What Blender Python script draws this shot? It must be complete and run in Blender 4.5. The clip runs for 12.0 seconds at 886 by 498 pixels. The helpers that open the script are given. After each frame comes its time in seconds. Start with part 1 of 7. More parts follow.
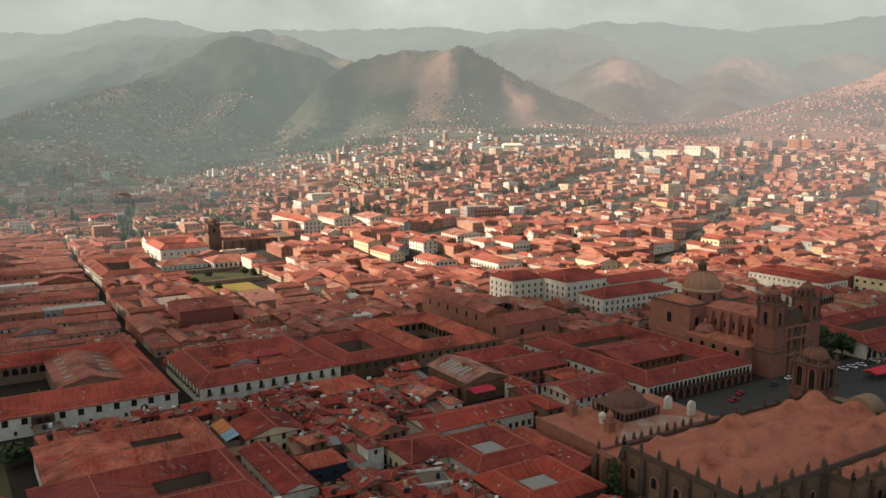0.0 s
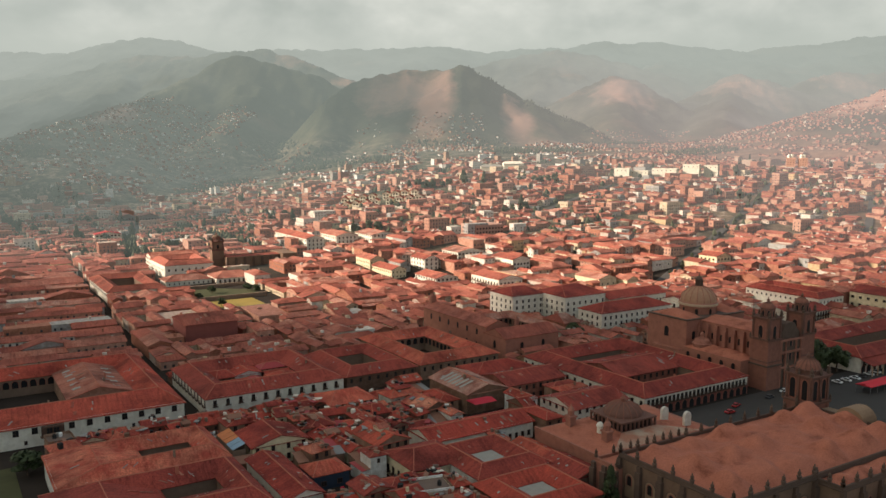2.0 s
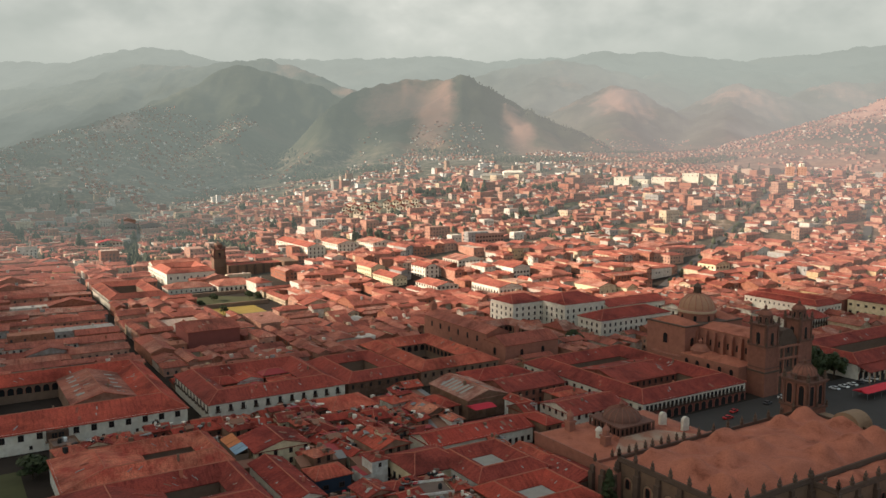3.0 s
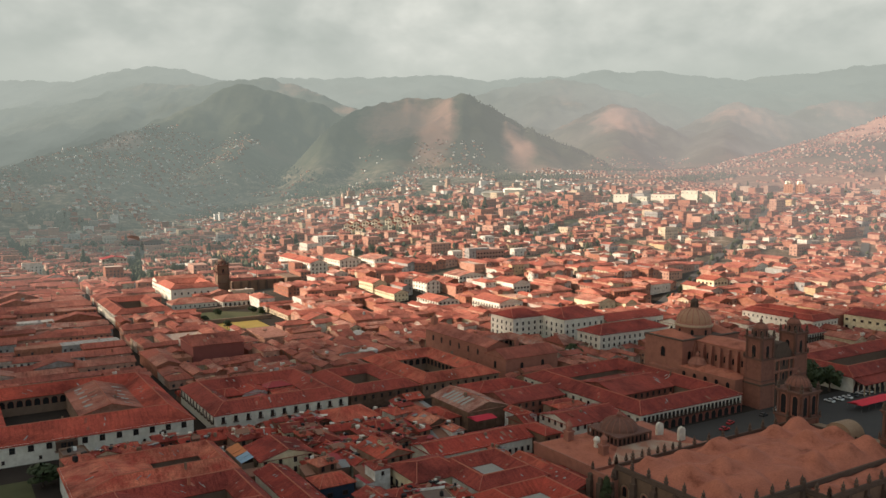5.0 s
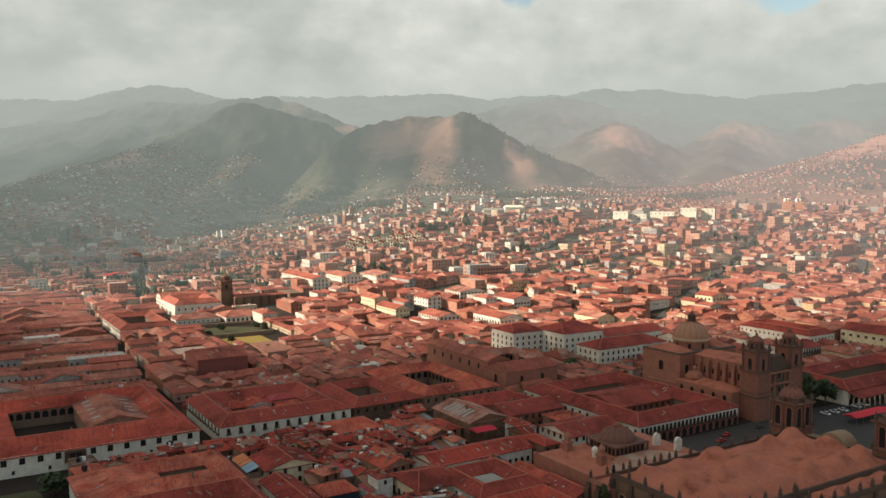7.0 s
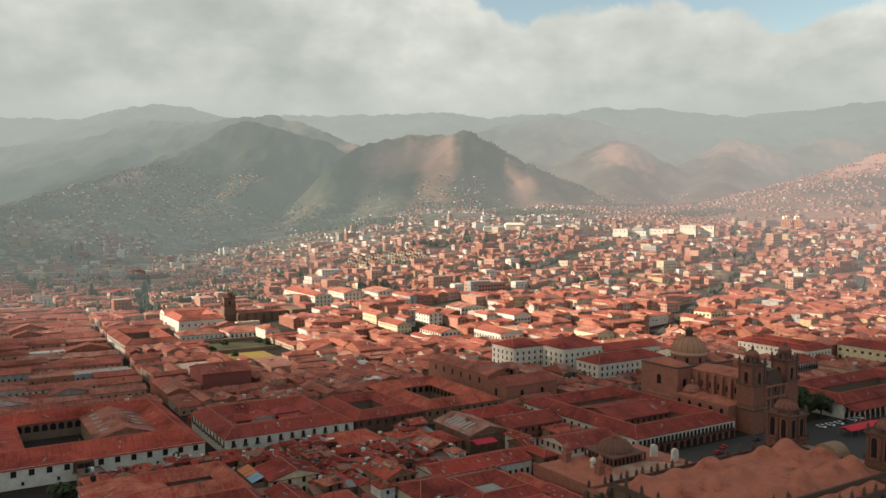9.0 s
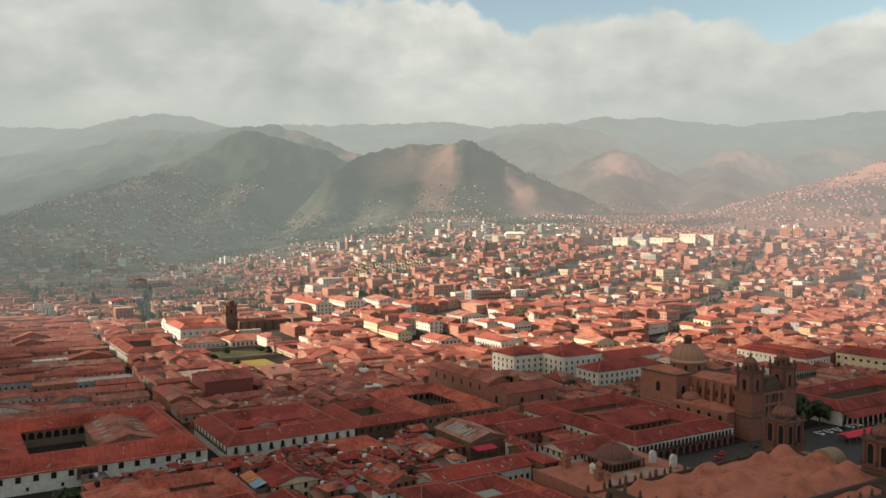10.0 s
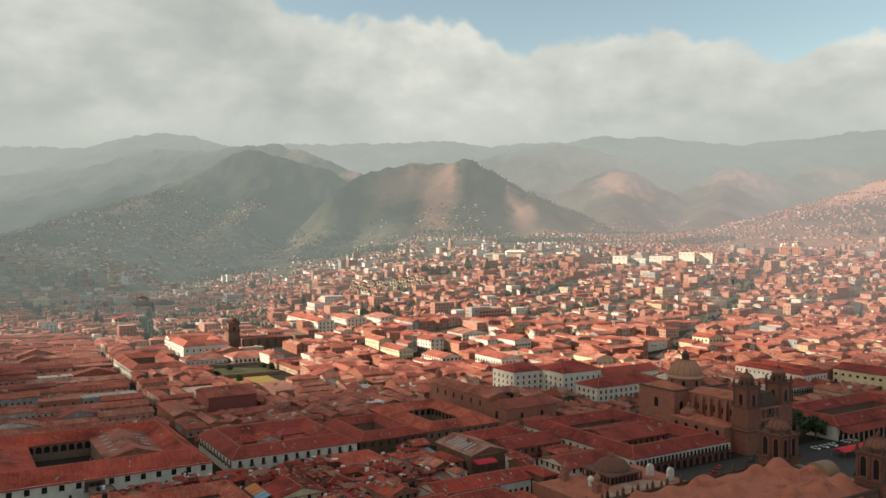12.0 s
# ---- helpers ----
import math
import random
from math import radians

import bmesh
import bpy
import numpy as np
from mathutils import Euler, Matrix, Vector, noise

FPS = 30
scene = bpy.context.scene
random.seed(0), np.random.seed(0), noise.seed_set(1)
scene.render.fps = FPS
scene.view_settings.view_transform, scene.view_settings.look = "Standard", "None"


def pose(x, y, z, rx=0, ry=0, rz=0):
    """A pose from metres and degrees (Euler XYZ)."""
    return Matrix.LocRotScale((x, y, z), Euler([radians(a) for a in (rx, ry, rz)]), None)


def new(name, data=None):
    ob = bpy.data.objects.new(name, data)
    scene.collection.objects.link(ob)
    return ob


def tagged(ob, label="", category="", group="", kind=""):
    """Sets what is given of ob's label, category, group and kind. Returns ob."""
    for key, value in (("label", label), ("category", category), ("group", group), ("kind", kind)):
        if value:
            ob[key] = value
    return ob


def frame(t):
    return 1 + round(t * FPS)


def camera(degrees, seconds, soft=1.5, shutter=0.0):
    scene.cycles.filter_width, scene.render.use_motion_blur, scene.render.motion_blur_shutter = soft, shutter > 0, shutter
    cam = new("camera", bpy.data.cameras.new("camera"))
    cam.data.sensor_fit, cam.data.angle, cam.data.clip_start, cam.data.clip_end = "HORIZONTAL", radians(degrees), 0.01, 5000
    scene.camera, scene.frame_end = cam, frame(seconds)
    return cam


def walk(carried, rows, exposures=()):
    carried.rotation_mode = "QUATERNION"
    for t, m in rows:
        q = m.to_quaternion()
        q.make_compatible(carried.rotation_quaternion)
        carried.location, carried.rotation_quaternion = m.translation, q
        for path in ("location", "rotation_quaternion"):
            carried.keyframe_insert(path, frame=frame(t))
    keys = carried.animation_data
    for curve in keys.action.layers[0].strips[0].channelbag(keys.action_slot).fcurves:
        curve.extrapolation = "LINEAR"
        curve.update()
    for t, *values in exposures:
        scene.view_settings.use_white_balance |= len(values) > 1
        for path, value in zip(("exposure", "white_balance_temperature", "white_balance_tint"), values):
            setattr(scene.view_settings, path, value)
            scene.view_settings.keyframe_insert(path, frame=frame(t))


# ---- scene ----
cam = camera(60.29, 12.0)
# seconds, x, y, z in metres, then the three turns in degrees
ROWS = [
    (0.0, 0.00, 0.00, 100.00, 81.000, -0.000, 0.000),
    (0.5, -0.06, -1.74, 99.90, 81.350, -0.017, 0.014),
    (1.0, -0.12, -3.48, 99.79, 81.696, -0.031, 0.028),
    (1.5, -0.18, -5.21, 99.67, 82.040, -0.042, 0.043),
    (2.0, -0.23, -6.95, 99.54, 82.381, -0.052, 0.058),
    (2.5, -0.27, -8.68, 99.41, 82.721, -0.059, 0.074),
    (3.0, -0.32, -10.42, 99.27, 83.058, -0.064, 0.090),
    (3.5, -0.36, -12.15, 99.13, 83.394, -0.068, 0.107),
    (4.0, -0.39, -13.88, 98.99, 83.729, -0.070, 0.124),
    (4.5, -0.43, -15.61, 98.84, 84.062, -0.071, 0.142),
    (5.0, -0.46, -17.33, 98.68, 84.396, -0.070, 0.159),
    (5.5, -0.49, -19.06, 98.53, 84.728, -0.069, 0.177),
    (6.0, -0.51, -20.78, 98.37, 85.061, -0.066, 0.195),
    (6.5, -0.54, -22.50, 98.22, 85.395, -0.063, 0.213),
    (7.0, -0.56, -24.22, 98.06, 85.728, -0.059, 0.231),
    (7.5, -0.58, -25.94, 97.91, 86.063, -0.055, 0.249),
    (8.0, -0.60, -27.66, 97.75, 86.399, -0.051, 0.267),
    (8.5, -0.62, -29.38, 97.60, 86.737, -0.047, 0.285),
    (9.0, -0.63, -31.09, 97.46, 87.077, -0.044, 0.302),
    (9.5, -0.65, -32.80, 97.31, 87.418, -0.040, 0.319),
    (10.0, -0.67, -34.51, 97.18, 87.763, -0.037, 0.336),
    (10.5, -0.68, -36.22, 97.05, 88.110, -0.035, 0.351),
    (11.0, -0.70, -37.92, 96.92, 88.460, -0.034, 0.367),
    (11.5, -0.71, -39.63, 96.80, 88.814, -0.034, 0.381),
    (12.0, -0.73, -41.33, 96.69, 89.171, -0.035, 0.394),
]
walk(cam, [(t, pose(x, y, z, rx, ry, rz)) for t, x, y, z, rx, ry, rz in ROWS])

# ---- sky, sun, clouds ----
SUN_AZ, SUN_EL = radians(187), radians(25.5)      # counted from +x, counter-clockwise
SUN_DIR = Vector((math.cos(SUN_AZ) * math.cos(SUN_EL), math.sin(SUN_AZ) * math.cos(SUN_EL), math.sin(SUN_EL)))
scene.view_settings.exposure = 0.70


def nodes_of(tree):
    tree.nodes.clear()

    def node(kind, **values):
        n = tree.nodes.new(kind)
        for key, value in values.items():
            if key in n.inputs:
                n.inputs[key].default_value = value
            else:
                setattr(n, key, value)
        return n
    return node, tree.links.new


def ramp(node, stops):
    r = node("ShaderNodeValToRGB")
    while len(r.color_ramp.elements) < len(stops):
        r.color_ramp.elements.new(0.5)
    for e, (at, colour) in zip(r.color_ramp.elements, stops):
        e.position = at
        e.color = (*colour, 1) if len(colour) == 3 else colour
    return r


def build_world():
    world = bpy.data.worlds.new("sky")
    scene.world = world
    world.use_nodes = True
    node, link = nodes_of(world.node_tree)
    sky = node("ShaderNodeTexSky", sky_type="NISHITA", sun_disc=False, sun_elevation=SUN_EL, sun_rotation=math.pi / 2 - SUN_AZ)
    clear = node("ShaderNodeVectorMath", operation="MULTIPLY")
    clear.inputs[1].default_value = (0.15, 0.134, 0.105)
    link(sky.outputs[0], clear.inputs[0])
    way = node("ShaderNodeTexCoord")
    split = node("ShaderNodeSeparateXYZ")
    link(way.outputs["Generated"], split.inputs[0])
    flat = node("ShaderNodeMapping")
    flat.inputs["Scale"].default_value = (1.0, 1.0, 1.7)
    flat.inputs["Location"].default_value = (0.31, 0.0, 0.42)
    link(way.outputs["Generated"], flat.inputs[0])
    big = node("ShaderNodeTexNoise", Scale=4.2, Detail=5.0, Roughness=0.55, Distortion=0.1)
    billow = node("ShaderNodeTexNoise", Scale=9.0, Detail=4.0, Roughness=0.5, Distortion=0.2)
    link(flat.outputs[0], big.inputs[0])
    link(flat.outputs[0], billow.inputs[0])

    def total(*terms):
        out = None
        for socket, factor in terms:
            n = node("ShaderNodeMath", operation="MULTIPLY_ADD")
            n.inputs[1].default_value = factor
            link(socket, n.inputs[0])
            if out is None:
                n.inputs[2].default_value = 0.0
            else:
                link(out, n.inputs[2])
            out = n.outputs[0]
        return out
    # solid cloud low down; its heaped tops stand against clear sky, higher to the west
    flat_way = node("ShaderNodeVectorMath", operation="MULTIPLY")
    flat_way.inputs[1].default_value = (1, 1, 0)
    link(way.outputs["Generated"], flat_way.inputs[0])
    level = node("ShaderNodeVectorMath", operation="LENGTH")
    link(flat_way.outputs[0], level.inputs[0])
    level_least = node("ShaderNodeMath", operation="MAXIMUM")
    level_least.inputs[1].default_value = 0.05
    link(level.outputs["Value"], level_least.inputs[0])

    def over_level(socket):
        n = node("ShaderNodeMath", operation="DIVIDE")
        link(socket, n.inputs[0])
        link(level_least.outputs[0], n.inputs[1])
        return n.outputs[0]
    climb = over_level(split.outputs[2])
    turn = node("ShaderNodeMapRange", **{"From Min": -1.0, "From Max": 1.0})
    link(over_level(split.outputs[0]), turn.inputs[0])
    tops = ramp(node, [(at / 2 + 0.5, (top,) * 3) for at, top in ((-1.0, 1.0), (-0.5, 0.62), (-0.3, 0.36), (-0.22, 0.302), (-0.16, 0.280), (-0.075, 0.288), (0.02, 0.284), (0.045, 0.262), (0.075, 0.243), (0.125, 0.247), (0.2, 0.258), (0.29, 0.256), (0.355, 0.238), (0.40, 0.207), (0.435, 0.226), (0.5, 0.24), (1.0, 0.30))])
    link(turn.outputs[0], tops.inputs[0])
    heaps = node("ShaderNodeTexNoise", Scale=26.0, Detail=4.0, Roughness=0.5, Distortion=0.3)
    link(way.outputs["Generated"], heaps.inputs[0])
    below = total((tops.outputs[0], 1.0), (climb, -1.0), (heaps.outputs[0], 0.05))
    cover = node("ShaderNodeMapRange", interpolation_type="SMOOTHSTEP", **{"From Min": 0.020, "From Max": 0.036})
    link(below, cover.inputs[0])
    deck_low = node("ShaderNodeMapRange", interpolation_type="SMOOTHSTEP", **{"From Min": 0.42, "From Max": 0.6, "To Max": 0.11})
    link(split.outputs[2], deck_low.inputs[0])
    deck_gaps = node("ShaderNodeMapRange", interpolation_type="SMOOTHSTEP", **{"From Min": 0.40, "From Max": 0.50})
    link(big.outputs[0], deck_gaps.inputs[0])
    deck = node("ShaderNodeMath", operation="MULTIPLY")
    link(deck_low.outputs[0], deck.inputs[0])
    link(deck_gaps.outputs[0], deck.inputs[1])
    all_cover = node("ShaderNodeMath", operation="MAXIMUM")
    link(cover.outputs[0], all_cover.inputs[0])
    link(deck.outputs[0], all_cover.inputs[1])
    crown = node("ShaderNodeMapRange", interpolation_type="SMOOTHSTEP", **{"From Min": 0.03, "From Max": 0.085, "To Min": 1.0, "To Max": 0.0})
    link(below, crown.inputs[0])
    tone = ramp(node, [(0.36, (0.30, 0.325, 0.298)), (0.47, (0.36, 0.38, 0.35)), (0.58, (0.45, 0.463, 0.425)), (0.70, (0.60, 0.60, 0.55))])
    link(total((billow.outputs[0], 0.40), (big.outputs[0], 0.62), (split.outputs[0], 0.05), (crown.outputs[0], 0.085)), tone.inputs[0])
    # the mist along the skyline is even
    mist = node("ShaderNodeMapRange", interpolation_type="SMOOTHSTEP", **{"From Min": 0.10, "From Max": 0.17, "To Min": 0.85, "To Max": 0.0})
    link(split.outputs[2], mist.inputs[0])
    veil = node("ShaderNodeMix", data_type="RGBA")
    veil.inputs["B"].default_value = (0.352, 0.375, 0.34, 1)
    link(mist.outputs[0], veil.inputs["Factor"])
    link(tone.outputs[0], veil.inputs["A"])
    # clouds overhead let more of the sun through than those on the skyline
    lit = node("ShaderNodeMapRange", interpolation_type="SMOOTHSTEP", **{"From Min": 0.36, "From Max": 0.8})
    link(split.outputs[2], lit.inputs[0])
    thin = node("ShaderNodeMix", data_type="RGBA")
    thin.inputs["A"].default_value = (1, 1, 1, 1)
    thin.inputs["B"].default_value = (3.55, 2.85, 2.1, 1)
    link(lit.outputs[0], thin.inputs["Factor"])
    bright = node("ShaderNodeVectorMath", operation="MULTIPLY")
    link(veil.outputs["Result"], bright.inputs[0])
    link(thin.outputs["Result"], bright.inputs[1])
    mix = node("ShaderNodeMix", data_type="RGBA")
    link(all_cover.outputs[0], mix.inputs["Factor"])
    link(clear.outputs[0], mix.inputs["A"])
    link(bright.outputs[0], mix.inputs["B"])
    back = node("ShaderNodeBackground", Strength=0.9)
    link(mix.outputs["Result"], back.inputs[0])
    out = node("ShaderNodeOutputWorld")
    link(back.outputs[0], out.inputs[0])


build_world()
sun = new("sun", bpy.data.lights.new("sun", "SUN"))
sun.data.energy, sun.data.angle, sun.data.color = 5.0, radians(4.0), (1.0, 0.84, 0.69)
sun.rotation_mode = "QUATERNION"
sun.rotation_quaternion = (-SUN_DIR).to_track_quat("-Z", "Y")


# ---- materials ----
def material(name, build):
    m = bpy.data.materials.new(name)
    m.use_nodes = True
    node, link = nodes_of(m.node_tree)
    surface = build(node, link)
    out = node("ShaderNodeOutputMaterial")
    link(surface, out.inputs[0])
    return m


def mixed(node, link, factor, a, b, blend="MIX"):
    n = node("ShaderNodeMix", data_type="RGBA", blend_type=blend)
    for value, socket in ((factor, n.inputs["Factor"]), (a, n.inputs["A"]), (b, n.inputs["B"])):
        if isinstance(value, (int, float)):
            socket.default_value = value
        elif isinstance(value, tuple):
            socket.default_value = (*value, 1)
        else:
            link(value, socket)
    return n.outputs["Result"]


def noise_of(node, link, scale, detail=5.0, rough=0.6, coords=None):
    n = node("ShaderNodeTexNoise", Scale=scale, Detail=detail, Roughness=rough)
    if coords is None:
        coords = node("ShaderNodeNewGeometry").outputs["Position"]
    link(coords, n.inputs["Vector"])
    return n.outputs[0]


def chance(node, island):
    if island:
        return node("ShaderNodeNewGeometry").outputs["Random Per Island"]
    return node("ShaderNodeObjectInfo").outputs["Random"]


def with_painted_haze(node, link, shader, most=1.0):
    """Paints the valley's haze onto far land, houses and trees as emission, growing with distance."""
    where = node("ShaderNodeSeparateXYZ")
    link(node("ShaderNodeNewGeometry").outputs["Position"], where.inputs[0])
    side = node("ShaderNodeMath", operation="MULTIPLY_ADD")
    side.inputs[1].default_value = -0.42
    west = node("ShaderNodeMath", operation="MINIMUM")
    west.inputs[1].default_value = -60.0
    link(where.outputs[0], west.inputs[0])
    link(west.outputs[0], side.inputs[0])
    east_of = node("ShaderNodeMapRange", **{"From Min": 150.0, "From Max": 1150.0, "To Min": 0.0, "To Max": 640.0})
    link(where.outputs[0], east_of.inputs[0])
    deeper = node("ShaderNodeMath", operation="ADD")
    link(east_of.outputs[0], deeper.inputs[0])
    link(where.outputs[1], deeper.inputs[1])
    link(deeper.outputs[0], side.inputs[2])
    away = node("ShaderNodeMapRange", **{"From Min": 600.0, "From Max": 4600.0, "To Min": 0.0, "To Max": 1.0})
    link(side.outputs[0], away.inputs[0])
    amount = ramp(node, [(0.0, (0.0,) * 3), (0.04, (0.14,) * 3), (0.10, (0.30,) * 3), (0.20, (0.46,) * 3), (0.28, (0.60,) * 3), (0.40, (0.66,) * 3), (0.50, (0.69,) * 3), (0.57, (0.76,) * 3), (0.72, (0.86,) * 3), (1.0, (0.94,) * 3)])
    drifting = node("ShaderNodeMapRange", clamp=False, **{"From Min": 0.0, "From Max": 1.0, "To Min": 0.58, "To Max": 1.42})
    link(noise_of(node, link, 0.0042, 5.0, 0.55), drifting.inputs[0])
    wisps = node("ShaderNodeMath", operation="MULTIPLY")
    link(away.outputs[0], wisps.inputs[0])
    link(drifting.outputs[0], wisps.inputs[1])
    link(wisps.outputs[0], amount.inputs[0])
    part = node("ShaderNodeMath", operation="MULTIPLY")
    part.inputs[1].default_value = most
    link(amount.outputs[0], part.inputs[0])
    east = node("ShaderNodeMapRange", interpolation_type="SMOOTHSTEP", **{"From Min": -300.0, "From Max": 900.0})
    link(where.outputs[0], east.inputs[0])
    # haze painted greyer for the shaded west, paler and pinker for the sunlit east
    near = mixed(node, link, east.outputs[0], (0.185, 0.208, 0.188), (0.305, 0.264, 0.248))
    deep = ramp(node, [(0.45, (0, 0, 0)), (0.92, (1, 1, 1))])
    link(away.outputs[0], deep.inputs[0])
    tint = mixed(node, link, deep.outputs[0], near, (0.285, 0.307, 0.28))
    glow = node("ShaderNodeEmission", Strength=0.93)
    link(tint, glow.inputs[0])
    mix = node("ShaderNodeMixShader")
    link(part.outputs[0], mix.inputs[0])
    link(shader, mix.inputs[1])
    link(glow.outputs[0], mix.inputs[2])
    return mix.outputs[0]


def plain(name, colour, rough=0.8, scale=1.5, vary=0.25, bump=0.3, metal=0.0, spec=0.3):
    def build(node, link):
        dark = tuple(c * (1 - vary) for c in colour)
        pale = tuple(min(1, c * (1 + vary)) for c in colour)
        a = noise_of(node, link, scale)
        b = noise_of(node, link, scale * 9, 3.0)
        col = mixed(node, link, a, dark, pale)
        col = mixed(node, link, 0.35, col, mixed(node, link, b, dark, pale))
        bsdf = node("ShaderNodeBsdfPrincipled", Roughness=rough, Metallic=metal, **{"Specular IOR Level": spec})
        link(col, bsdf.inputs["Base Color"])
        if bump:
            bm = node("ShaderNodeBump", Strength=bump, Distance=0.05)
            link(b, bm.inputs["Height"])
            link(bm.outputs[0], bsdf.inputs["Normal"])
        return bsdf.outputs[0]
    return material(name, build)


def roof_tile(name, island, mist=None, old=False, deep=False):
    def build(node, link):
        rnd = chance(node, island)
        tone = ramp(node, [(0.0, (0.24, 0.038, 0.029)), (0.3, (0.40, 0.064, 0.044)), (0.62, (0.55, 0.108, 0.066)), (0.85, (0.62, 0.180, 0.108)), (1.0, (0.66, 0.29, 0.185))])
        # these browner, paler tones also carry the sunlight on mid and far roofs
        if island or old:
            tone = ramp(node, [(0.0, (0.26, 0.072, 0.052)), (0.25, (0.40, 0.118, 0.082)), (0.55, (0.47, 0.162, 0.114)), (0.85, (0.51, 0.222, 0.155)), (1.0, (0.54, 0.32, 0.245))])
        if deep:
            tone = ramp(node, [(0.0, (0.21, 0.042, 0.034)), (0.5, (0.29, 0.055, 0.042)), (1.0, (0.36, 0.078, 0.056))])
        link(rnd, tone.inputs[0])
        patch = noise_of(node, link, 0.16, 6.0, 0.65)
        worn = ramp(node, [(0.38, (0, 0, 0)), (0.66, (1, 1, 1))])
        link(patch, worn.inputs[0])
        col = mixed(node, link, worn.outputs[0], tone.outputs[0], (0.34, 0.105, 0.07) if island or old else (0.33, 0.066, 0.047) if deep else (0.42, 0.074, 0.050))
        speck = noise_of(node, link, 2.2, 3.0, 0.7)
        stain = ramp(node, [(0.40, (0.30, 0.28, 0.27)), (0.58, (1, 1, 1))])
        link(speck, stain.inputs[0])
        col = mixed(node, link, 0.45, col, stain.outputs[0], "MULTIPLY")
        broad = ramp(node, [(0.32, (0.42, 0.40, 0.39)), (0.47, (0.95, 0.95, 0.95)), (0.66, (1.32, 1.25, 1.18))])
        link(noise_of(node, link, 0.07, 4.0, 0.6), broad.inputs[0])
        col = mixed(node, link, 0.8, col, broad.outputs[0], "MULTIPLY")
        lichen = ramp(node, [(0.66, (0, 0, 0)), (0.76, (1, 1, 1))])
        link(noise_of(node, link, 0.9, 5.0, 0.7), lichen.inputs[0])
        col = mixed(node, link, lichen.outputs[0], col, (0.40, 0.15, 0.09))
        uv = node("ShaderNodeTexCoord")
        runs = node("ShaderNodeMapping")
        runs.inputs["Scale"].default_value = (1.1, 0.13, 1.0)
        link(uv.outputs["UV"], runs.inputs[0])
        streak = ramp(node, [(0.36, (0.50, 0.47, 0.45)), (0.5, (1, 1, 1)), (0.68, (1.25, 1.22, 1.18))])
        link(noise_of(node, link, 1.0, 5.0, 0.7, runs.outputs[0]), streak.inputs[0])
        col = mixed(node, link, 0.6, col, streak.outputs[0], "MULTIPLY")
        rows = node("ShaderNodeTexWave", wave_type="BANDS", bands_direction="X", wave_profile="SIN", Scale=1.05, Distortion=0.5, Detail=1.0)
        link(uv.outputs["UV"], rows.inputs["Vector"])
        laps = node("ShaderNodeTexWave", wave_type="BANDS", bands_direction="Y", wave_profile="SAW", Scale=0.8, Distortion=1.0, Detail=1.0)
        link(uv.outputs["UV"], laps.inputs["Vector"])
        high = node("ShaderNodeMath", operation="MULTIPLY_ADD")
        high.inputs[1].default_value = 0.5
        link(laps.outputs[1], high.inputs[0])
        link(rows.outputs[1], high.inputs[2])
        bm = node("ShaderNodeBump", Strength=0.7, Distance=0.06)
        link(high.outputs[0], bm.inputs["Height"])
        bsdf = node("ShaderNodeBsdfPrincipled", Roughness=0.88, **{"Specular IOR Level": 0.2})
        link(col, bsdf.inputs["Base Color"])
        link(bm.outputs[0], bsdf.inputs["Normal"])
        return with_painted_haze(node, link, bsdf.outputs[0], mist) if mist else bsdf.outputs[0]
    return material(name, build)


def plaster(name, stops, island, mist=None, soil=0.75):
    """Painted walls; each house takes one colour of the ramp, with damp stains."""
    def build(node, link):
        tone = ramp(node, stops)
        tone.color_ramp.interpolation = "CONSTANT"
        link(chance(node, island), tone.inputs[0])
        dirt = ramp(node, [(0.42, (0.62, 0.58, 0.52)), (0.62, (1, 1, 1))])
        link(noise_of(node, link, 0.5, 7.0, 0.65), dirt.inputs[0])
        col = mixed(node, link, soil, tone.outputs[0], dirt.outputs[0], "MULTIPLY")
        fine = noise_of(node, link, 6.0, 4.0)
        bm = node("ShaderNodeBump", Strength=0.25, Distance=0.03)
        link(fine, bm.inputs["Height"])
        bsdf = node("ShaderNodeBsdfPrincipled", Roughness=0.9, **{"Specular IOR Level": 0.2})
        link(col, bsdf.inputs["Base Color"])
        link(bm.outputs[0], bsdf.inputs["Normal"])
        return with_painted_haze(node, link, bsdf.outputs[0], mist) if mist else bsdf.outputs[0]
    return material(name, build)


WHITE, CREAM, OCHRE, ADOBE, BRICK, GREY = (0.80, 0.79, 0.74), (0.70, 0.60, 0.42), (0.62, 0.44, 0.20), (0.36, 0.22, 0.15), (0.40, 0.17, 0.11), (0.38, 0.37, 0.35)
# share of the painted haze in the far town's materials
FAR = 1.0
ROOF = roof_tile("terracotta_tiles", False)
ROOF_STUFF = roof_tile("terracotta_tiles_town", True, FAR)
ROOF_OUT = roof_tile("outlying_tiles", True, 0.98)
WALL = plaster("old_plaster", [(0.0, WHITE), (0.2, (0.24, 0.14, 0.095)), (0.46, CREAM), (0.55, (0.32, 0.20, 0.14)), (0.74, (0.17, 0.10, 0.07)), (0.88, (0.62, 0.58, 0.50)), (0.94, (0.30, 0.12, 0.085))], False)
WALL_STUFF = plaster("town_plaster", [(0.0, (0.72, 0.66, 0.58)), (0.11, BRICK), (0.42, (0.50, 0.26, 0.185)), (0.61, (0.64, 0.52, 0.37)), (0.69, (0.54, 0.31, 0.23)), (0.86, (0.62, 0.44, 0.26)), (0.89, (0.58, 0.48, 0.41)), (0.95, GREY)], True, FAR)
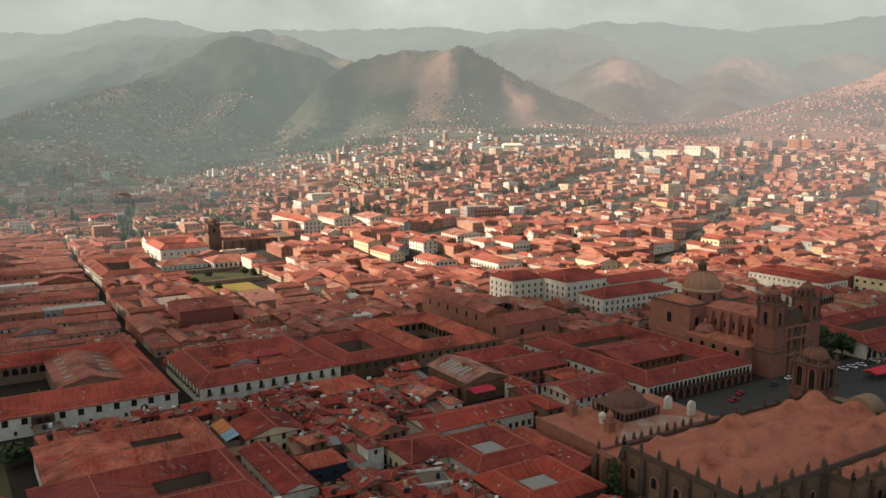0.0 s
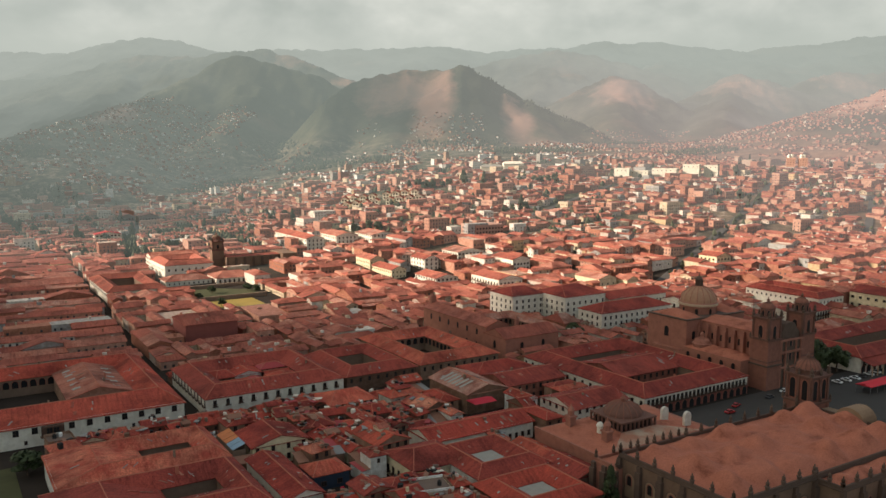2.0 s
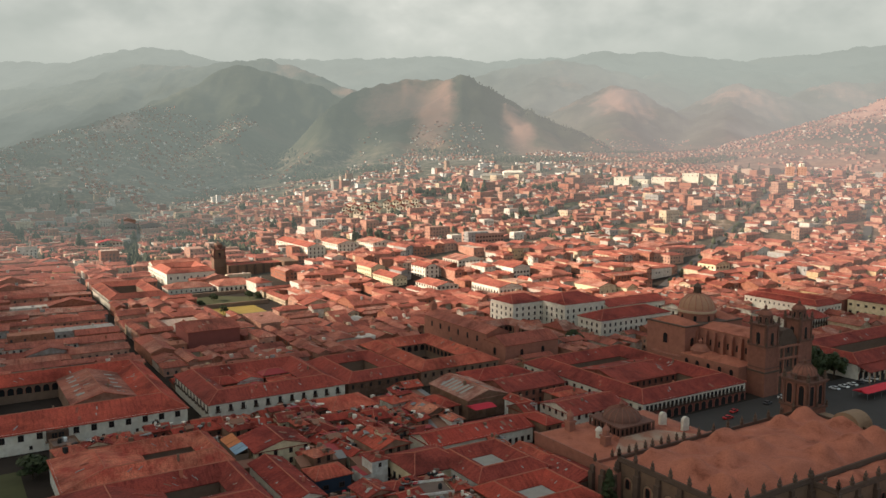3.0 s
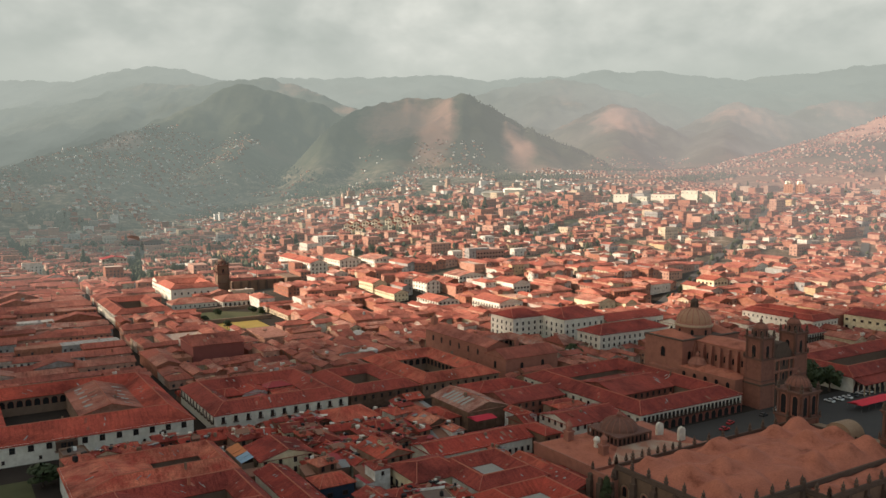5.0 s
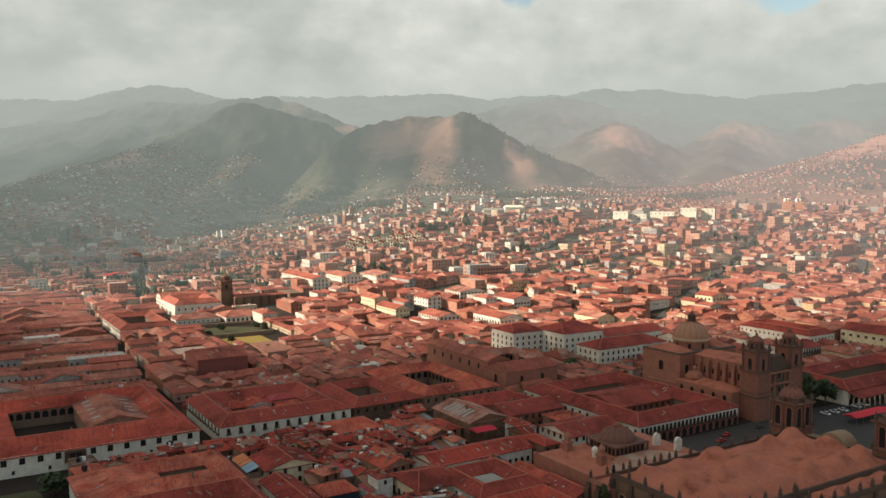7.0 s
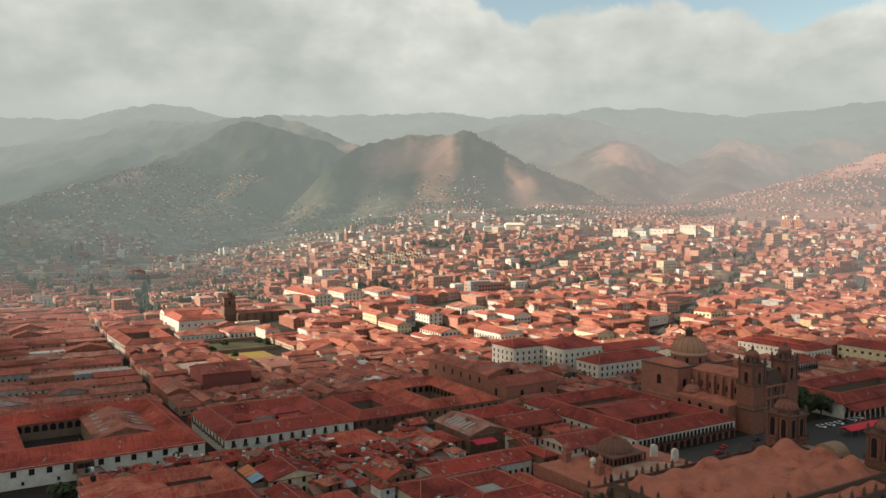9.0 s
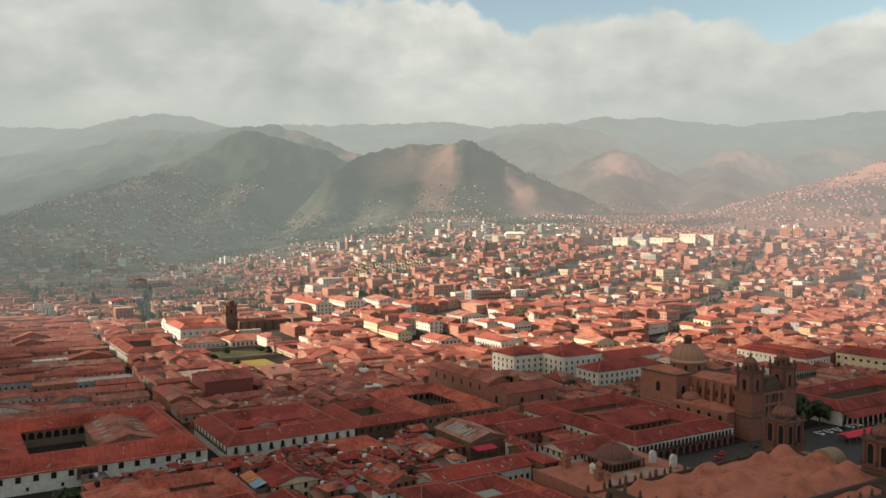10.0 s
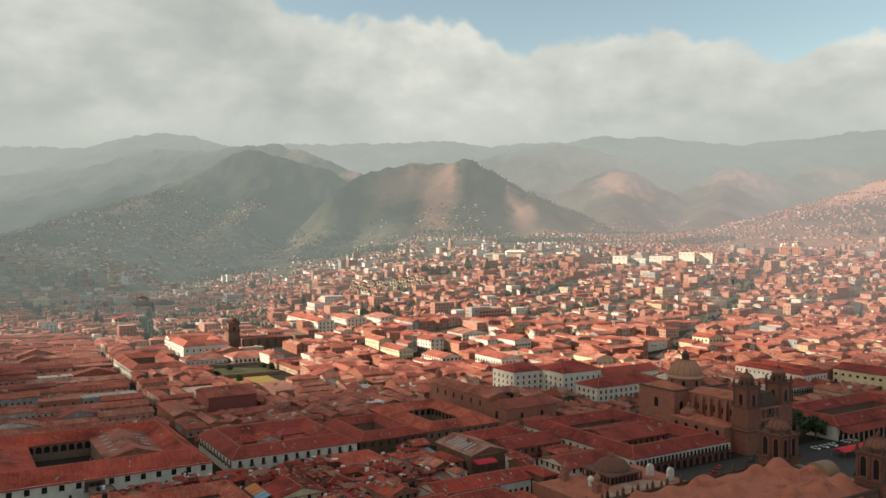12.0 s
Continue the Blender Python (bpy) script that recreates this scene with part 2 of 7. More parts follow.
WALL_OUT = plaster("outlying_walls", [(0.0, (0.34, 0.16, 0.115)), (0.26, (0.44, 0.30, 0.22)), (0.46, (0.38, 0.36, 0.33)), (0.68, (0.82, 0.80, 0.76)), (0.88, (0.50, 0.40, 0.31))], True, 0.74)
WALL_EAST = plaster("brick_suburb_walls", [(0.0, (0.44, 0.20, 0.145)), (0.40, (0.52, 0.31, 0.23)), (0.66, (0.42, 0.26, 0.20)), (0.84, (0.56, 0.41, 0.33)), (0.96, (0.70, 0.62, 0.54))], True, 0.98)
WALL_WHITE = plaster("whitewash", [(0.0, (0.78, 0.725, 0.615))], False, None, 0.4)
WALL_YELLOW = plaster("cream_paint", [(0.0, (0.75, 0.64, 0.43))], False, None, 0.5)
STONE = plain("red_andesite", (0.33, 0.140, 0.096), 0.9, 0.45, 0.55, 0.7)
STONE_PALE = plain("tawny_andesite", (0.30, 0.20, 0.125), 0.9, 0.5, 0.4, 0.5)
STONE_TOWER = plain("weathered_red_andesite", (0.25, 0.105, 0.073), 0.92, 0.7, 0.55, 0.8)
STONE_TRIM = plain("dark_red_andesite", (0.165, 0.082, 0.06), 0.92, 0.9, 0.5, 0.8)
STONE_DARK = plain("weathered_andesite", (0.115, 0.075, 0.055), 0.92, 0.5, 0.45, 0.6)


def clay_build(node, link):
    """Hand-laid clay screed: broad tone, darker damp patches and pale scuffs."""
    col = mixed(node, link, noise_of(node, link, 0.22, 5.0, 0.6), (0.30, 0.098, 0.060), (0.56, 0.205, 0.130))
    damp = ramp(node, [(0.30, (0.50, 0.46, 0.44)), (0.46, (1, 1, 1))])
    link(noise_of(node, link, 0.11, 6.0, 0.7), damp.inputs[0])
    col = mixed(node, link, 0.75, col, damp.outputs[0], "MULTIPLY")
    fine = noise_of(node, link, 2.6, 5.0, 0.7)
    grit = ramp(node, [(0.34, (0.62, 0.60, 0.58)), (0.52, (1, 1, 1)), (0.70, (1.25, 1.24, 1.22))])
    link(fine, grit.inputs[0])
    col = mixed(node, link, 0.6, col, grit.outputs[0], "MULTIPLY")
    bm = node("ShaderNodeBump", Strength=0.9, Distance=0.12)
    link(fine, bm.inputs["Height"])
    bsdf = node("ShaderNodeBsdfPrincipled", Roughness=0.93, **{"Specular IOR Level": 0.2})
    link(col, bsdf.inputs["Base Color"])
    link(bm.outputs[0], bsdf.inputs["Normal"])
    return bsdf.outputs[0]


VAULT = material("clay_screed", clay_build)
STONE_PATCHY = plain("patchy_andesite", (0.19, 0.118, 0.078), 0.92, 0.22, 0.6, 0.6)
WOOD = plain("dark_wood", (0.09, 0.05, 0.035), 0.7, 2.0, 0.3, 0.2)
GLASS = plain("dark_window_glass", (0.012, 0.012, 0.013), 0.45, 1.0, 0.3, 0.0, 0.0, 0.25)
RIDGE = plain("mortared_ridge_tiles", (0.43, 0.145, 0.09), 0.9, 1.0, 0.3, 0.3)
TIN = plain("corrugated_metal", (0.25, 0.24, 0.225), 0.55, 0.8, 0.3, 0.3, 0.3)
ASPHALT = plain("worn_asphalt", (0.052, 0.047, 0.042), 0.9, 0.08, 0.3, 0.3)
LEAF = plain("leaves", (0.045, 0.06, 0.022), 0.7, 0.8, 0.5, 0.4)
BARK = plain("bark", (0.08, 0.055, 0.04), 0.9, 3.0, 0.3, 0.5)
GRASS = plain("dry_lawn", (0.34, 0.235, 0.055), 0.95, 0.15, 0.45, 0.4)
RED_WALL = plain("dull_red_render", (0.24, 0.075, 0.06), 0.9, 0.4, 0.25, 0.2)
CREAM_WALL = plain("pale_cream_render", (0.72, 0.64, 0.50), 0.9, 0.3, 0.15, 0.2)
GREY_WALL = plain("grey_render", (0.42, 0.40, 0.37), 0.9, 0.3, 0.2, 0.2)
ORANGE_WALL = plain("orange_render", (0.46, 0.235, 0.165), 0.9, 0.3, 0.2, 0.2)
PALE_BRICK = plain("pale_brick", (0.44, 0.26, 0.20), 0.9, 0.3, 0.2, 0.2)
BLUE_WALL = plain("blue_paint", (0.03, 0.045, 0.07), 0.8, 0.8, 0.25, 0.1)
GRASS_GREEN = plain("rough_grass", (0.075, 0.075, 0.03), 0.95, 0.2, 0.4, 0.4)
SKYLIGHT = plain("translucent_sheet", (0.33, 0.315, 0.27), 0.6, 0.5, 0.35, 0.1)


CREAM_STONE = plain("cream_stone", (0.50, 0.36, 0.24), 0.9, 0.6, 0.3, 0.3)
# on inner court walls this darker plaster helps paint in the court's shade
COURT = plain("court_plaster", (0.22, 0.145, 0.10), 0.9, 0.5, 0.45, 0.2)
def lime_build(node, link):
    left = ramp(node, [(0.42, (0, 0, 0)), (0.62, (1, 1, 1))])
    link(noise_of(node, link, 0.22, 7.0, 0.65), left.inputs[0])
    col = mixed(node, link, left.outputs[0], (0.42, 0.15, 0.09), (0.50, 0.38, 0.28))
    col = mixed(node, link, 0.4, col, mixed(node, link, noise_of(node, link, 2.5), (0.18, 0.10, 0.07), (0.5, 0.36, 0.26)))
    bsdf = node("ShaderNodeBsdfPrincipled", Roughness=0.95, **{"Specular IOR Level": 0.1})
    link(col, bsdf.inputs["Base Color"])
    return bsdf.outputs[0]


LIME = material("lime_washed_screed", lime_build)
DOME_TILE = plain("ochre_dome_tile", (0.40, 0.22, 0.135), 0.8, 0.8, 0.3, 0.3)
# pale worn tiles, also the sunlit version of the red ones
ROOF_PALE = roof_tile("pale_worn_sunlit_tiles", False, None, True)
# dark red tiles; on the law courts their darkness stands in for shade
ROOF_DEEP = roof_tile("dark_red_tiles", False, None, False, True)


# ---- meshes ----
class Shape:
    """Collects faces, in world metres, for one mesh."""

    def __init__(self):
        self.v, self.f, self.m, self.uv = [], [], [], []

    def face(self, pts, mat=0, along=None):
        n = len(self.v)
        self.v.extend(tuple(p) for p in pts)
        self.f.append(tuple(range(n, n + len(pts))))
        self.m.append(mat)
        a = Vector(pts[0])
        e = (Vector(along) if along is not None else Vector(pts[1]) - a)
        e = e.normalized() if e.length else Vector((1, 0, 0))
        nor = (Vector(pts[1]) - a).cross(Vector(pts[-1]) - a)
        d = nor.cross(e)
        d = d.normalized() if d.length else Vector((0, 0, 1))
        for p in pts:
            r = Vector(p)
            self.uv.append((r.dot(e), r.dot(d)))

    def solid(self, verts, faces, mat=0):
        n = len(self.v)
        self.v.extend(tuple(p) for p in verts)
        for f in faces:
            self.f.append(tuple(n + i for i in f))
            self.m.append(mat)
            self.uv.extend((verts[i][0] + verts[i][1], verts[i][2]) for i in f)

    def prism(self, quad, z0, z1, mat=0, top=True):
        n = len(quad)
        verts = [(x, y, z0) for x, y in quad] + [(x, y, z1) for x, y in quad]
        faces = [(i, (i + 1) % n, n + (i + 1) % n, n + i) for i in range(n)]
        if top:
            faces.append(tuple(range(n, 2 * n)))
        self.solid(verts, faces, mat)

    def box(self, c, ux, uy, sx, sy, z0, z1, mat=0):
        """A box at c (x, y), with unit axes ux, uy and full sizes sx, sy."""
        q = [(c[0] + a * ux[0] * sx / 2 + b * uy[0] * sy / 2, c[1] + a * ux[1] * sx / 2 + b * uy[1] * sy / 2) for a, b in ((-1, -1), (1, -1), (1, 1), (-1, 1))]
        self.prism(q, z0, z1, mat)

    def lathe(self, c, profile, n=16, mat=0, turn=0.0):
        """A turned solid round a vertical axis at c; profile: (radius, z) from below."""
        base = len(self.v)
        for r, z in profile:
            for k in range(n):
                a = turn + 2 * math.pi * k / n
                self.v.append((c[0] + r * math.cos(a), c[1] + r * math.sin(a), z))
        for i in range(len(profile) - 1):
            for k in range(n):
                a, b = base + i * n + k, base + i * n + (k + 1) % n
                self.f.append((a, b, b + n, a + n))
                self.m.append(mat)
                self.uv.extend([(k, i), (k + 1, i), (k + 1, i + 1), (k, i + 1)])
        self.f.append(tuple(base + (len(profile) - 1) * n + k for k in range(n)))
        self.m.append(mat)
        self.uv.extend([(0, 0)] * n)

    def make(self, name, mats, parent=None, label="", smooth=False):
        at = Vector(parent.location) if parent is not None else Vector((0, 0, 0))
        if parent is not None and parent.parent is not None:
            at = at + Vector(parent.parent.location)
        me = bpy.data.meshes.new(name)
        me.from_pydata([(x - at.x, y - at.y, z - at.z) for x, y, z in self.v], [], self.f)
        me.polygons.foreach_set("material_index", self.m)
        layer = me.uv_layers.new(name="UVMap")
        layer.data.foreach_set("uv", [c for p in self.uv for c in p])
        if smooth:
            me.polygons.foreach_set("use_smooth", [True] * len(me.polygons))
        for m in mats if isinstance(mats, (list, tuple)) else [mats]:
            me.materials.append(m)
        ob = new(name, me)
        ob.parent = parent
        if label:
            ob["label"] = label
        return ob


def thing(name, x, y, z, label, category, group=""):
    root = new(name)
    root.location = (x, y, z)
    root.empty_display_size = 2
    return tagged(root, label, category, group)


# the town's grid: p runs along the cross streets, q along the long streets
CORNER = Vector((-100.4, 276.8))
EU = Vector((math.cos(radians(30)), math.sin(radians(30))))
EV = Vector((-math.sin(radians(34)), math.cos(radians(34))))
EP, EN = Vector((EU.x, EU.y)), Vector((-EU.y, EU.x))      # square axes for single buildings


def grid(p, q):
    w = CORNER + EU * p + EV * q
    return (w.x, w.y)


def rect(p0, q0, p1, q1):
    return [grid(p0, q0), grid(p1, q0), grid(p1, q1), grid(p0, q1)]


def smooth(a, b, x):
    t = np.clip((x - a) / (b - a), 0, 1)
    return t * t * (3 - 2 * t)


# ---- ground ----
CRESTS = []


def crest(fall, *points):
    """A ridge through points (x, y, z) whose flanks fall away on both sides."""
    CRESTS.append((fall, np.array(points, float)))


# the bare cone at the head of the valley: its wooded ridge, its top and rim, and the spurs that run down towards the town
crest(0.9, (40, 1950, 290), (104, 1950, 267), (164, 1930, 233), (226, 1900, 203), (292, 1860, 167), (352, 1810, 132), (416, 1760, 95))
crest(0.9, (40, 1950, 290), (-32, 1985, 289), (-100, 1990, 285), (-152, 1985, 279), (-202, 1955, 262), (-243, 1880, 220), (-264, 1760, 159), (-272, 1620, 106))
crest(0.62, (34, 1945, 286), (6, 1860, 240), (-2, 1760, 188), (10, 1640, 133), (26, 1500, 84))
crest(0.55, (-84, 1990, 284), (-108, 1880, 213), (-119, 1720, 145), (-120, 1560, 100))
crest(0.55, (135, 1935, 248), (190, 1830, 172), (219, 1680, 112), (228, 1560, 82))
# the rounded wooded hill beside it, with the long spur that carries houses
crest(0.78, (-270, 2380, 225), (-343, 2400, 276), (-436, 2420, 320), (-529, 2430, 353), (-585, 2430, 366), (-637, 2430, 372), (-675, 2420, 366), (-705, 2395, 350), (-759, 2300, 296), (-792, 2150, 232), (-808, 1950, 191))
crest(0.34, (-808, 1950, 191), (-826, 1750, 159), (-814, 1580, 130), (-804, 1430, 108), (-810, 1280, 81))
crest(0.60, (-620, 2425, 366), (-567, 2250, 276), (-543, 2000, 185), (-516, 1750, 126))
crest(0.50, (-759, 2300, 296), (-710, 2050, 208), (-688, 1750, 133), (-630, 1480, 83))
crest(0.36, (-815, 1950, 188), (-774, 1750, 146), (-712, 1500, 94), (-664, 1300, 60))
# ridges behind
crest(0.50, (-997, 2900, 399), (-860, 2950, 443), (-760, 2990, 461), (-695, 3000, 465), (-602, 2980, 449), (-503, 2920, 405), (-360, 2820, 343), (-225, 2700, 293))
crest(0.46, (-2063, 2900, 306), (-1744, 2950, 338), (-1480, 3000, 362), (-1345, 3050, 401), (-1260, 3085, 443), (-1208, 3100, 458), (-1088, 3100, 454), (-934, 3050, 437))
crest(0.46, (-1208, 3100, 456), (-1152, 2800, 351), (-1057, 2450, 247))
crest(0.46, (-1400, 3000, 380), (-1330, 2700, 290), (-1180, 2350, 190))
crest(0.46, (-2793, 3600, 489), (-1986, 3650, 503), (-1765, 3700, 530), (-1690, 3700, 556), (-1626, 3700, 574), (-1487, 3700, 601), (-1377, 3700, 608), (-1268, 3700, 592), (-1103, 3700, 547), (-884, 3700, 500))
crest(0.46, (-3571, 4400, 624), (-2586, 4400, 628), (-2063, 4400, 615))
crest(0.44, (-1226, 4450, 624), (-961, 4450, 644), (-631, 4450, 647), (-301, 4450, 648), (-104, 4450, 662), (28, 4450, 657), (259, 4450, 626), (456, 4450, 652), (686, 4450, 657), (883, 4450, 691), (1015, 4450, 678), (1179, 4450, 690), (1343, 4450, 668), (1475, 4450, 654), (1705, 4450, 640), (1868, 4450, 662), (2130, 4450, 672), (2358, 4450, 714), (2718, 4450, 735), (3306, 4450, 742))
crest(0.46, (22, 3500, 427), (207, 3550, 477), (370, 3600, 519), (516, 3600, 535), (654, 3550, 513), (800, 3500, 471), (930, 3400, 416))
crest(0.46, (516, 3600, 535), (420, 3250, 400), (330, 2900, 270))
crest(0.46, (901, 3700, 460), (1065, 3700, 509), (1256, 3700, 498), (1475, 3700, 509), (1644, 3650, 482), (1857, 3700, 520), (2102, 3700, 536), (2483, 3700, 555))
crest(0.46, (1256, 3700, 498), (1180, 3350, 390), (1240, 3050, 290))
# bare pink knolls over the far suburbs
crest(0.56, (758, 2550, 235), (707, 2650, 281), (640, 2700, 329), (595, 2700, 341), (528, 2690, 310), (469, 2640, 263), (425, 2550, 216))
crest(0.56, (595, 2700, 341), (560, 2500, 262), (500, 2250, 185))
crest(0.52, (882, 2700, 259), (979, 2780, 309), (1087, 2850, 357), (1161, 2850, 348), (1215, 2800, 300), (1263, 2700, 247))
crest(0.52, (1087, 2850, 357), (947, 2550, 263), (804, 2250, 180))
crest(0.52, (1312, 2900, 286), (1420, 2950, 361), (1521, 3000, 386), (1599, 3000, 372), (1709, 3000, 392), (2018, 3000, 436))
# the built-up slope on the eastern side
crest(0.30, (1315, 1750, 300), (1103, 1720, 246), (976, 1680, 204), (895, 1640, 172), (804, 1580, 140), (688, 1480, 114), (581, 1380, 98))
LATTICE = np.random.RandomState(5).rand(64, 64)


def rolling(x, y):
    """Smooth random heights between 0 and 1, one knot a metre."""
    i, j = np.floor(x).astype(int), np.floor(y).astype(int)
    u, v = x - i, y - j
    u, v = u * u * (3 - 2 * u), v * v * (3 - 2 * v)
    i, j, k, m = i & 63, j & 63, (i + 1) & 63, (j + 1) & 63
    return (LATTICE[i, j] * (1 - u) + LATTICE[k, j] * u) * (1 - v) + (LATTICE[i, m] * (1 - u) + LATTICE[k, m] * u) * v


def land(x, y):
    """Height of the land at x, y (numpy arrays)."""
    x, y = np.asarray(x, float), np.asarray(y, float)
    az = x / np.maximum(y, 300)
    side = 0.05 + 0.95 * smooth(-0.42, 0.05, az)
    rise = np.interp(y, [520, 640, 870, 1000, 1300, 1700], [0, 18, 54, 62, 72, 80])
    z = side * rise + 26 * smooth(1100, 1700, y)
    if y.max() < 1000:
        return z
    base = z
    # gullies: the flanks wander in and out
    wx = x + 34 * (rolling(x / 190, y / 190) - 0.5) + 16 * (rolling(x / 70 + 9, y / 70) - 0.5)
    wy = y + 34 * (rolling(x / 150, y / 150 + 20) - 0.5)
    for fall, pts in CRESTS:
        best = np.full(z.shape, -1e3)
        for (x0, y0, z0), (x1, y1, z1) in zip(pts[:-1], pts[1:]):
            lx, ly = x1 - x0, y1 - y0
            t = np.clip(((wx - x0) * lx + (wy - y0) * ly) / (lx * lx + ly * ly), 0, 1)
            off = np.hypot(wx - x0 - t * lx, wy - y0 - t * ly)
            best = np.maximum(best, z0 + (z1 - z0) * t - fall * (np.sqrt(off * off + 1400) - 37.4) * (1.12 - 0.00035 * np.minimum(off, 700)))
        # crests meet the slopes below in a soft hollow
        gap = np.clip(0.5 + 0.5 * (best - z) / 16, 0, 1)
        z = z + (best - z) * gap + 16 * gap * (1 - gap)
    up = smooth(10, 120, z - base)
    ragged = 1 - np.abs(2 * rolling(x / 62 + 3, y / 95) - 1) + 0.5 * (1 - np.abs(2 * rolling(x / 27, y / 40 + 7) - 1))
    return z + up * ((ragged - 0.85) * 15 + 6 * (rolling(x / 18, y / 24) - 0.5))


RASTER_X, RASTER_Y, CELL = -1760.0, 900.0, 8.0
RASTER = land(*np.meshgrid(RASTER_X + CELL * np.arange(441), RASTER_Y + CELL * np.arange(241), indexing="ij"))


def height(x, y):
    """Height of the land at one place."""
    if y < 1000:
        return float(land(x, y))
    u, v = min(max((x - RASTER_X) / CELL, 0), 439.99), min(max((y - RASTER_Y) / CELL, 0), 239.99)
    i, j = int(u), int(v)
    u, v = u - i, v - j
    return float((RASTER[i, j] * (1 - u) + RASTER[i + 1, j] * u) * (1 - v) + (RASTER[i, j + 1] * (1 - u) + RASTER[i + 1, j + 1] * u) * v)


def ground_sheet():
    ys = np.concatenate([np.linspace(-700, 100, 9), np.linspace(140, 1000, 60), np.geomspace(1012, 5000, 250)])
    az = np.concatenate([np.linspace(-1, -0.78, 20), np.linspace(-0.77, 0.77, 430), np.linspace(0.78, 1, 20)])
    yy, aa = np.meshgrid(ys, az, indexing="ij")
    xx = aa * (np.maximum(yy, 0) * 0.82 + 420)
    zz = land(xx, yy)
    verts = np.stack([xx, yy, zz], -1).reshape(-1, 3)
    n, m = zz.shape
    idx = np.arange(n * m).reshape(n, m)
    faces = np.stack([idx[:-1, :-1], idx[:-1, 1:], idx[1:, 1:], idx[1:, :-1]], -1).reshape(-1, 4)
    me = bpy.data.meshes.new("ground")
    me.from_pydata(verts.tolist(), [], faces.tolist())
    me.polygons.foreach_set("use_smooth", [True] * len(me.polygons))

    def build(node, link):
        where = node("ShaderNodeSeparateXYZ")
        link(node("ShaderNodeNewGeometry").outputs["Position"], where.inputs[0])
        hill = node("ShaderNodeMapRange", **{"From Min": 85.0, "From Max": 135.0})
        link(where.outputs[2], hill.inputs[0])
        dirt = mixed(node, link, noise_of(node, link, 0.12), (0.022, 0.018, 0.015), (0.055, 0.042, 0.033))
        out_of_town = node("ShaderNodeMapRange", **{"From Min": 560.0, "From Max": 760.0})
        link(where.outputs[1], out_of_town.inputs[0])
        plots = ramp(node, [(0.36, (0.018, 0.026, 0.016)), (0.47, (0.065, 0.068, 0.042)), (0.56, (0.20, 0.155, 0.105)), (0.68, (0.52, 0.44, 0.34))])
        link(noise_of(node, link, 0.05, 9.0, 0.78), plots.inputs[0])
        ruddy = node("ShaderNodeMapRange", **{"From Min": 150.0, "From Max": 600.0, "To Min": 0.0, "To Max": 0.6})
        link(where.outputs[0], ruddy.inputs[0])
        field = mixed(node, link, ruddy.outputs[0], plots.outputs[0], mixed(node, link, noise_of(node, link, 0.03, 9.0, 0.75), (0.10, 0.05, 0.03), (0.62, 0.31, 0.22)))
        dirt = mixed(node, link, out_of_town.outputs[0], dirt, field)
        wood = ramp(node, [(0.42, (0.018, 0.030, 0.019)), (0.54, (0.050, 0.062, 0.036)), (0.64, (0.13, 0.12, 0.07))])
        link(noise_of(node, link, 0.0042, 9.0, 0.62), wood.inputs[0])
        bare = ramp(node, [(0.58, (0, 0, 0)), (0.72, (0.8, 0.8, 0.8))])
        link(noise_of(node, link, 0.0031, 8.0, 0.6), bare.inputs[0])
        slope = mixed(node, link, bare.outputs[0], wood.outputs[0], (0.36, 0.19, 0.125))
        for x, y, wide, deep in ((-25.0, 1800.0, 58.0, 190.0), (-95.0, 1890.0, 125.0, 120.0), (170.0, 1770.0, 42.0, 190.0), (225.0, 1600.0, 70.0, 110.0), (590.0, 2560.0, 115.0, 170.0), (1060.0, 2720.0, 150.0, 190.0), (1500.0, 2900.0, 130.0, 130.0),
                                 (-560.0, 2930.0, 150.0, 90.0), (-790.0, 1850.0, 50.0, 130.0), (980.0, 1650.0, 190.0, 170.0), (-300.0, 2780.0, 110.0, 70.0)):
            # bare red soil on the flanks; its bright pink also paints in sunlit faces
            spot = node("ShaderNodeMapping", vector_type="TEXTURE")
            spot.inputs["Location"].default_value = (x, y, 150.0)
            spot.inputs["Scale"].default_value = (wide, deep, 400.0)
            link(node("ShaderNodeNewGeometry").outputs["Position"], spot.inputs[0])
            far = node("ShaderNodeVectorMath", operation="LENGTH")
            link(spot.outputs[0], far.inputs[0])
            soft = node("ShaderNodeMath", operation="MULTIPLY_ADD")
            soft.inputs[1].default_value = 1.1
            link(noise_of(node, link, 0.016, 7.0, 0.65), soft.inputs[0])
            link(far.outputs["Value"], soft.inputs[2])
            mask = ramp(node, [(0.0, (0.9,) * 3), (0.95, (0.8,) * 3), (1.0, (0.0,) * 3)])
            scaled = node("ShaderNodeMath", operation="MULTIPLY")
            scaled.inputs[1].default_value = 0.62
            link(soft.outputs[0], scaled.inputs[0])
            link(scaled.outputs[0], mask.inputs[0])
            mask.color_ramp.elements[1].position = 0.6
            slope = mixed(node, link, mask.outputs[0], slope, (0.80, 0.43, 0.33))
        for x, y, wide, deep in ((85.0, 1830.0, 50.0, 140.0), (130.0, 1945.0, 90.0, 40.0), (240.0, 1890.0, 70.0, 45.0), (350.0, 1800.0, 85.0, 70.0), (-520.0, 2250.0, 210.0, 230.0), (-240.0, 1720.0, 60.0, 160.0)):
            # scrub wood; its darkness also paints in the shade on these flanks
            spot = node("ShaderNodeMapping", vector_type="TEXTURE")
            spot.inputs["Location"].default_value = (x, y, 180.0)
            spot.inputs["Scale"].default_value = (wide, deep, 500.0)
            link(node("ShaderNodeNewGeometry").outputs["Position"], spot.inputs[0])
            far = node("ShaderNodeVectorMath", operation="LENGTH")
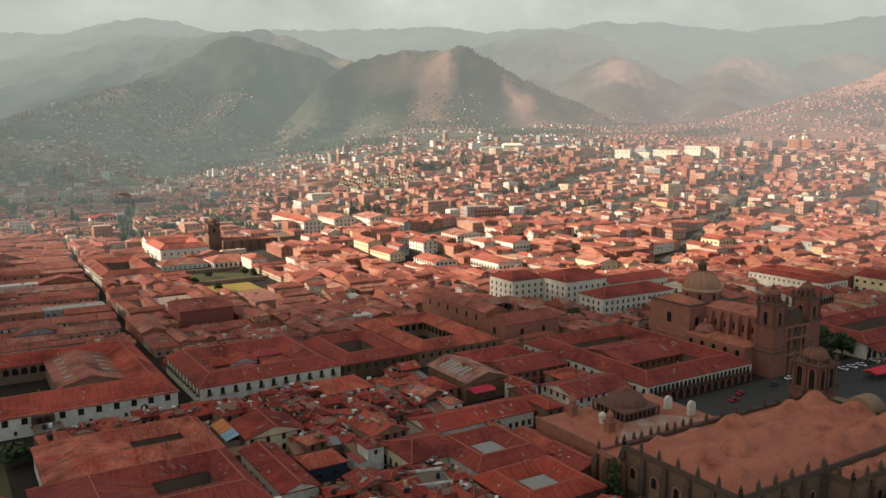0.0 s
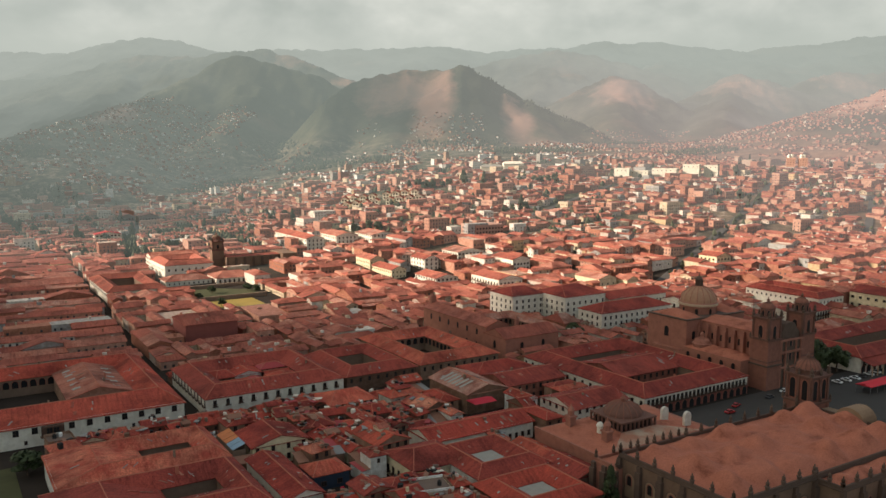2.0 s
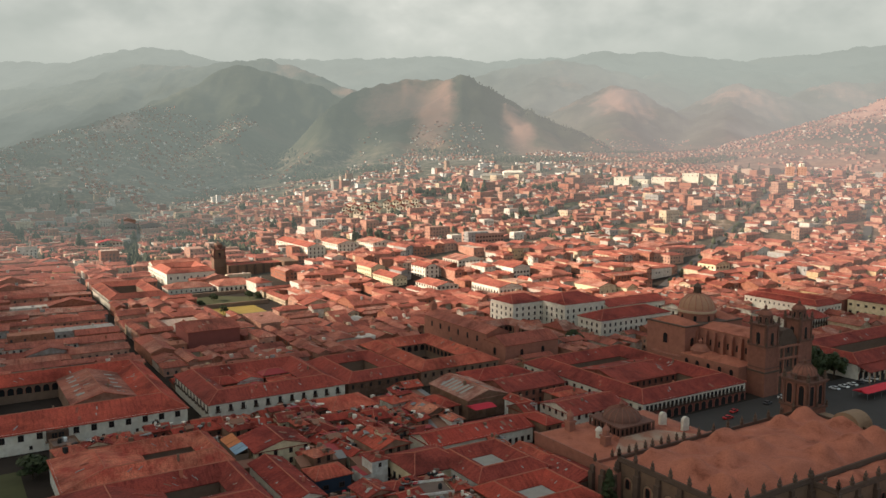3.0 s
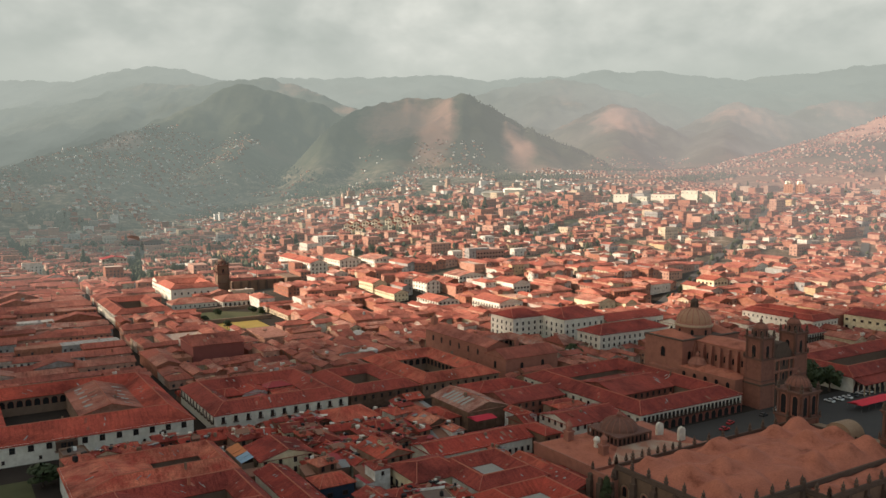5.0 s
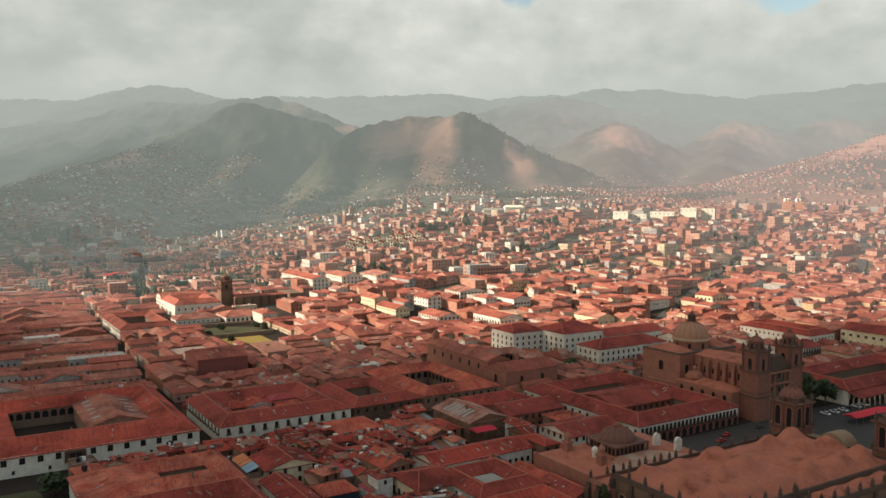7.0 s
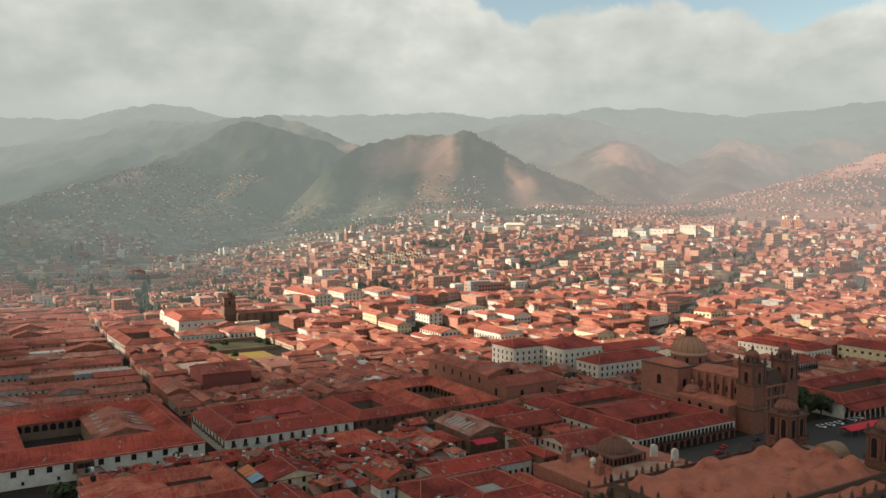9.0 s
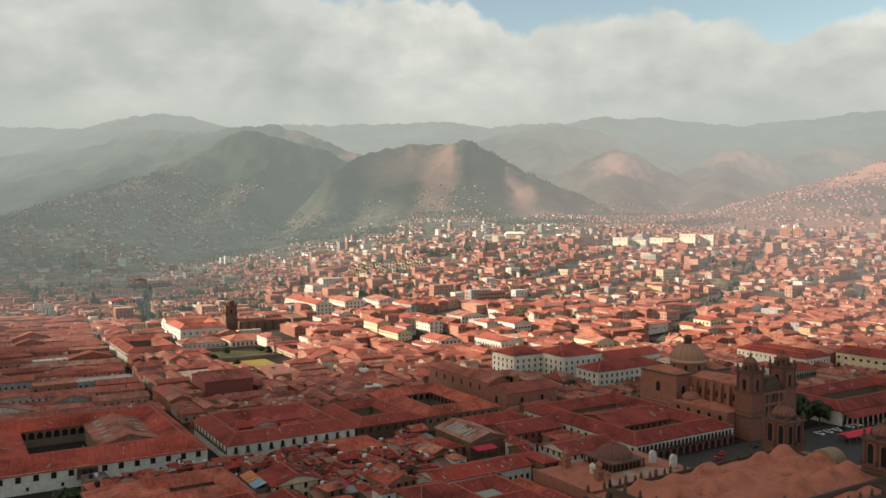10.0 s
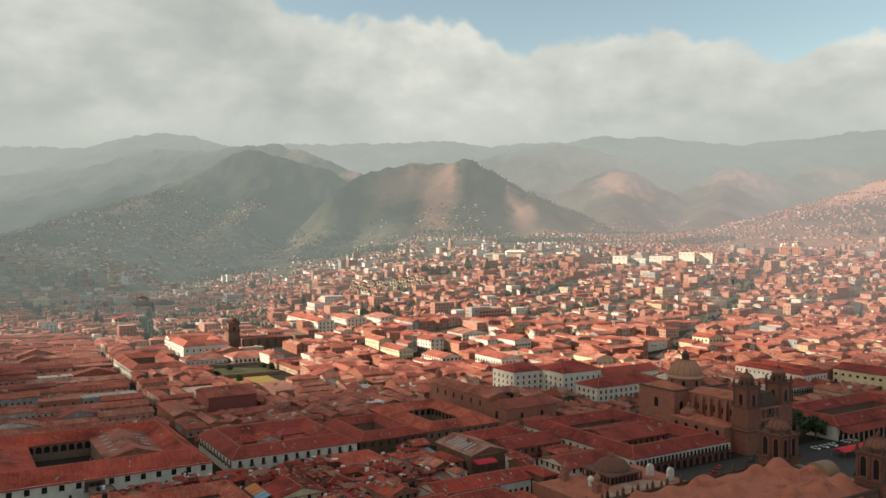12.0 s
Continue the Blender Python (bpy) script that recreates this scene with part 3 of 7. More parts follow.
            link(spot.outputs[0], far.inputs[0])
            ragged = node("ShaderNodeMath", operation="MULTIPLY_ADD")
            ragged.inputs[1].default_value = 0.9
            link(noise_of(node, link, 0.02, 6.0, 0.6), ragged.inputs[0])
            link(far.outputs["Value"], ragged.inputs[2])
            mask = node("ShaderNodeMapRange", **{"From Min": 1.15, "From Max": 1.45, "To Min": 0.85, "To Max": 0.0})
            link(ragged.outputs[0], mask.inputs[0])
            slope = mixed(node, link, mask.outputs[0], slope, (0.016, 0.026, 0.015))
        slope = mixed(node, link, 0.33, slope, mixed(node, link, noise_of(node, link, 0.035, 9.0, 0.72), (0.006, 0.012, 0.006), (0.24, 0.21, 0.14)))
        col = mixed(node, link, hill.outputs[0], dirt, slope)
        bsdf = node("ShaderNodeBsdfPrincipled", Roughness=0.95, **{"Specular IOR Level": 0.1})
        link(col, bsdf.inputs["Base Color"])
        # haze emission goes over the land's own colours
        return with_painted_haze(node, link, bsdf.outputs[0])
    me.materials.append(material("earth_and_scrub", build))
    tagged(new("ground", me), "valley floor rising to hazy scrub-covered hills", "ground", kind="structure")


ground_sheet()


# ---- roofs and houses ----
def outset(q, o):
    out = []
    for i in range(4):
        c, a, b = Vector(q[i]), Vector(q[i - 1]), Vector(q[(i + 1) % 4])
        w = c + (c - a).normalized() * o + (c - b).normalized() * o
        out.append((w.x, w.y))
    return out


def lift(p, z):
    return (p[0], p[1], z)


def mid(a, b, t=0.5):
    return (a[0] + (b[0] - a[0]) * t, a[1] + (b[1] - a[1]) * t)


def dist(a, b):
    return math.hypot(a[0] - b[0], a[1] - b[1])


def sagging(s, a, b, c, d, mat, along, deep=0.09):
    """An old slope from eave ab up to ridge cd, laid in strips that have settled unevenly."""
    A, B, C, D = Vector(a), Vector(b), Vector(c), Vector(d)
    nu, nv = max(2, min(12, int((B - A).length / 3.0))), max(2, min(4, int((D - A).length / 3.0)))
    pts = []
    for j in range(nv + 1):
        row = []
        for i in range(nu + 1):
            p = (A.lerp(B, i / nu)).lerp(D.lerp(C, i / nu), j / nv)
            if 0 < j < nv or (j == 0 and 0 < i < nu):
                p = p + Vector((0, 0, deep * (noise.noise(p * 0.31) * 1.5 - (0.35 if j else 0.1))))
            row.append(p)
        pts.append(row)
    for j in range(nv):
        for i in range(nu):
            s.face([pts[j][i], pts[j][i + 1], pts[j + 1][i + 1], pts[j + 1][i]], mat, along)


def gable_roof(s, quad, ze, rise, over=0.6, thick=0.22, hip=0.0, mat=0, sag=0.0):
    """Two slopes whose ridge runs from side da to side bc; hip: how far its ends are drawn in, 0 to 0.45. Returns the ridge."""
    q = outset(quad, over)
    half = dist(quad[0], quad[3]) / 2
    z0 = ze - rise * over / max(half, 0.1)
    zr = ze + rise
    r0, r1 = mid(q[0], q[3]), mid(q[1], q[2])
    r0, r1 = mid(r0, r1, hip), mid(r1, r0, hip)
    a, b, c, d = (lift(p, z0) for p in q)
    ra, rb = lift(r0, zr), lift(r1, zr)
    along = Vector(b) - Vector(a)
    if sag:
        sagging(s, a, b, rb, ra, mat, along)
        sagging(s, c, d, ra, rb, mat, -along)
    else:
        s.face([a, b, rb, ra], mat, along)
        s.face([c, d, ra, rb], mat, -along)
    low = lambda p: (p[0], p[1], p[2] - thick)
    if hip > 0:
        s.face([d, a, ra], mat, Vector(a) - Vector(d))
        s.face([b, c, rb], mat, Vector(c) - Vector(b))
        for e, f in ((a, b), (b, c), (c, d), (d, a)):
            s.face([low(e), low(f), f, e], mat)
    else:
        for e, f in ((a, b), (c, d)):
            s.face([low(e), low(f), f, e], mat)
        for e, f in ((b, rb), (rb, c), (d, ra), (ra, a)):
            s.face([low(e), low(f), f, e], mat)
    s.face([low(d), low(c), low(b), low(a)], mat)
    return ra, rb


def cap_line(s, a, b, w=0.36, h=0.16, mat=0):
    """A rounded row of ridge tiles from a to b."""
    A, B = Vector(a), Vector(b)
    d = B - A
    if d.length < 0.5:
        return
    side = d.cross(Vector((0, 0, 1)))
    side = side.normalized() * w / 2 if side.length else Vector((w / 2, 0, 0))
    up = Vector((0, 0, h))
    dn = Vector((0, 0, -0.08))
    verts = [A - side + dn, A + side + dn, A + side * 0.5 + up, A - side * 0.5 + up, B - side + dn, B + side + dn, B + side * 0.5 + up, B - side * 0.5 + up]
    s.solid([tuple(v) for v in verts], [(0, 1, 2, 3), (5, 4, 7, 6), (1, 5, 6, 2), (4, 0, 3, 7), (3, 2, 6, 7)], mat)


def ring_roof(s, outer, inner, ze, rise, over=0.6, thick=0.22, mat=0):
    """Four mitred wings round a court. Returns the ridge's corners."""
    o, i = outset(outer, over), outset(inner, -over)
    ridge = [lift(mid(outer[k], inner[k]), ze + rise) for k in range(4)]
    drop = 0.25
    for k in range(4):
        n = (k + 1) % 4
        a, b = lift(o[k], ze - drop), lift(o[n], ze - drop)
        c, d = lift(i[n], ze - drop), lift(i[k], ze - drop)
        along = Vector(b) - Vector(a)
        sagging(s, a, b, ridge[n], ridge[k], mat, along)
        sagging(s, c, d, ridge[k], ridge[n], mat, -along)
        low = lambda p: (p[0], p[1], p[2] - thick)
        s.face([low(a), low(b), b, a], mat)
        s.face([low(c), low(d), d, c], mat)
    return ridge


def walls(s, quad, z0, ze, rise=0.0, mat=0):
    """Four walls; with rise, the two sides da and bc end in gables."""
    a, b, c, d = quad
    verts = [lift(p, z0) for p in quad] + [lift(p, ze) for p in quad]
    faces = [(0, 1, 5, 4), (2, 3, 7, 6)]
    if rise:
        verts += [lift(mid(b, c), ze + rise - 0.02), lift(mid(d, a), ze + rise - 0.02)]
        faces += [(1, 2, 6, 8, 5), (3, 0, 4, 9, 7)]
    else:
        faces += [(1, 2, 6, 5), (3, 0, 4, 7)]
    s.solid(verts, faces, mat)


def window_mesh(name, w, h, balcony=False, bars=1):
    """A casement standing 6 cm proud of its wall, which lies in the xz plane at y = 0 and looks to -y."""
    s = Shape()
    X, Y = (1, 0), (0, 1)
    s.box((0, 0), X, Y, w, 0.16, 0, h, 0)
    s.box((-w / 4 + 0.02, -0.03), X, Y, w / 2 - 0.14, 0.16, 0.08, h - 0.1, 1)
    s.box((w / 4 - 0.02, -0.03), X, Y, w / 2 - 0.14, 0.16, 0.08, h - 0.1, 1)
    for k in range(bars):
        z = h * (k + 1) / (bars + 1)
        s.box((0, -0.05), X, Y, w - 0.1, 0.16, z - 0.03, z + 0.03, 0)
    if balcony:
        s.box((0, -0.45), X, Y, w + 0.7, 0.9, -0.18, 0, 0)
        s.box((0, -0.87), X, Y, w + 0.7, 0.06, 0.95, 1.03, 0)
        for k in range(9):
            s.box((-(w + 0.6) / 2 + k * (w + 0.6) / 8, -0.87), X, Y, 0.05, 0.05, 0, 0.95, 0)
        for e in (-1, 1):
            s.box((e * (w + 0.64) / 2, -0.45), X, Y, 0.06, 0.85, 0.95, 1.03, 0)
    else:
        s.box((0, -0.08), X, Y, w + 0.2, 0.2, -0.1, 0, 0)
    ob = s.make(name, [WOOD, GLASS])
    me = ob.data
    bpy.data.objects.remove(ob)
    return me


WIN = {"small": (window_mesh("window", 0.95, 1.2), 0.95, 1.2), "tall": (window_mesh("window", 1.15, 1.75), 1.15, 1.75),
       "door": (window_mesh("balcony_window", 1.3, 2.3, True, 2), 1.3, 2.3), "wide": (window_mesh("window", 1.7, 1.4), 1.7, 1.4), "large": (window_mesh("window", 1.8, 2.1), 1.8, 2.1)}


def put_window(parent, kind, x, y, z, ang):
    ob = new("window", WIN[kind][0])
    ob.parent = parent
    at = Vector(parent.location)
    ob.matrix_basis = Matrix.Translation(Vector((x, y, z)) - at) @ Matrix.Rotation(ang, 4, "Z")
    return ob


def window_row(parent, a, b, z, kind, step, start=1.4, skip=()):
    """Windows along the wall from a to b (the outside on the right of that way), sills at z."""
    length = dist(a, b)
    n = max(1, int((length - 2 * start) / step) + 1)
    ang = math.atan2(b[1] - a[1], b[0] - a[0])
    pad = (length - (n - 1) * step) / 2
    for k in range(n):
        if k in skip or length < 2.2:
            continue
        x, y = mid(a, b, (pad + k * step) / length)
        put_window(parent, kind, x, y, z, ang)


def roof_bits(root, quad, ze, rise, count, u0=0.05, u1=0.92):
    """Loose sheets, roof lights, patches of newer tile and vents on one gabled roof."""
    rng = random.Random(round(quad[0][0] * 7 + quad[0][1] * 13 + ze))
    long = max(2.0, dist(quad[0], quad[1]))
    for k in range(count):
        u, v, sd = rng.uniform(u0, u1), rng.uniform(0.08, 0.6), rng.randint(0, 1)
        mat = rng.choice([SKYLIGHT, SKYLIGHT, TIN, RUST, ROOF_PALE])
        wide, tall = (rng.uniform(0.35, 0.7), rng.uniform(0.10, 0.24)) if mat in (SKYLIGHT, TIN) else (rng.uniform(0.6, 1.6), rng.uniform(0.12, 0.3))
        roof_sheet(root, quad, ze, rise, sd, u, min(u1 + 0.04, u + wide / long), v, min(0.93, v + tall), mat, "roof_patch", 0.16)
    if count > 2:
        for k in range(count // 6):
            a, b = mid(quad[0], quad[1], rng.uniform(u0, u1)), mid(quad[3], quad[2], rng.uniform(u0, u1))
            x, y = mid(a, b, rng.uniform(0.25, 0.75))
            s = Shape()
            w = rng.uniform(0.4, 0.9)
            s.box((x, y), (0.87, 0.5), (-0.5, 0.87), w, w, ze + rise * 0.3, ze + rise * rng.uniform(0.9, 1.25) + 0.3)
            s.make("vent", rng.choice([COURT, COURT, RIDGE]), root)


HOUSE_WORDS = ["old terracotta-roofed house with plastered adobe walls", "low tiled house among close-set roofs", "two-storey colonial house under weathered clay tiles"]


def house(quad, h, rise, hip=0.0, z0=0.0, wall=None, roof=None, label="", rows=(), rng=None, turn=False, name="house"):
    if turn:
        quad = quad[1:] + quad[:1]
    cx, cy = sum(p[0] for p in quad) / 4, sum(p[1] for p in quad) / 4
    root = thing(name, cx, cy, z0, label or HOUSE_WORDS[0], "house", "town houses")
    w = Shape()
    walls(w, quad, z0 - 0.3, z0 + h, 0 if hip else rise)
    w.make("wall", wall or WALL, root)
    r = Shape()
    ra, rb = gable_roof(r, quad, z0 + h, rise, hip=hip, sag=1)
    # past y 365 the paler tiles paint in the sunlit tone
    r.make("roof", roof or (ROOF_PALE if cy > 365 else ROOF_DEEP if int(cx * 7.3 + cy * 3.1) % 3 == 0 else ROOF), root)

    def cap(a, b, w=0.36, h=0.16):
        c = Shape()
        cap_line(c, a, b, w, h)
        if c.f:
            c.make("ridge_cap", RIDGE, root)
    cap(ra, rb)
    if hip:
        q = outset(quad, 0.6)
        zl = z0 + h - rise * 0.6 / max(dist(quad[0], quad[3]) / 2, 0.1)
        for p, e in ((q[0], ra), (q[3], ra), (q[1], rb), (q[2], rb)):
            cap(lift(p, zl), e, 0.3, 0.12)
    for side, kind, step, z in rows:
        window_row(root, quad[side], quad[(side + 1) % 4], z0 + z, kind, step)
    if not hip and cy < 420:
        roof_bits(root, quad, z0 + h, rise, max(2, int(dist(quad[0], quad[1]) / 3.2)))
    return root


def inset_rect(q, a, b, c, d):
    """The inner quad of a court: wing depths a (front ab), b (right bc), c (back cd), d (left da)."""
    w, l = dist(q[0], q[1]), dist(q[0], q[3])

    def at(u, v):
        return mid(mid(q[0], q[1], u), mid(q[3], q[2], u), v)
    return [at(d / w, a / l), at(1 - b / w, a / l), at(1 - b / w, 1 - c / l), at(d / w, 1 - c / l)]


def court_house(quad, h, rise, depths=(8, 8, 8, 8), wall=None, roof=None, label="", rows=(), z0=0.0, floor=None, arcade=(), name="courtyard_house"):
    cx, cy = sum(p[0] for p in quad) / 4, sum(p[1] for p in quad) / 4
    root = thing(name, cx, cy, z0, label or "colonial house built round an open courtyard, clay-tiled", "house", "town houses")
    inner = inset_rect(quad, *depths)
    w = Shape()
    walls(w, quad, z0 - 0.3, z0 + h)
    w.make("wall", wall or WALL, root)
    # court walls darker than the fronts, shade put into their colour
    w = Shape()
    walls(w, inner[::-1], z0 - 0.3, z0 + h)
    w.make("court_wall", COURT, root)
    r = Shape()
    ridge = ring_roof(r, quad, inner, z0 + h, rise)
    # same split: the paler, sunlit tone is painted on beyond y 365
    r.make("roof", roof or (ROOF_PALE if cy > 365 else ROOF_DEEP if int(cx * 7.3 + cy * 3.1) % 3 == 0 else ROOF), root)
    o = outset(quad, 0.6)
    for k in range(4):
        for a, b, wide, high in ((ridge[k], ridge[(k + 1) % 4], 0.36, 0.16), (lift(o[k], z0 + h - 0.25), ridge[k], 0.3, 0.12)):
            c = Shape()
            cap_line(c, a, b, wide, high)
            if c.f:
                c.make("ridge_cap", RIDGE, root)
    for k in range(4):
        n = (k + 1) % 4
        if cy < 450:
            roof_bits(root, [quad[k], quad[n], inner[n], inner[k]], z0 + h, rise, int(dist(quad[k], quad[n]) / 7), 0.25, 0.7)
    if floor:
        f = Shape()
        f.prism(outset(inner, -0.05), z0 + h - 0.9, z0 + h - 0.5)
        f.make("skylight", floor, root, "pale translucent skylight over the court")
    for side, kind, step, z in rows:
        window_row(root, quad[side], quad[(side + 1) % 4], z0 + z, kind, step)
    for side in arcade:
        a, b = inner[(side + 1) % 4], inner[side]
        n = max(2, int(dist(a, b) / 3.2))
        ang = math.atan2(b[1] - a[1], b[0] - a[0])
        for k in range(n):
            x, y = mid(a, b, (k + 0.5) / n)
            for z in ((3.4,) if h > 6 else (0.4,)):
                ob = new("arch", ARCH)
                ob.parent = root
                ob.matrix_basis = Matrix.Translation((x - cx, y - cy, z)) @ Matrix.Rotation(ang, 4, "Z")
    return root


def arch_mesh(name, w, h, mats, depth=0.3):
    """An arched opening: a flat face, dark where it stands for shaded depth, with a stone surround, in the xz plane,
    looking to -y.
    """
    s = Shape()
    n = 7
    rad = w / 2
    pts = [(-rad, 0.0), (rad, 0.0)] + [(rad * math.cos(math.pi * k / n), h - rad + rad * math.sin(math.pi * k / n)) for k in range(n + 1)]
    big = [(x * (1 + 0.36 / w), z if z == 0 else z + 0.16) for x, z in pts]
    m = len(pts)
    s.solid([(x, -0.04, z) for x, z in pts], [tuple(range(m))], 1)
    verts = [(x, -0.12, z) for x, z in pts] + [(x, -0.12, z) for x, z in big] + [(x, 0.1, z) for x, z in big] + [(x, -0.04, z) for x, z in pts]
    faces = []
    for k in range(1, m):
        j = (k + 1) % m
        faces += [(m + k, m + j, j, k), (2 * m + k, 2 * m + j, m + j, m + k), (k, j, 3 * m + j, 3 * m + k)]
    s.solid(verts, faces, 0)
    ob = s.make(name, mats)
    me = ob.data
    bpy.data.objects.remove(ob)
    return me


# open arches: the dark glass face paints in the shade inside
ARCH = arch_mesh("arch", 2.3, 2.9, [STONE, GLASS])

# ---- the town's blocks ----
KEEP = []       # footprints, in the grid, that belong to single buildings, squares and gardens


def clear(p0, q0, p1, q1, margin=1.0):
    return all(p1 < a + margin or p0 > c - margin or q1 < b + margin or q0 > d - margin for a, b, c, d in KEEP)


def lots(p0, q0, p1, q1, rng, size):
    w, l = p1 - p0, q1 - q0
    lim = rng.uniform(*size)
    if w <= lim and l <= lim * 1.25:
        return [(p0, q0, p1, q1)]
    t = rng.uniform(0.36, 0.64)
    if w > l:
        m = p0 + w * t
        return lots(p0, q0, m, q1, rng, size) + lots(m, q0, p1, q1, rng, size)
    m = q0 + l * t
    return lots(p0, q0, p1, m, rng, size) + lots(p0, m, p1, q1, rng, size)


# street lines: p at the middle of each long street, drifting with q
LONG = [-330, -262, -198, -140, -84, 0, 66, 130, 196, 262, 330, 398, 466, 534, 602]
CROSS = [-24, 52, 116, 186, 262, 338, 414, 490, 566]


def drift(p, q):
    return p + max(0.0, q - 60) * 0.055


class Joined:
    """Houses past those built singly, joined by material."""

    def __init__(self, plastered=None):
        self.plastered = plastered or WALL_STUFF
        self.wall, self.roof, self.glass, self.flat = Shape(), Shape(), Shape(), Shape()

    def house(self, quad, z0, h, rise, hip, rng, panes=True):
        walls(self.wall, quad, z0 - 4, z0 + h, 0 if hip else rise)
        gable_roof(self.roof, quad, z0 + h, rise, hip=hip)
        if panes:
            self.panes(quad, z0, h, rng)

    def court(self, quad, z0, h, rng):
        """Long low wings along the edges of a plot, round a yard with back rooms."""
        d = min(rng.uniform(6.2, 9.0), dist(quad[0], quad[1]) * 0.36, dist(quad[0], quad[3]) * 0.36)
        for k in range(4):
            if rng.random() < 0.12:
                continue
            a, b = Vector(quad[k]), Vector(quad[(k + 1) % 4])
            e = (b - a).normalized()
            inward = Vector((-e.y, e.x))
            if k % 2:
                a, b = a + e * (d - 0.8), b - e * (d - 0.8)
            deep = d * rng.uniform(0.85, 1.1)
            c, f = b + inward * deep, a + inward * deep
            high = h + rng.uniform(-0.5, 0.4)
            wing = [tuple(a), tuple(b), tuple(c), tuple(f)]
            cut = rng.uniform(0.3, 0.7)
            for t0, t1 in ((0, 1),) if rng.random() < 0.5 else ((0, cut), (cut, 1)):
                part_of = [mid(wing[0], wing[1], t0), mid(wing[0], wing[1], t1), mid(wing[3], wing[2], t1), mid(wing[3], wing[2], t0)]
                self.house(part_of, z0, high, deep / 2 * rng.uniform(0.30, 0.42), 0, rng)
                high += rng.uniform(-0.6, 0.6)
        inner = inset_rect(quad, d + 1, d + 1, d + 1, d + 1)
        for k in range(rng.randint(0, 3)):
            u, v, f = rng.uniform(0, 0.5), rng.uniform(0, 0.5), rng.uniform(0.3, 0.5)
            q = [mid(mid(inner[0], inner[1], s), mid(inner[3], inner[2], s), t) for s, t in ((u, v), (u + f, v), (u + f, v + f), (u, v + f))]
            if min(dist(q[0], q[1]), dist(q[0], q[3])) < 2.2:
                continue
            if rng.random() < 0.6:
                self.house(q, z0, h * rng.uniform(0.5, 0.9), dist(q[0], q[3]) * 0.18, 0, rng, False)
            else:
                self.block(q, z0, h * rng.uniform(0.5, 0.95), rng, False)

    def clutter(self, quad, z, rng):
        """Small boxes on a roof: stair heads, tanks, loose walls."""
        for k in range(rng.randint(0, 2)):
            u, v = rng.uniform(0.15, 0.85), rng.uniform(0.15, 0.85)
            x, y = mid(mid(quad[0], quad[1], u), mid(quad[3], quad[2], u), v)
            self.wall.box((x, y), EP, EN, rng.uniform(0.8, 2.6), rng.uniform(0.8, 2.0), z - 2.0, z + rng.uniform(0.5, 1.6))

    def block(self, quad, z0, h, rng, panes=True):
        self.wall.prism(quad, z0 - 4, z0 + h, 0)
        if rng.random() < 0.6:
            self.flat.prism(outset(quad, -0.35), z0 + h + 0.005, z0 + h + 0.06)
        if panes:
            self.panes(quad, z0, h, rng)

    def panes(self, quad, z0, h, rng):
        for k in (0, 1, 3):
            a, b = Vector(quad[k]), Vector(quad[(k + 1) % 4])
            d = b - a
            n = int(d.length / 2.9)
            if n < 1:
                continue
            e = d.normalized()
            out = Vector((e.y, -e.x)) * 0.05
            for fl in range(max(1, int(h / 3.0))):
                z = z0 + 0.9 + fl * 2.9
                if z + 1.4 > z0 + h:
                    break
                for i in range(n):
                    if rng.random() < 0.2:
                        continue
                    c = a + d * ((i + 0.5) / n) + out
                    l, r = c - e * 0.55, c + e * 0.55
                    self.glass.solid([(l.x, l.y, z), (r.x, r.y, z), (r.x, r.y, z + 1.35), (l.x, l.y, z + 1.35)], [(0, 1, 2, 3)])

    def make(self, label):
        root = thing("town_houses", 0, 0, 0, label, "houses")
        tagged(root, kind="stuff")
        for s, n, m in ((self.wall, "walls", self.plastered), (self.roof, "roofs", ROOF_OUT if self.plastered in (WALL_OUT, WALL_EAST) else ROOF_STUFF), (self.glass, "windows", GLASS_FAR), (self.flat, "flat_roofs", WALL_EAST)):
            if s.f:
                tagged(s.make(n, m, root), kind="stuff")


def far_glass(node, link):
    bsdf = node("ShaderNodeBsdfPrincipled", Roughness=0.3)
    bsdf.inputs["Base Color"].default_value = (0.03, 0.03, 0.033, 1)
    return with_painted_haze(node, link, bsdf.outputs[0], FAR)


GLASS_FAR = material("far_window_glass", far_glass)


CONCRETE = plain("stained_concrete", (0.17, 0.12, 0.095), 0.95, 0.4, 0.4, 0.3)
RUST = plain("rusty_sheet", (0.26, 0.13, 0.085), 0.8, 0.7, 0.4, 0.3)
RED_CANVAS = plain("red_awning_canvas", (0.50, 0.03, 0.05), 0.85, 0.6, 0.2, 0.1)
ORANGE_SHEET = plain("orange_sheet", (0.55, 0.19, 0.07), 0.8, 0.6, 0.3, 0.2)
BLUE_SHEET = plain("faded_blue_sheet", (0.22, 0.33, 0.42), 0.7, 0.6, 0.35, 0.2)
RED_TIN = plain("red_painted_sheet", (0.36, 0.05, 0.05), 0.6, 0.5, 0.25, 0.2)


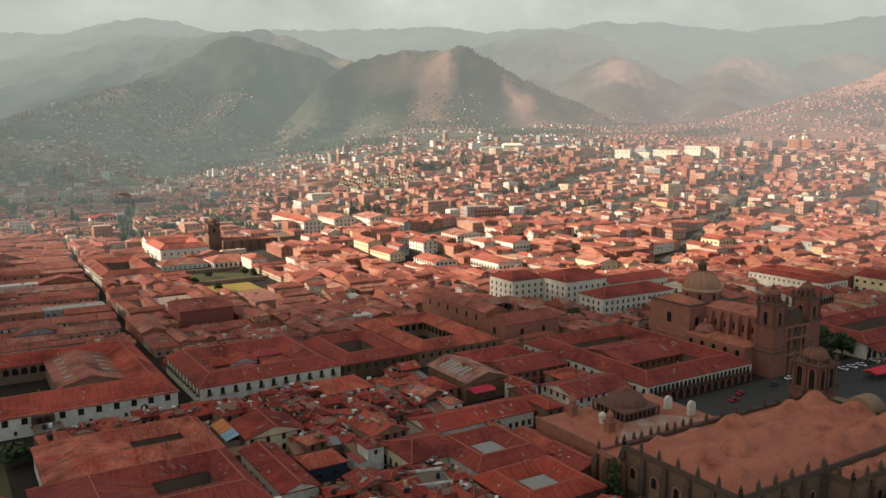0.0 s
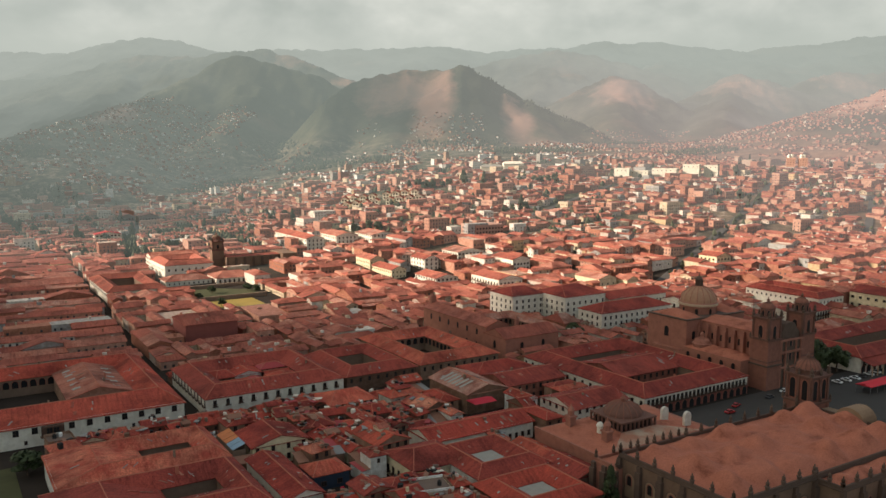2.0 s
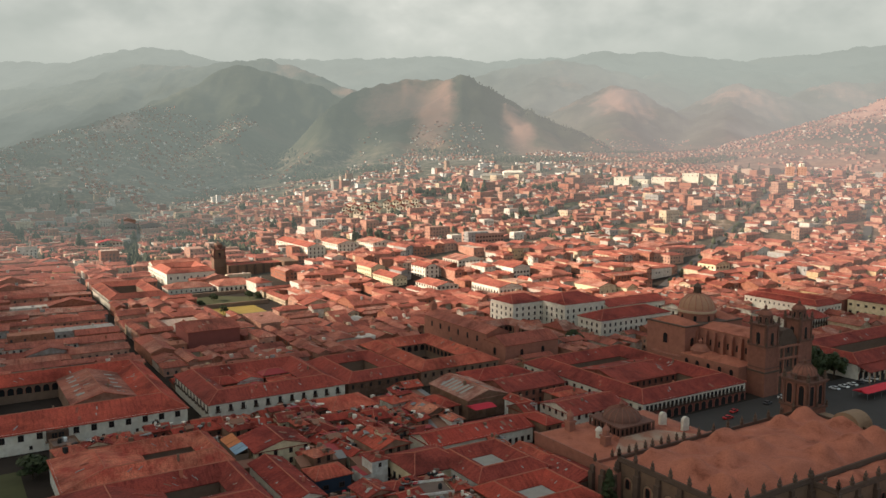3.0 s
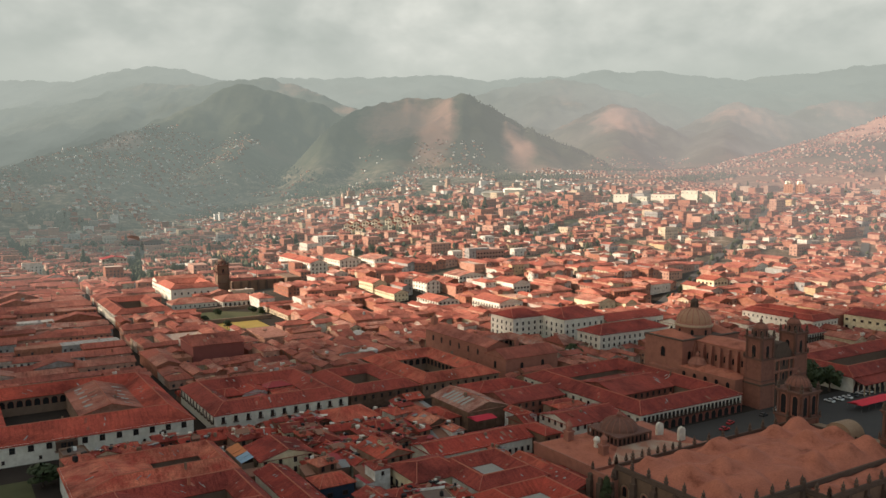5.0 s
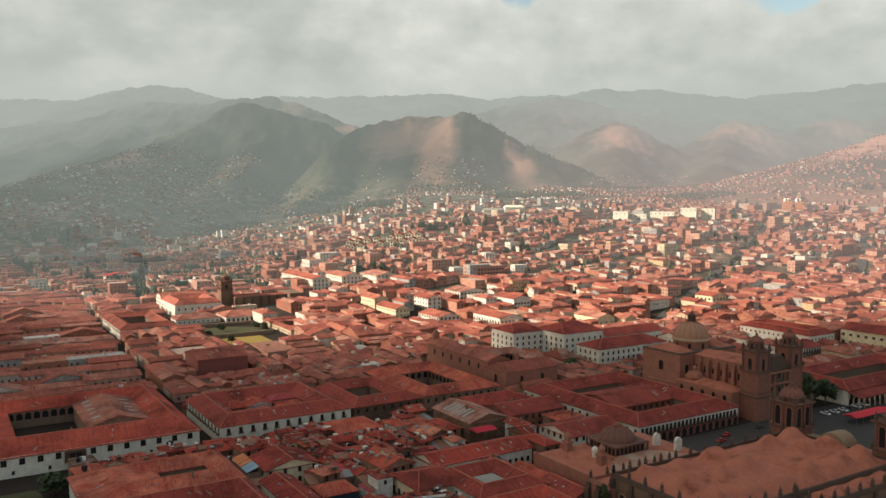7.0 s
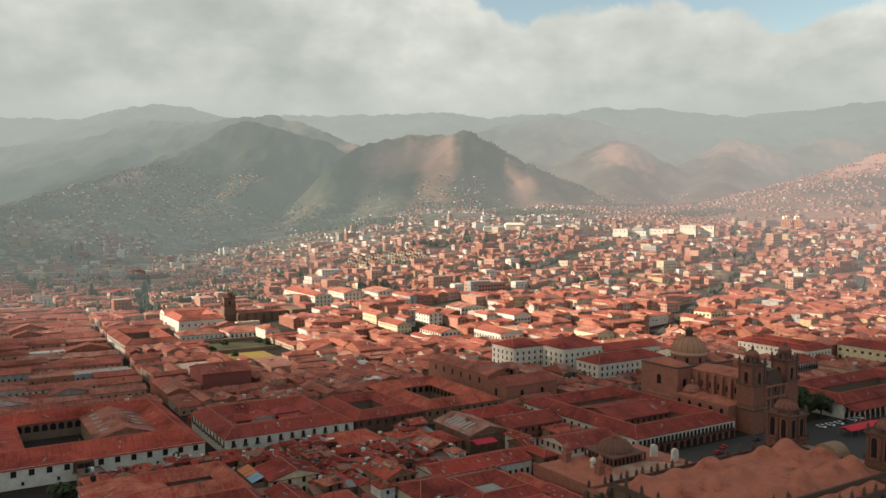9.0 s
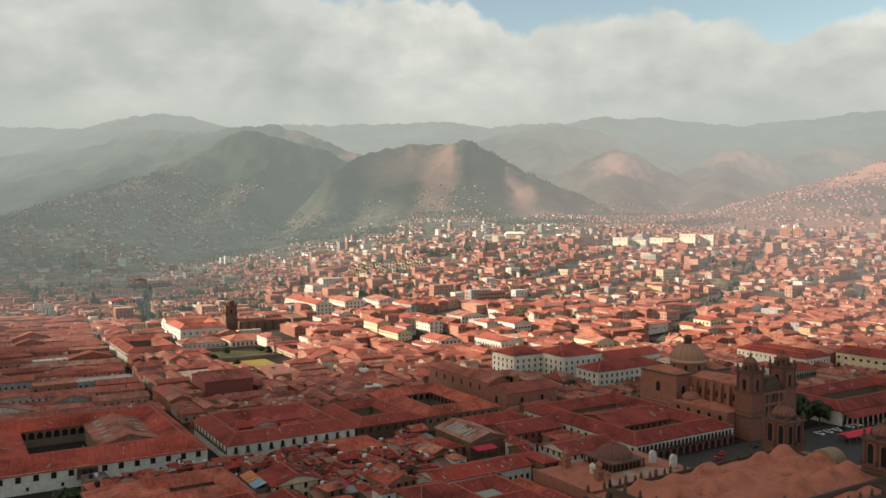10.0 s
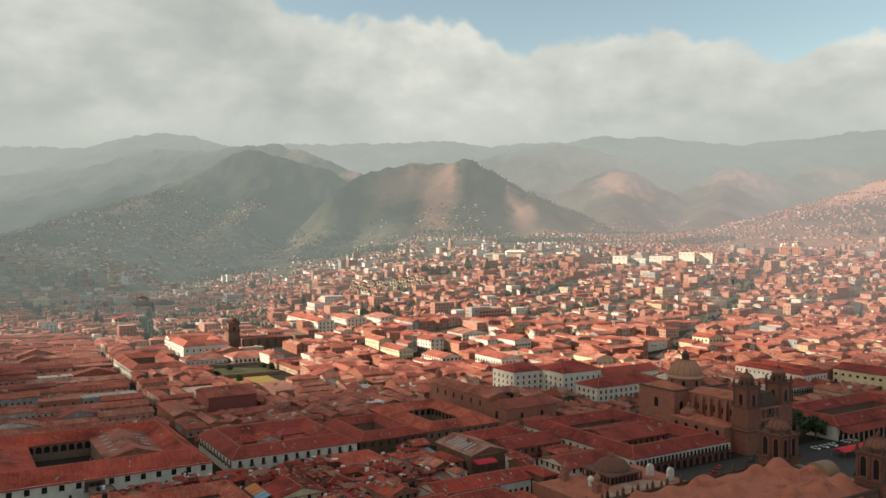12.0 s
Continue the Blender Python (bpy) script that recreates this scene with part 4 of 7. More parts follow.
# ---- small things on the roofs ----
def roof_sheet(root, quad, ze, rise, side, u0, u1, v0, v1, mat, name="roof_light", over=0.12):
    """A sheet laid on one slope of a gable roof: u along the ridge, v from the eave up."""
    a, b, c, d = quad
    if side:
        a, b, c, d = c, d, a, b
    top0, top1 = mid(a, d), mid(b, c)

    def at(u, v, up):
        x, y = mid(mid(a, b, u), mid(top0, top1, u), v)
        return (x, y, ze + rise * v + up)
    s = Shape()
    pts = [at(u0, v0, over), at(u1, v0, over), at(u1, v1, over), at(u0, v1, over)]
    s.solid(pts + [(x, y, z - 0.1) for x, y, z in pts], [(0, 1, 2, 3), (0, 4, 5, 1), (1, 5, 6, 2), (2, 6, 7, 3), (3, 7, 4, 0)])
    return s.make(name, mat, root)


# ---- pieces shared by the large buildings ----
def shared(s, name, mats, smooth_it=False):
    ob = s.make(name, mats, smooth=smooth_it)
    me = ob.data
    bpy.data.objects.remove(ob)
    return me


def pinnacle_mesh():
    s = Shape()
    s.lathe((0, 0), [(0.55, 0), (0.55, 0.7), (0.7, 0.75), (0.7, 0.95), (0.32, 1.05), (0.5, 1.6), (0.42, 2.0), (0.14, 2.3), (0.2, 2.5), (0.02, 2.9)], 8, 0, math.pi / 8)
    return shared(s, "pinnacle", STONE_DARK)


PINNACLE = pinnacle_mesh()
# belfry openings and doorways take dark glass for the shade within
ARCH_BIG = arch_mesh("arched_opening", 1.9, 5.2, [STONE, GLASS])
ARCH_MID = arch_mesh("arched_window", 1.4, 2.6, [STONE, GLASS])
ARCH_LOW = arch_mesh("arch", 2.6, 3.3, [STONE, GLASS])
ARCH_BLIND = arch_mesh("blind_arch", 3.4, 7.0, [STONE_DARK, STONE_PALE])


def hang(parent, mesh, name, x, y, z, ang=0.0, size=1.0):
    ob = new(name, mesh)
    ob.parent = parent
    at = Vector(parent.location) + (Vector(parent.parent.location) if parent.parent else Vector())
    ob.matrix_basis = Matrix.Translation(Vector((x, y, z)) - at) @ Matrix.Rotation(ang, 4, "Z") @ Matrix.Scale(size, 4)
    return ob


def along_wall(parent, mesh, name, a, b, z, n, margin=0.08, size=1.0, out=0.0):
    ang = math.atan2(b[1] - a[1], b[0] - a[0])
    for k in range(n):
        t = margin + (1 - 2 * margin) * ((k + 0.5) / n)
        x, y = mid(a, b, t)
        hang(parent, mesh, name, x + out * math.sin(ang), y - out * math.cos(ang), z, ang, size)


def pinnacles(parent, a, b, z, step, size=1.0):
    n = max(1, round(dist(a, b) / step))
    for k in range(n + 1):
        x, y = mid(a, b, k / n)
        hang(parent, PINNACLE, "pinnacle", x, y, z, 0.0, size)


def square(x, y, side, turn=30):
    ux, uy = Vector((math.cos(radians(turn)), math.sin(radians(turn)))), Vector((-math.sin(radians(turn)), math.cos(radians(turn))))
    return [(x + a * ux.x * side / 2 + b * uy.x * side / 2, y + a * ux.y * side / 2 + b * uy.y * side / 2) for a, b in ((-1, -1), (1, -1), (1, 1), (-1, 1))]


def buttress(parent, a, b, z1, n, wide=1.7, deep=1.6, mat=None):
    d = Vector(b) - Vector(a)
    e = d.normalized()
    out = Vector((e.y, -e.x))
    for k in range(n):
        c = Vector(a) + d * (k / (n - 1)) + out * (deep / 2 - 0.3)
        s = Shape()
        s.box(c, e, out, wide, deep, -0.3, z1 - 1.4)
        s.box(c - out * 0.25, e, out, wide * 0.8, deep * 0.7, z1 - 1.4, z1 + 0.2)
        s.make("buttress", mat or STONE_DARK, parent)


def vault_roof(parent, quad, z, cols, rows, amp, mat, name="vault_roof", seed=1, n=(84, 40), flat=1.0):
    """A skin of clay over rows of shallow vaults, uneven as hand-laid screed is."""
    s = Shape()
    nu, nv = n
    base = len(s.v)
    for j in range(nv + 1):
        for i in range(nu + 1):
            u, v = i / nu, j / nv
            x, y = mid(mid(quad[0], quad[1], u), mid(quad[3], quad[2], u), v)
            uu = u + 0.20 / cols * noise.noise(Vector((x / 9, y / 9, seed + 11)))
            vv = v + 0.13 / rows * noise.noise(Vector((x / 9, y / 9, seed + 17)))
            bump = (0.75 + 0.5 * noise.noise(Vector((x / 13, y / 13, seed + 23)))) * (0.5 - 0.5 * math.cos(2 * math.pi * uu * cols)) ** 0.8 * (0.5 - 0.5 * math.cos(2 * math.pi * vv * rows)) ** 0.8
            crown = math.sin(math.pi * v) ** 0.8
            edge = min(1, u * 12, (1 - u) * 12) * min(1, v * 8, (1 - v) * 8)
            soft = noise.noise(Vector((x / 10, y / 10, seed))) + 0.4 * noise.noise(Vector((x / 4, y / 4, seed + 3)))
            zz = z + edge * amp * (flat * bump + 0.55 * crown + 0.30 * soft) + 0.12 * noise.noise(Vector((x / 1.5, y / 1.5, 5)))
            s.v.append((x, y, zz))
    for j in range(nv):
        for i in range(nu):
            a = base + j * (nu + 1) + i
            s.f.append((a, a + 1, a + nu + 2, a + nu + 1))
            s.m.append(0)
            s.uv.extend([(0, 0), (1, 0), (1, 1), (0, 1)])
    return s.make(name, mat, parent, smooth=True)


def dome_shape(s, c, r, z, rise, n=16, ribs=True, mat=0, rib_mat=0, turn=0.0):
    prof = [(r * math.cos(a), z + rise * math.sin(a)) for a in [k * math.pi / 2 / 8 for k in range(9)]]
    prof[-1] = (0.03, prof[-1][1])
    s.lathe(c, prof, n, mat, turn)
    if ribs:
        for k in range(n):
            a = turn + 2 * math.pi * k / n
            for (r0, z0), (r1, z1) in zip(prof[:-2], prof[1:-1]):
                p0 = (c[0] + r0 * math.cos(a), c[1] + r0 * math.sin(a), z0 + 0.05)
                p1 = (c[0] + r1 * math.cos(a), c[1] + r1 * math.sin(a), z1 + 0.05)
                cap_line(s, p0, p1, 0.3, 0.14, rib_mat)


def bell_tower(parent, x, y, side, z0, z_belfry, z_cornice, z_top, n_arch=2, turn=30, name="bell_tower", mats=None):
    """Square shaft, belfry with arches on each face, cornices, corner pinnacles and a ribbed cupola."""
    at = parent

    def piece(s, part_name, over):
        o = s.make(part_name, mats or [STONE_TOWER, STONE_TRIM], at)
        o.parent = over
        return o
    s = Shape()
    s.prism(square(x, y, side, turn), z0, z_belfry - 0.3, 0)
    s.prism(square(x, y, side * 0.92, turn), z_belfry - 0.3, z_cornice, 0)
    ob = piece(s, name, parent)
    for grow, za, zb in ((1.12, z_belfry - 0.7, z_belfry), (1.05, z_belfry * 0.55, z_belfry * 0.55 + 0.5), (1.04, z_cornice - 0.5, z_cornice + 0.1), (1.12, z_cornice + 0.1, z_cornice + 0.55)):
        s = Shape()
        s.prism(square(x, y, side * grow, turn), za, zb, 1)
        piece(s, "cornice", ob)
    q = square(x, y, side * 0.92, turn)
    for k in range(4):
        a, b = Vector(q[k]), Vector(q[(k + 1) % 4])
        e = (b - a).normalized()
        out = Vector((e.y, -e.x))
        for t in [j / n_arch for j in range(n_arch + 1)]:
            s = Shape()
            s.box(a + (b - a) * (0.04 + 0.92 * t) + out * 0.2, e, out, 0.7, 0.5, z_belfry, z_cornice - 0.5, 1)
            piece(s, "pilaster", ob)
    ob_at = parent
    for k in range(4):
        a, b = q[k], q[(k + 1) % 4]
        ang = math.atan2(b[1] - a[1], b[0] - a[0])
        for j in range(n_arch):
            px, py = mid(a, b, (j + 0.5) / n_arch)
            o = new("belfry_arch", ARCH_BIG)
            o.parent = ob
            size = (z_cornice - z_belfry - 1.6) / 5.2 * (0.72 if n_arch == 1 else 1.0)
            o.matrix_basis = Matrix.Translation(Vector((px, py, z_belfry + 0.5)) - Vector(ob_at.location)) @ Matrix.Rotation(ang, 4, "Z") @ Matrix.Diagonal((min(1.05, side * 0.92 / n_arch / 2.9), 1, size, 1))
    # upper stage and cupola
    d = Shape()
    zc = z_cornice + 0.55
    stage = 0.42 * (z_top - zc) if n_arch == 1 else 1.2
    wide = side * (0.36 if n_arch == 1 else 0.43)
    d.lathe((x, y), [(wide, zc), (wide, zc + stage), (wide * 1.1, zc + stage + 0.1), (wide * 1.1, zc + stage + 0.4)], 8, 1, radians(turn) + math.pi / 8)
    rise = z_top - zc - stage - 2.2
    dome_shape(d, (x, y), wide * 0.94, zc + stage + 0.4, rise, 16, True, 0, 1, radians(turn) + math.pi / 8)
    top = zc + stage + 0.2 + rise
    d.lathe((x, y), [(0.6, top), (0.6, top + 1.2), (0.75, top + 1.3), (0.25, top + 1.7), (0.05, z_top + 0.8)], 8, 1)
    o = d.make("cupola", mats or [STONE_TOWER, STONE_TRIM], ob_at)
    o.parent = ob
    if n_arch == 1:
        for k in range(8):
            a = radians(turn) + k * math.pi / 4
            o = new("upper_arch", ARCH_MID)
            o.parent = ob
            o.matrix_basis = Matrix.Translation(Vector((x + wide * 0.93 * math.cos(a), y + wide * 0.93 * math.sin(a), zc + 0.3)) - Vector(ob_at.location)) @ Matrix.Rotation(a + math.pi / 2, 4, "Z") @ Matrix.Diagonal((0.72, 1, (stage - 0.5) / 2.8, 1))
    # flat strips up the shaft's corners
    for p in square(x, y, side * 0.90, turn):
        s = Shape()
        s.prism(square(p[0], p[1], side * 0.13, turn), z0, z_belfry - 0.7, 0)
        piece(s, "corner_strip", ob)
    for p in square(x, y, side * 0.92, turn):
        o = new("pinnacle", PINNACLE)
        o.parent = ob
        o.matrix_basis = Matrix.Translation(Vector((p[0], p[1], zc)) - Vector(ob_at.location)) @ Matrix.Scale(1.1, 4)
    for k in range(4):
        for grow, zf, size in ((0.98, zc, 0.8), (1.06, z_belfry, 0.7)):
            f = square(x, y, side * grow, turn)
            for p in (mid(f[k], f[(k + 1) % 4]), f[k]):
                if grow < 1 and p == f[k]:
                    continue
                o = new("pinnacle", PINNACLE)
                o.parent = ob
                o.matrix_basis = Matrix.Translation(Vector((p[0], p[1], zf)) - Vector(ob_at.location)) @ Matrix.Scale(size, 4)
    return ob


# ---- cathedral with its two bell towers ----
def cathedral():
    cx, cy = grid(118, -163)
    root = thing("cathedral", cx, cy, 0, "huge old stone cathedral with lumpy clay-coloured vault roof and pinnacled parapets", "cathedral")
    body = rect(79, -181, 160, -145)
    s = Shape()
    s.prism(body, -0.3, 14.4)
    s.make("wall", STONE_PATCHY, root, "patchy weathered andesite walls")
    wing = rect(111, -188, 152, -180)
    s = Shape()
    s.prism(wing, -0.3, 13.4)
    s.make("side_chapel", STONE_PATCHY, root)
    for q, z in ((body, 14.4), (wing, 13.4)):
        for k in range(4):
            a, b = q[k], q[(k + 1) % 4]
            e = (Vector(b) - Vector(a)).normalized()
            c = mid(a, b)
            s = Shape()
            s.box(c, e, Vector((e.y, -e.x)), dist(a, b) + 0.5, 0.55, z - 0.02, z + 1.0)
            s.box(c, e, Vector((e.y, -e.x)), dist(a, b) + 0.9, 0.95, z - 0.5, z - 0.05)
            s.make("parapet", STONE_DARK, root)
    vault_roof(root, outset(body, -0.4), 14.45, 6, 3, 4.2, VAULT, seed=3, n=(120, 56), flat=0.95)
    vault_roof(root, outset(wing, -0.4), 13.45, 4, 1, 1.4, VAULT, seed=8, n=(40, 10))
    buttress(root, body[3], body[0], 13.6, 6)
    buttress(root, body[0], grid(110, -181), 13.6, 5)
    buttress(root, wing[0], wing[1], 12.8, 6)
    along_wall(root, ARCH_BLIND, "blind_arch", body[3], body[0], 3.5, 5, 0.0)
    along_wall(root, ARCH_MID, "arched_window", body[3], body[0], 7.0, 5, 0.0, 1.1, 0.15)
    along_wall(root, ARCH_BLIND, "blind_arch", body[0], grid(110, -181), 3.5, 4, 0.0)
    along_wall(root, ARCH_MID, "arched_window", body[0], grid(110, -181), 7.0, 4, 0.0, 1.1, 0.15)
    along_wall(root, ARCH_MID, "arched_window", wing[0], wing[1], 6.5, 5, 0.0, 1.0)
    pinnacles(root, body[3], body[0], 15.4, 6.2)
    pinnacles(root, body[0], grid(110, -181), 15.4, 6.2)
    pinnacles(root, body[3], grid(156, -145), 15.4, 6.6)
    pinnacles(root, wing[0], wing[1], 14.4, 5.5)
    pinnacles(root, wing[0], grid(111, -181), 14.4, 3.5)
    for p, q in ((161.5, -144.5), (165.5, -177.5)):
        bell_tower(root, *grid(p, q), 9.6, 0, 17.2, 25.4, 32.5)
    # the broad front between the towers
    s = Shape()
    s.prism(rect(157, -173, 166, -149), -0.3, 14.6)
    n = 12
    pts = [(-161 + 4.6 * math.cos(math.pi * k / n), 14.6 + 4.4 * math.sin(math.pi * k / n)) for k in range(n + 1)]
    rows = [[(*grid(p, q), z) for q, z in pts] for p in (158, 165)]
    s.solid(rows[0] + rows[1], [tuple(range(n, -1, -1)), tuple(range(n + 1, 2 * n + 2))] + [(k, k + 1, k + n + 2, k + n + 1) for k in range(n)])
    s.make("front", STONE_PALE, root, "round-topped stone gable between the towers")
    KEEP.append((74, -192, 172, -138))
    # the low chapel by the side
    cx, cy = grid(128, -203)
    low = thing("chapel", cx, cy, 0, "low stone chapel with a clay-screed vault beside the cathedral", "chapel")
    q = rect(112, -213, 160, -192)
    s = Shape()
    s.prism(q, -0.3, 8.6)
    s.make("wall", STONE_DARK, low)
    vault_roof(low, q, 8.65, 4, 1, 2.6, VAULT, seed=5, n=(50, 18))
    pinnacles(low, q[0], q[3], 8.6, 6.0, 0.8)
    KEEP.append((108, -216, 166, -190))


cathedral()


# ---- small domed church beside the cathedral ----
def hood_mesh():
    s = Shape()
    n, w, h, d = 9, 2.9, 4.7, 1.0
    pts = [(-w / 2, 0)] + [(-w / 2 * math.cos(math.pi * k / n), h - w / 2 + w / 2 * math.sin(math.pi * k / n)) for k in range(n + 1)] + [(w / 2, 0)]
    m = len(pts)
    s.solid([(x, -d / 2, z) for x, z in pts] + [(x, d / 2, z) for x, z in pts], [tuple(range(m)), tuple(range(2 * m - 1, m - 1, -1))] + [(k, k + m, k + 1 + m, k + 1) for k in range(m - 1)])
    return shared(s, "white_hood", WALL_WHITE)


def triunfo():
    cx, cy = grid(104, -120)
    root = thing("church", cx, cy, 0, "small stone church with a ribbed dark dome and low clay roofs", "church")
    q = rect(83, -137.5, 132, -104)
    s = Shape()
    s.prism(q, -0.3, 8.4)
    s.prism(rect(76.5, -146, 132, -138), -0.3, 11.0)
    s.make("wall", STONE, root)
    vault_roof(root, rect(78, -145.5, 131, -138.3), 11.05, 4, 1, 1.0, VAULT, seed=13, n=(40, 10))
    s = Shape()
    for a, b, z in (((77, -137.8), (128, -137.8), 11.0), ((77, -145.8), (77, -137.8), 11.0), ((83, -137.5), (83, -104), 8.4)):
        a, b = grid(*a), grid(*b)
        e = (Vector(b) - Vector(a)).normalized()
        s.box(mid(a, b), e, Vector((e.y, -e.x)), dist(a, b), 0.5, z, z + 0.9)
    s.make("parapet", STONE, root)
    pinnacles(root, grid(77, -137.8), grid(110, -137.8), 11.9, 7.0, 0.9)
    pinnacles(root, grid(77, -145.8), grid(77, -137.8), 11.9, 8.0, 0.9)
    buttress(root, grid(76.5, -137.8), grid(76.5, -146), 10.6, 3)
    dx, dy = grid(107, -118)
    base = square(dx, dy, 14.4, 30)
    s = Shape()
    # near-black core stands for the shade behind the pillars
    s.prism(square(dx, dy, 13.0, 30), 8.0, 13.4, 1)
    s.prism(square(dx, dy, 15.0, 30), 13.2, 13.8, 0)
    s.prism(square(dx, dy, 14.8, 30), 8.0, 10.6, 0)
    drum = s.make("drum", [STONE_TRIM, GLASS], root, "square dark gallery under the dome")
    for k in range(4):
        a, b = Vector(base[k]), Vector(base[(k + 1) % 4])
        e = (b - a).normalized()
        for j in range(8):
            s = Shape()
            s.box(a + (b - a) * ((j + 0.02) / 8), e, Vector((e.y, -e.x)), 0.55, 0.55, 10.6, 13.2)
            o = s.make("pillar", STONE_TRIM, root)
            o.parent = drum
    s = Shape()
    dome_shape(s, (dx, dy), 6.3, 13.8, 3.9, 16, True, 0, 1, 0.2)
    s.lathe((dx, dy), [(0.9, 17.4), (0.9, 18.6), (1.1, 18.7), (0.3, 19.4), (0.03, 20.2)], 8, 1)
    s.make("dome", [STONE_TRIM, STONE_TOWER], root, "ribbed brown dome with a small lantern")
    # clay slopes that fall away from the gallery on all sides
    foot, head = rect(84, -136.6, 130.5, -105), square(dx, dy, 14.8, 30)
    for k in range(4):
        n = (k + 1) % 4
        nu, nv = 26, 14
        s = Shape()
        for j in range(nv + 1):
            for i in range(nu + 1):
                lo, hi = mid(foot[k], foot[n], i / nu), mid(head[k], head[n], i / nu)
                x, y = mid(lo, hi, j / nv)
                rough = 0.35 * noise.noise(Vector((x / 4, y / 4, 2))) + 0.12 * noise.noise(Vector((x, y, 4)))
                s.v.append((x, y, 8.5 + 2.3 * (j / nv) ** 0.8 + rough * min(1, i, nu - i, j, nv - j)))
        for j in range(nv):
            for i in range(nu):
                a = j * (nu + 1) + i
                s.f.append((a, a + 1, a + nu + 2, a + nu + 1))
                s.m.append(0)
                s.uv.extend([(0, 0)] * 4)
        s.make("clay_slope", LIME if k == 0 else VAULT, root, "patchy whitened screed" if k == 0 else "", smooth=True)
    hood = hood_mesh()
    for p, z in (((121.8, -121.6), 9.6), ((124.3, -128.6), 9.6)):
        x, y = grid(*p)
        hang(root, hood, "white_hood", x, y, z, radians(30), 1.0)
    s = Shape()
    x, y = grid(95, -120.4)
    s.lathe((x, y), [(1.0, 9), (1.0, 12.2), (1.3, 12.3), (1.3, 12.6), (0.9, 13.2), (0.05, 13.8)], 8)
    s.make("turret", WALL_WHITE, root, "little whitewashed turret")
    for p, qq in ((92.5, -110), (92.5, -126)):
        x, y = grid(p, qq)
        s = Shape()
        s.prism(square(x, y, 2.4), 8.2, 12.6)
        s.prism(square(x, y, 3.0), 12.6, 13.1)
        s.lathe((x, y), [(1.1, 13.1), (1.1, 14.6), (1.35, 14.8), (0.9, 15.6), (0.3, 16.2), (0.05, 17.2)], 8)
        s.make("turret", STONE, root)
    KEEP.append((82, -147, 134, -103))
    KEEP.append((75.5, -147, 134, -136.5))


triunfo()


# ---- the church on the square ----
def square_church():
    cx, cy = grid(219, -70)
    root = thing("church", cx, cy, 0, "tall red stone church with twin bell towers and great dome", "church")
    s = Shape()
    s.prism(rect(211, -92, 229, -45), -0.3, 22.0)
    nave = s.make("nave", STONE, root)
    s = Shape()
    gable_roof(s, rect(211, -92, 229, -61)[1:] + rect(211, -92, 229, -61)[:1], 22.0, 1.5, 0.2)
    s.make("nave_roof", VAULT, root)
    s = Shape()
    s.prism(rect(202, -61, 240, -39), -0.3, 22.3)
    s.make("transept", STONE, root)
    s = Shape()
    for q in (rect(201.7, -61.3, 240.3, -38.7), ):
        s.prism(q, 22.3, 22.9)
    s.make("cornice", STONE_DARK, root)
    vault_roof(root, rect(203, -60, 213, -40), 22.9, 1, 1, 2.0, VAULT, seed=21, n=(14, 14))
    vault_roof(root, rect(230, -60, 239, -40), 22.9, 1, 1, 2.0, VAULT, seed=22, n=(14, 14))
    # aisle
    aisle = rect(199.5, -91, 211, -61)
    s = Shape()
    s.prism(aisle, -0.3, 11.4)
    s.prism(rect(199.5, -61, 202, -44), -0.3, 9.2)
    s.make("aisle", STONE, root)
    vault_roof(root, aisle, 11.4, 1, 4, 1.5, VAULT, seed=23, n=(16, 30))
    along_wall(root, ARCH_MID, "arched_window", aisle[3], aisle[0], 6.4, 5, 0.02, 1.3)
    sx, sy = grid(205, -67)
    s = Shape()
    s.lathe((sx, sy), [(4.1, 10.8), (4.1, 13.0), (4.4, 13.1), (4.4, 13.5), (3.7, 13.7)], 12)
    dome_shape(s, (sx, sy), 3.7, 13.7, 2.2, 12, True)
    s.lathe((sx, sy), [(0.8, 15.7), (0.8, 17.3), (1.05, 17.4), (0.05, 18.6)], 8)
    s.make("small_dome", [STONE], root)
    # buttresses and windows of the nave
    a, b = grid(211, -61), grid(211, -88)
    buttress(root, a, b, 20.8, 7, 1.6, 2.2, STONE)
    along_wall(root, ARCH_MID, "arched_window", a, b, 14.5, 6, 0.0, 1.1)
    along_wall(root, ARCH_MID, "arched_window", grid(202, -39), grid(202, -61), 13.5, 1, 0.0, 1.8)
    along_wall(root, ARCH_MID, "arched_window", grid(202, -61), grid(211, -61), 13.5, 1, 0.0, 1.5)
    # dome
    dx, dy = grid(222, -50)
    s = Shape()
    s.lathe((dx, dy), [(8.1, 20.0), (8.1, 26.0), (8.8, 26.2), (8.8, 27.7), (8.2, 28.0)], 24, 0)
    drum = s.make("drum", [STONE, STONE], root)
    s = Shape()
    s.lathe((dx, dy), [(8.88, 26.4), (9.0, 26.7), (9.0, 27.4), (8.88, 27.6)], 24)
    band = s.make("band", CREAM_STONE, root, "pale stone band under the dome")
    band.parent = drum
    for k in range(8):
        a = 2 * math.pi * (k + 0.5) / 8
        o = new("arched_window", ARCH_MID)
        o.parent = drum
        o.matrix_basis = Matrix.Translation((dx + 8.3 * math.cos(a) - cx, dy + 8.3 * math.sin(a) - cy, 22.9)) @ Matrix.Rotation(a + math.pi / 2, 4, "Z")
    s = Shape()
    dome_shape(s, (dx, dy), 8.2, 28.0, 7.2, 16, True, 0, 1)
    s.make("dome", [DOME_TILE, STONE], root, "ochre tiled dome with stone ribs")
    s = Shape()
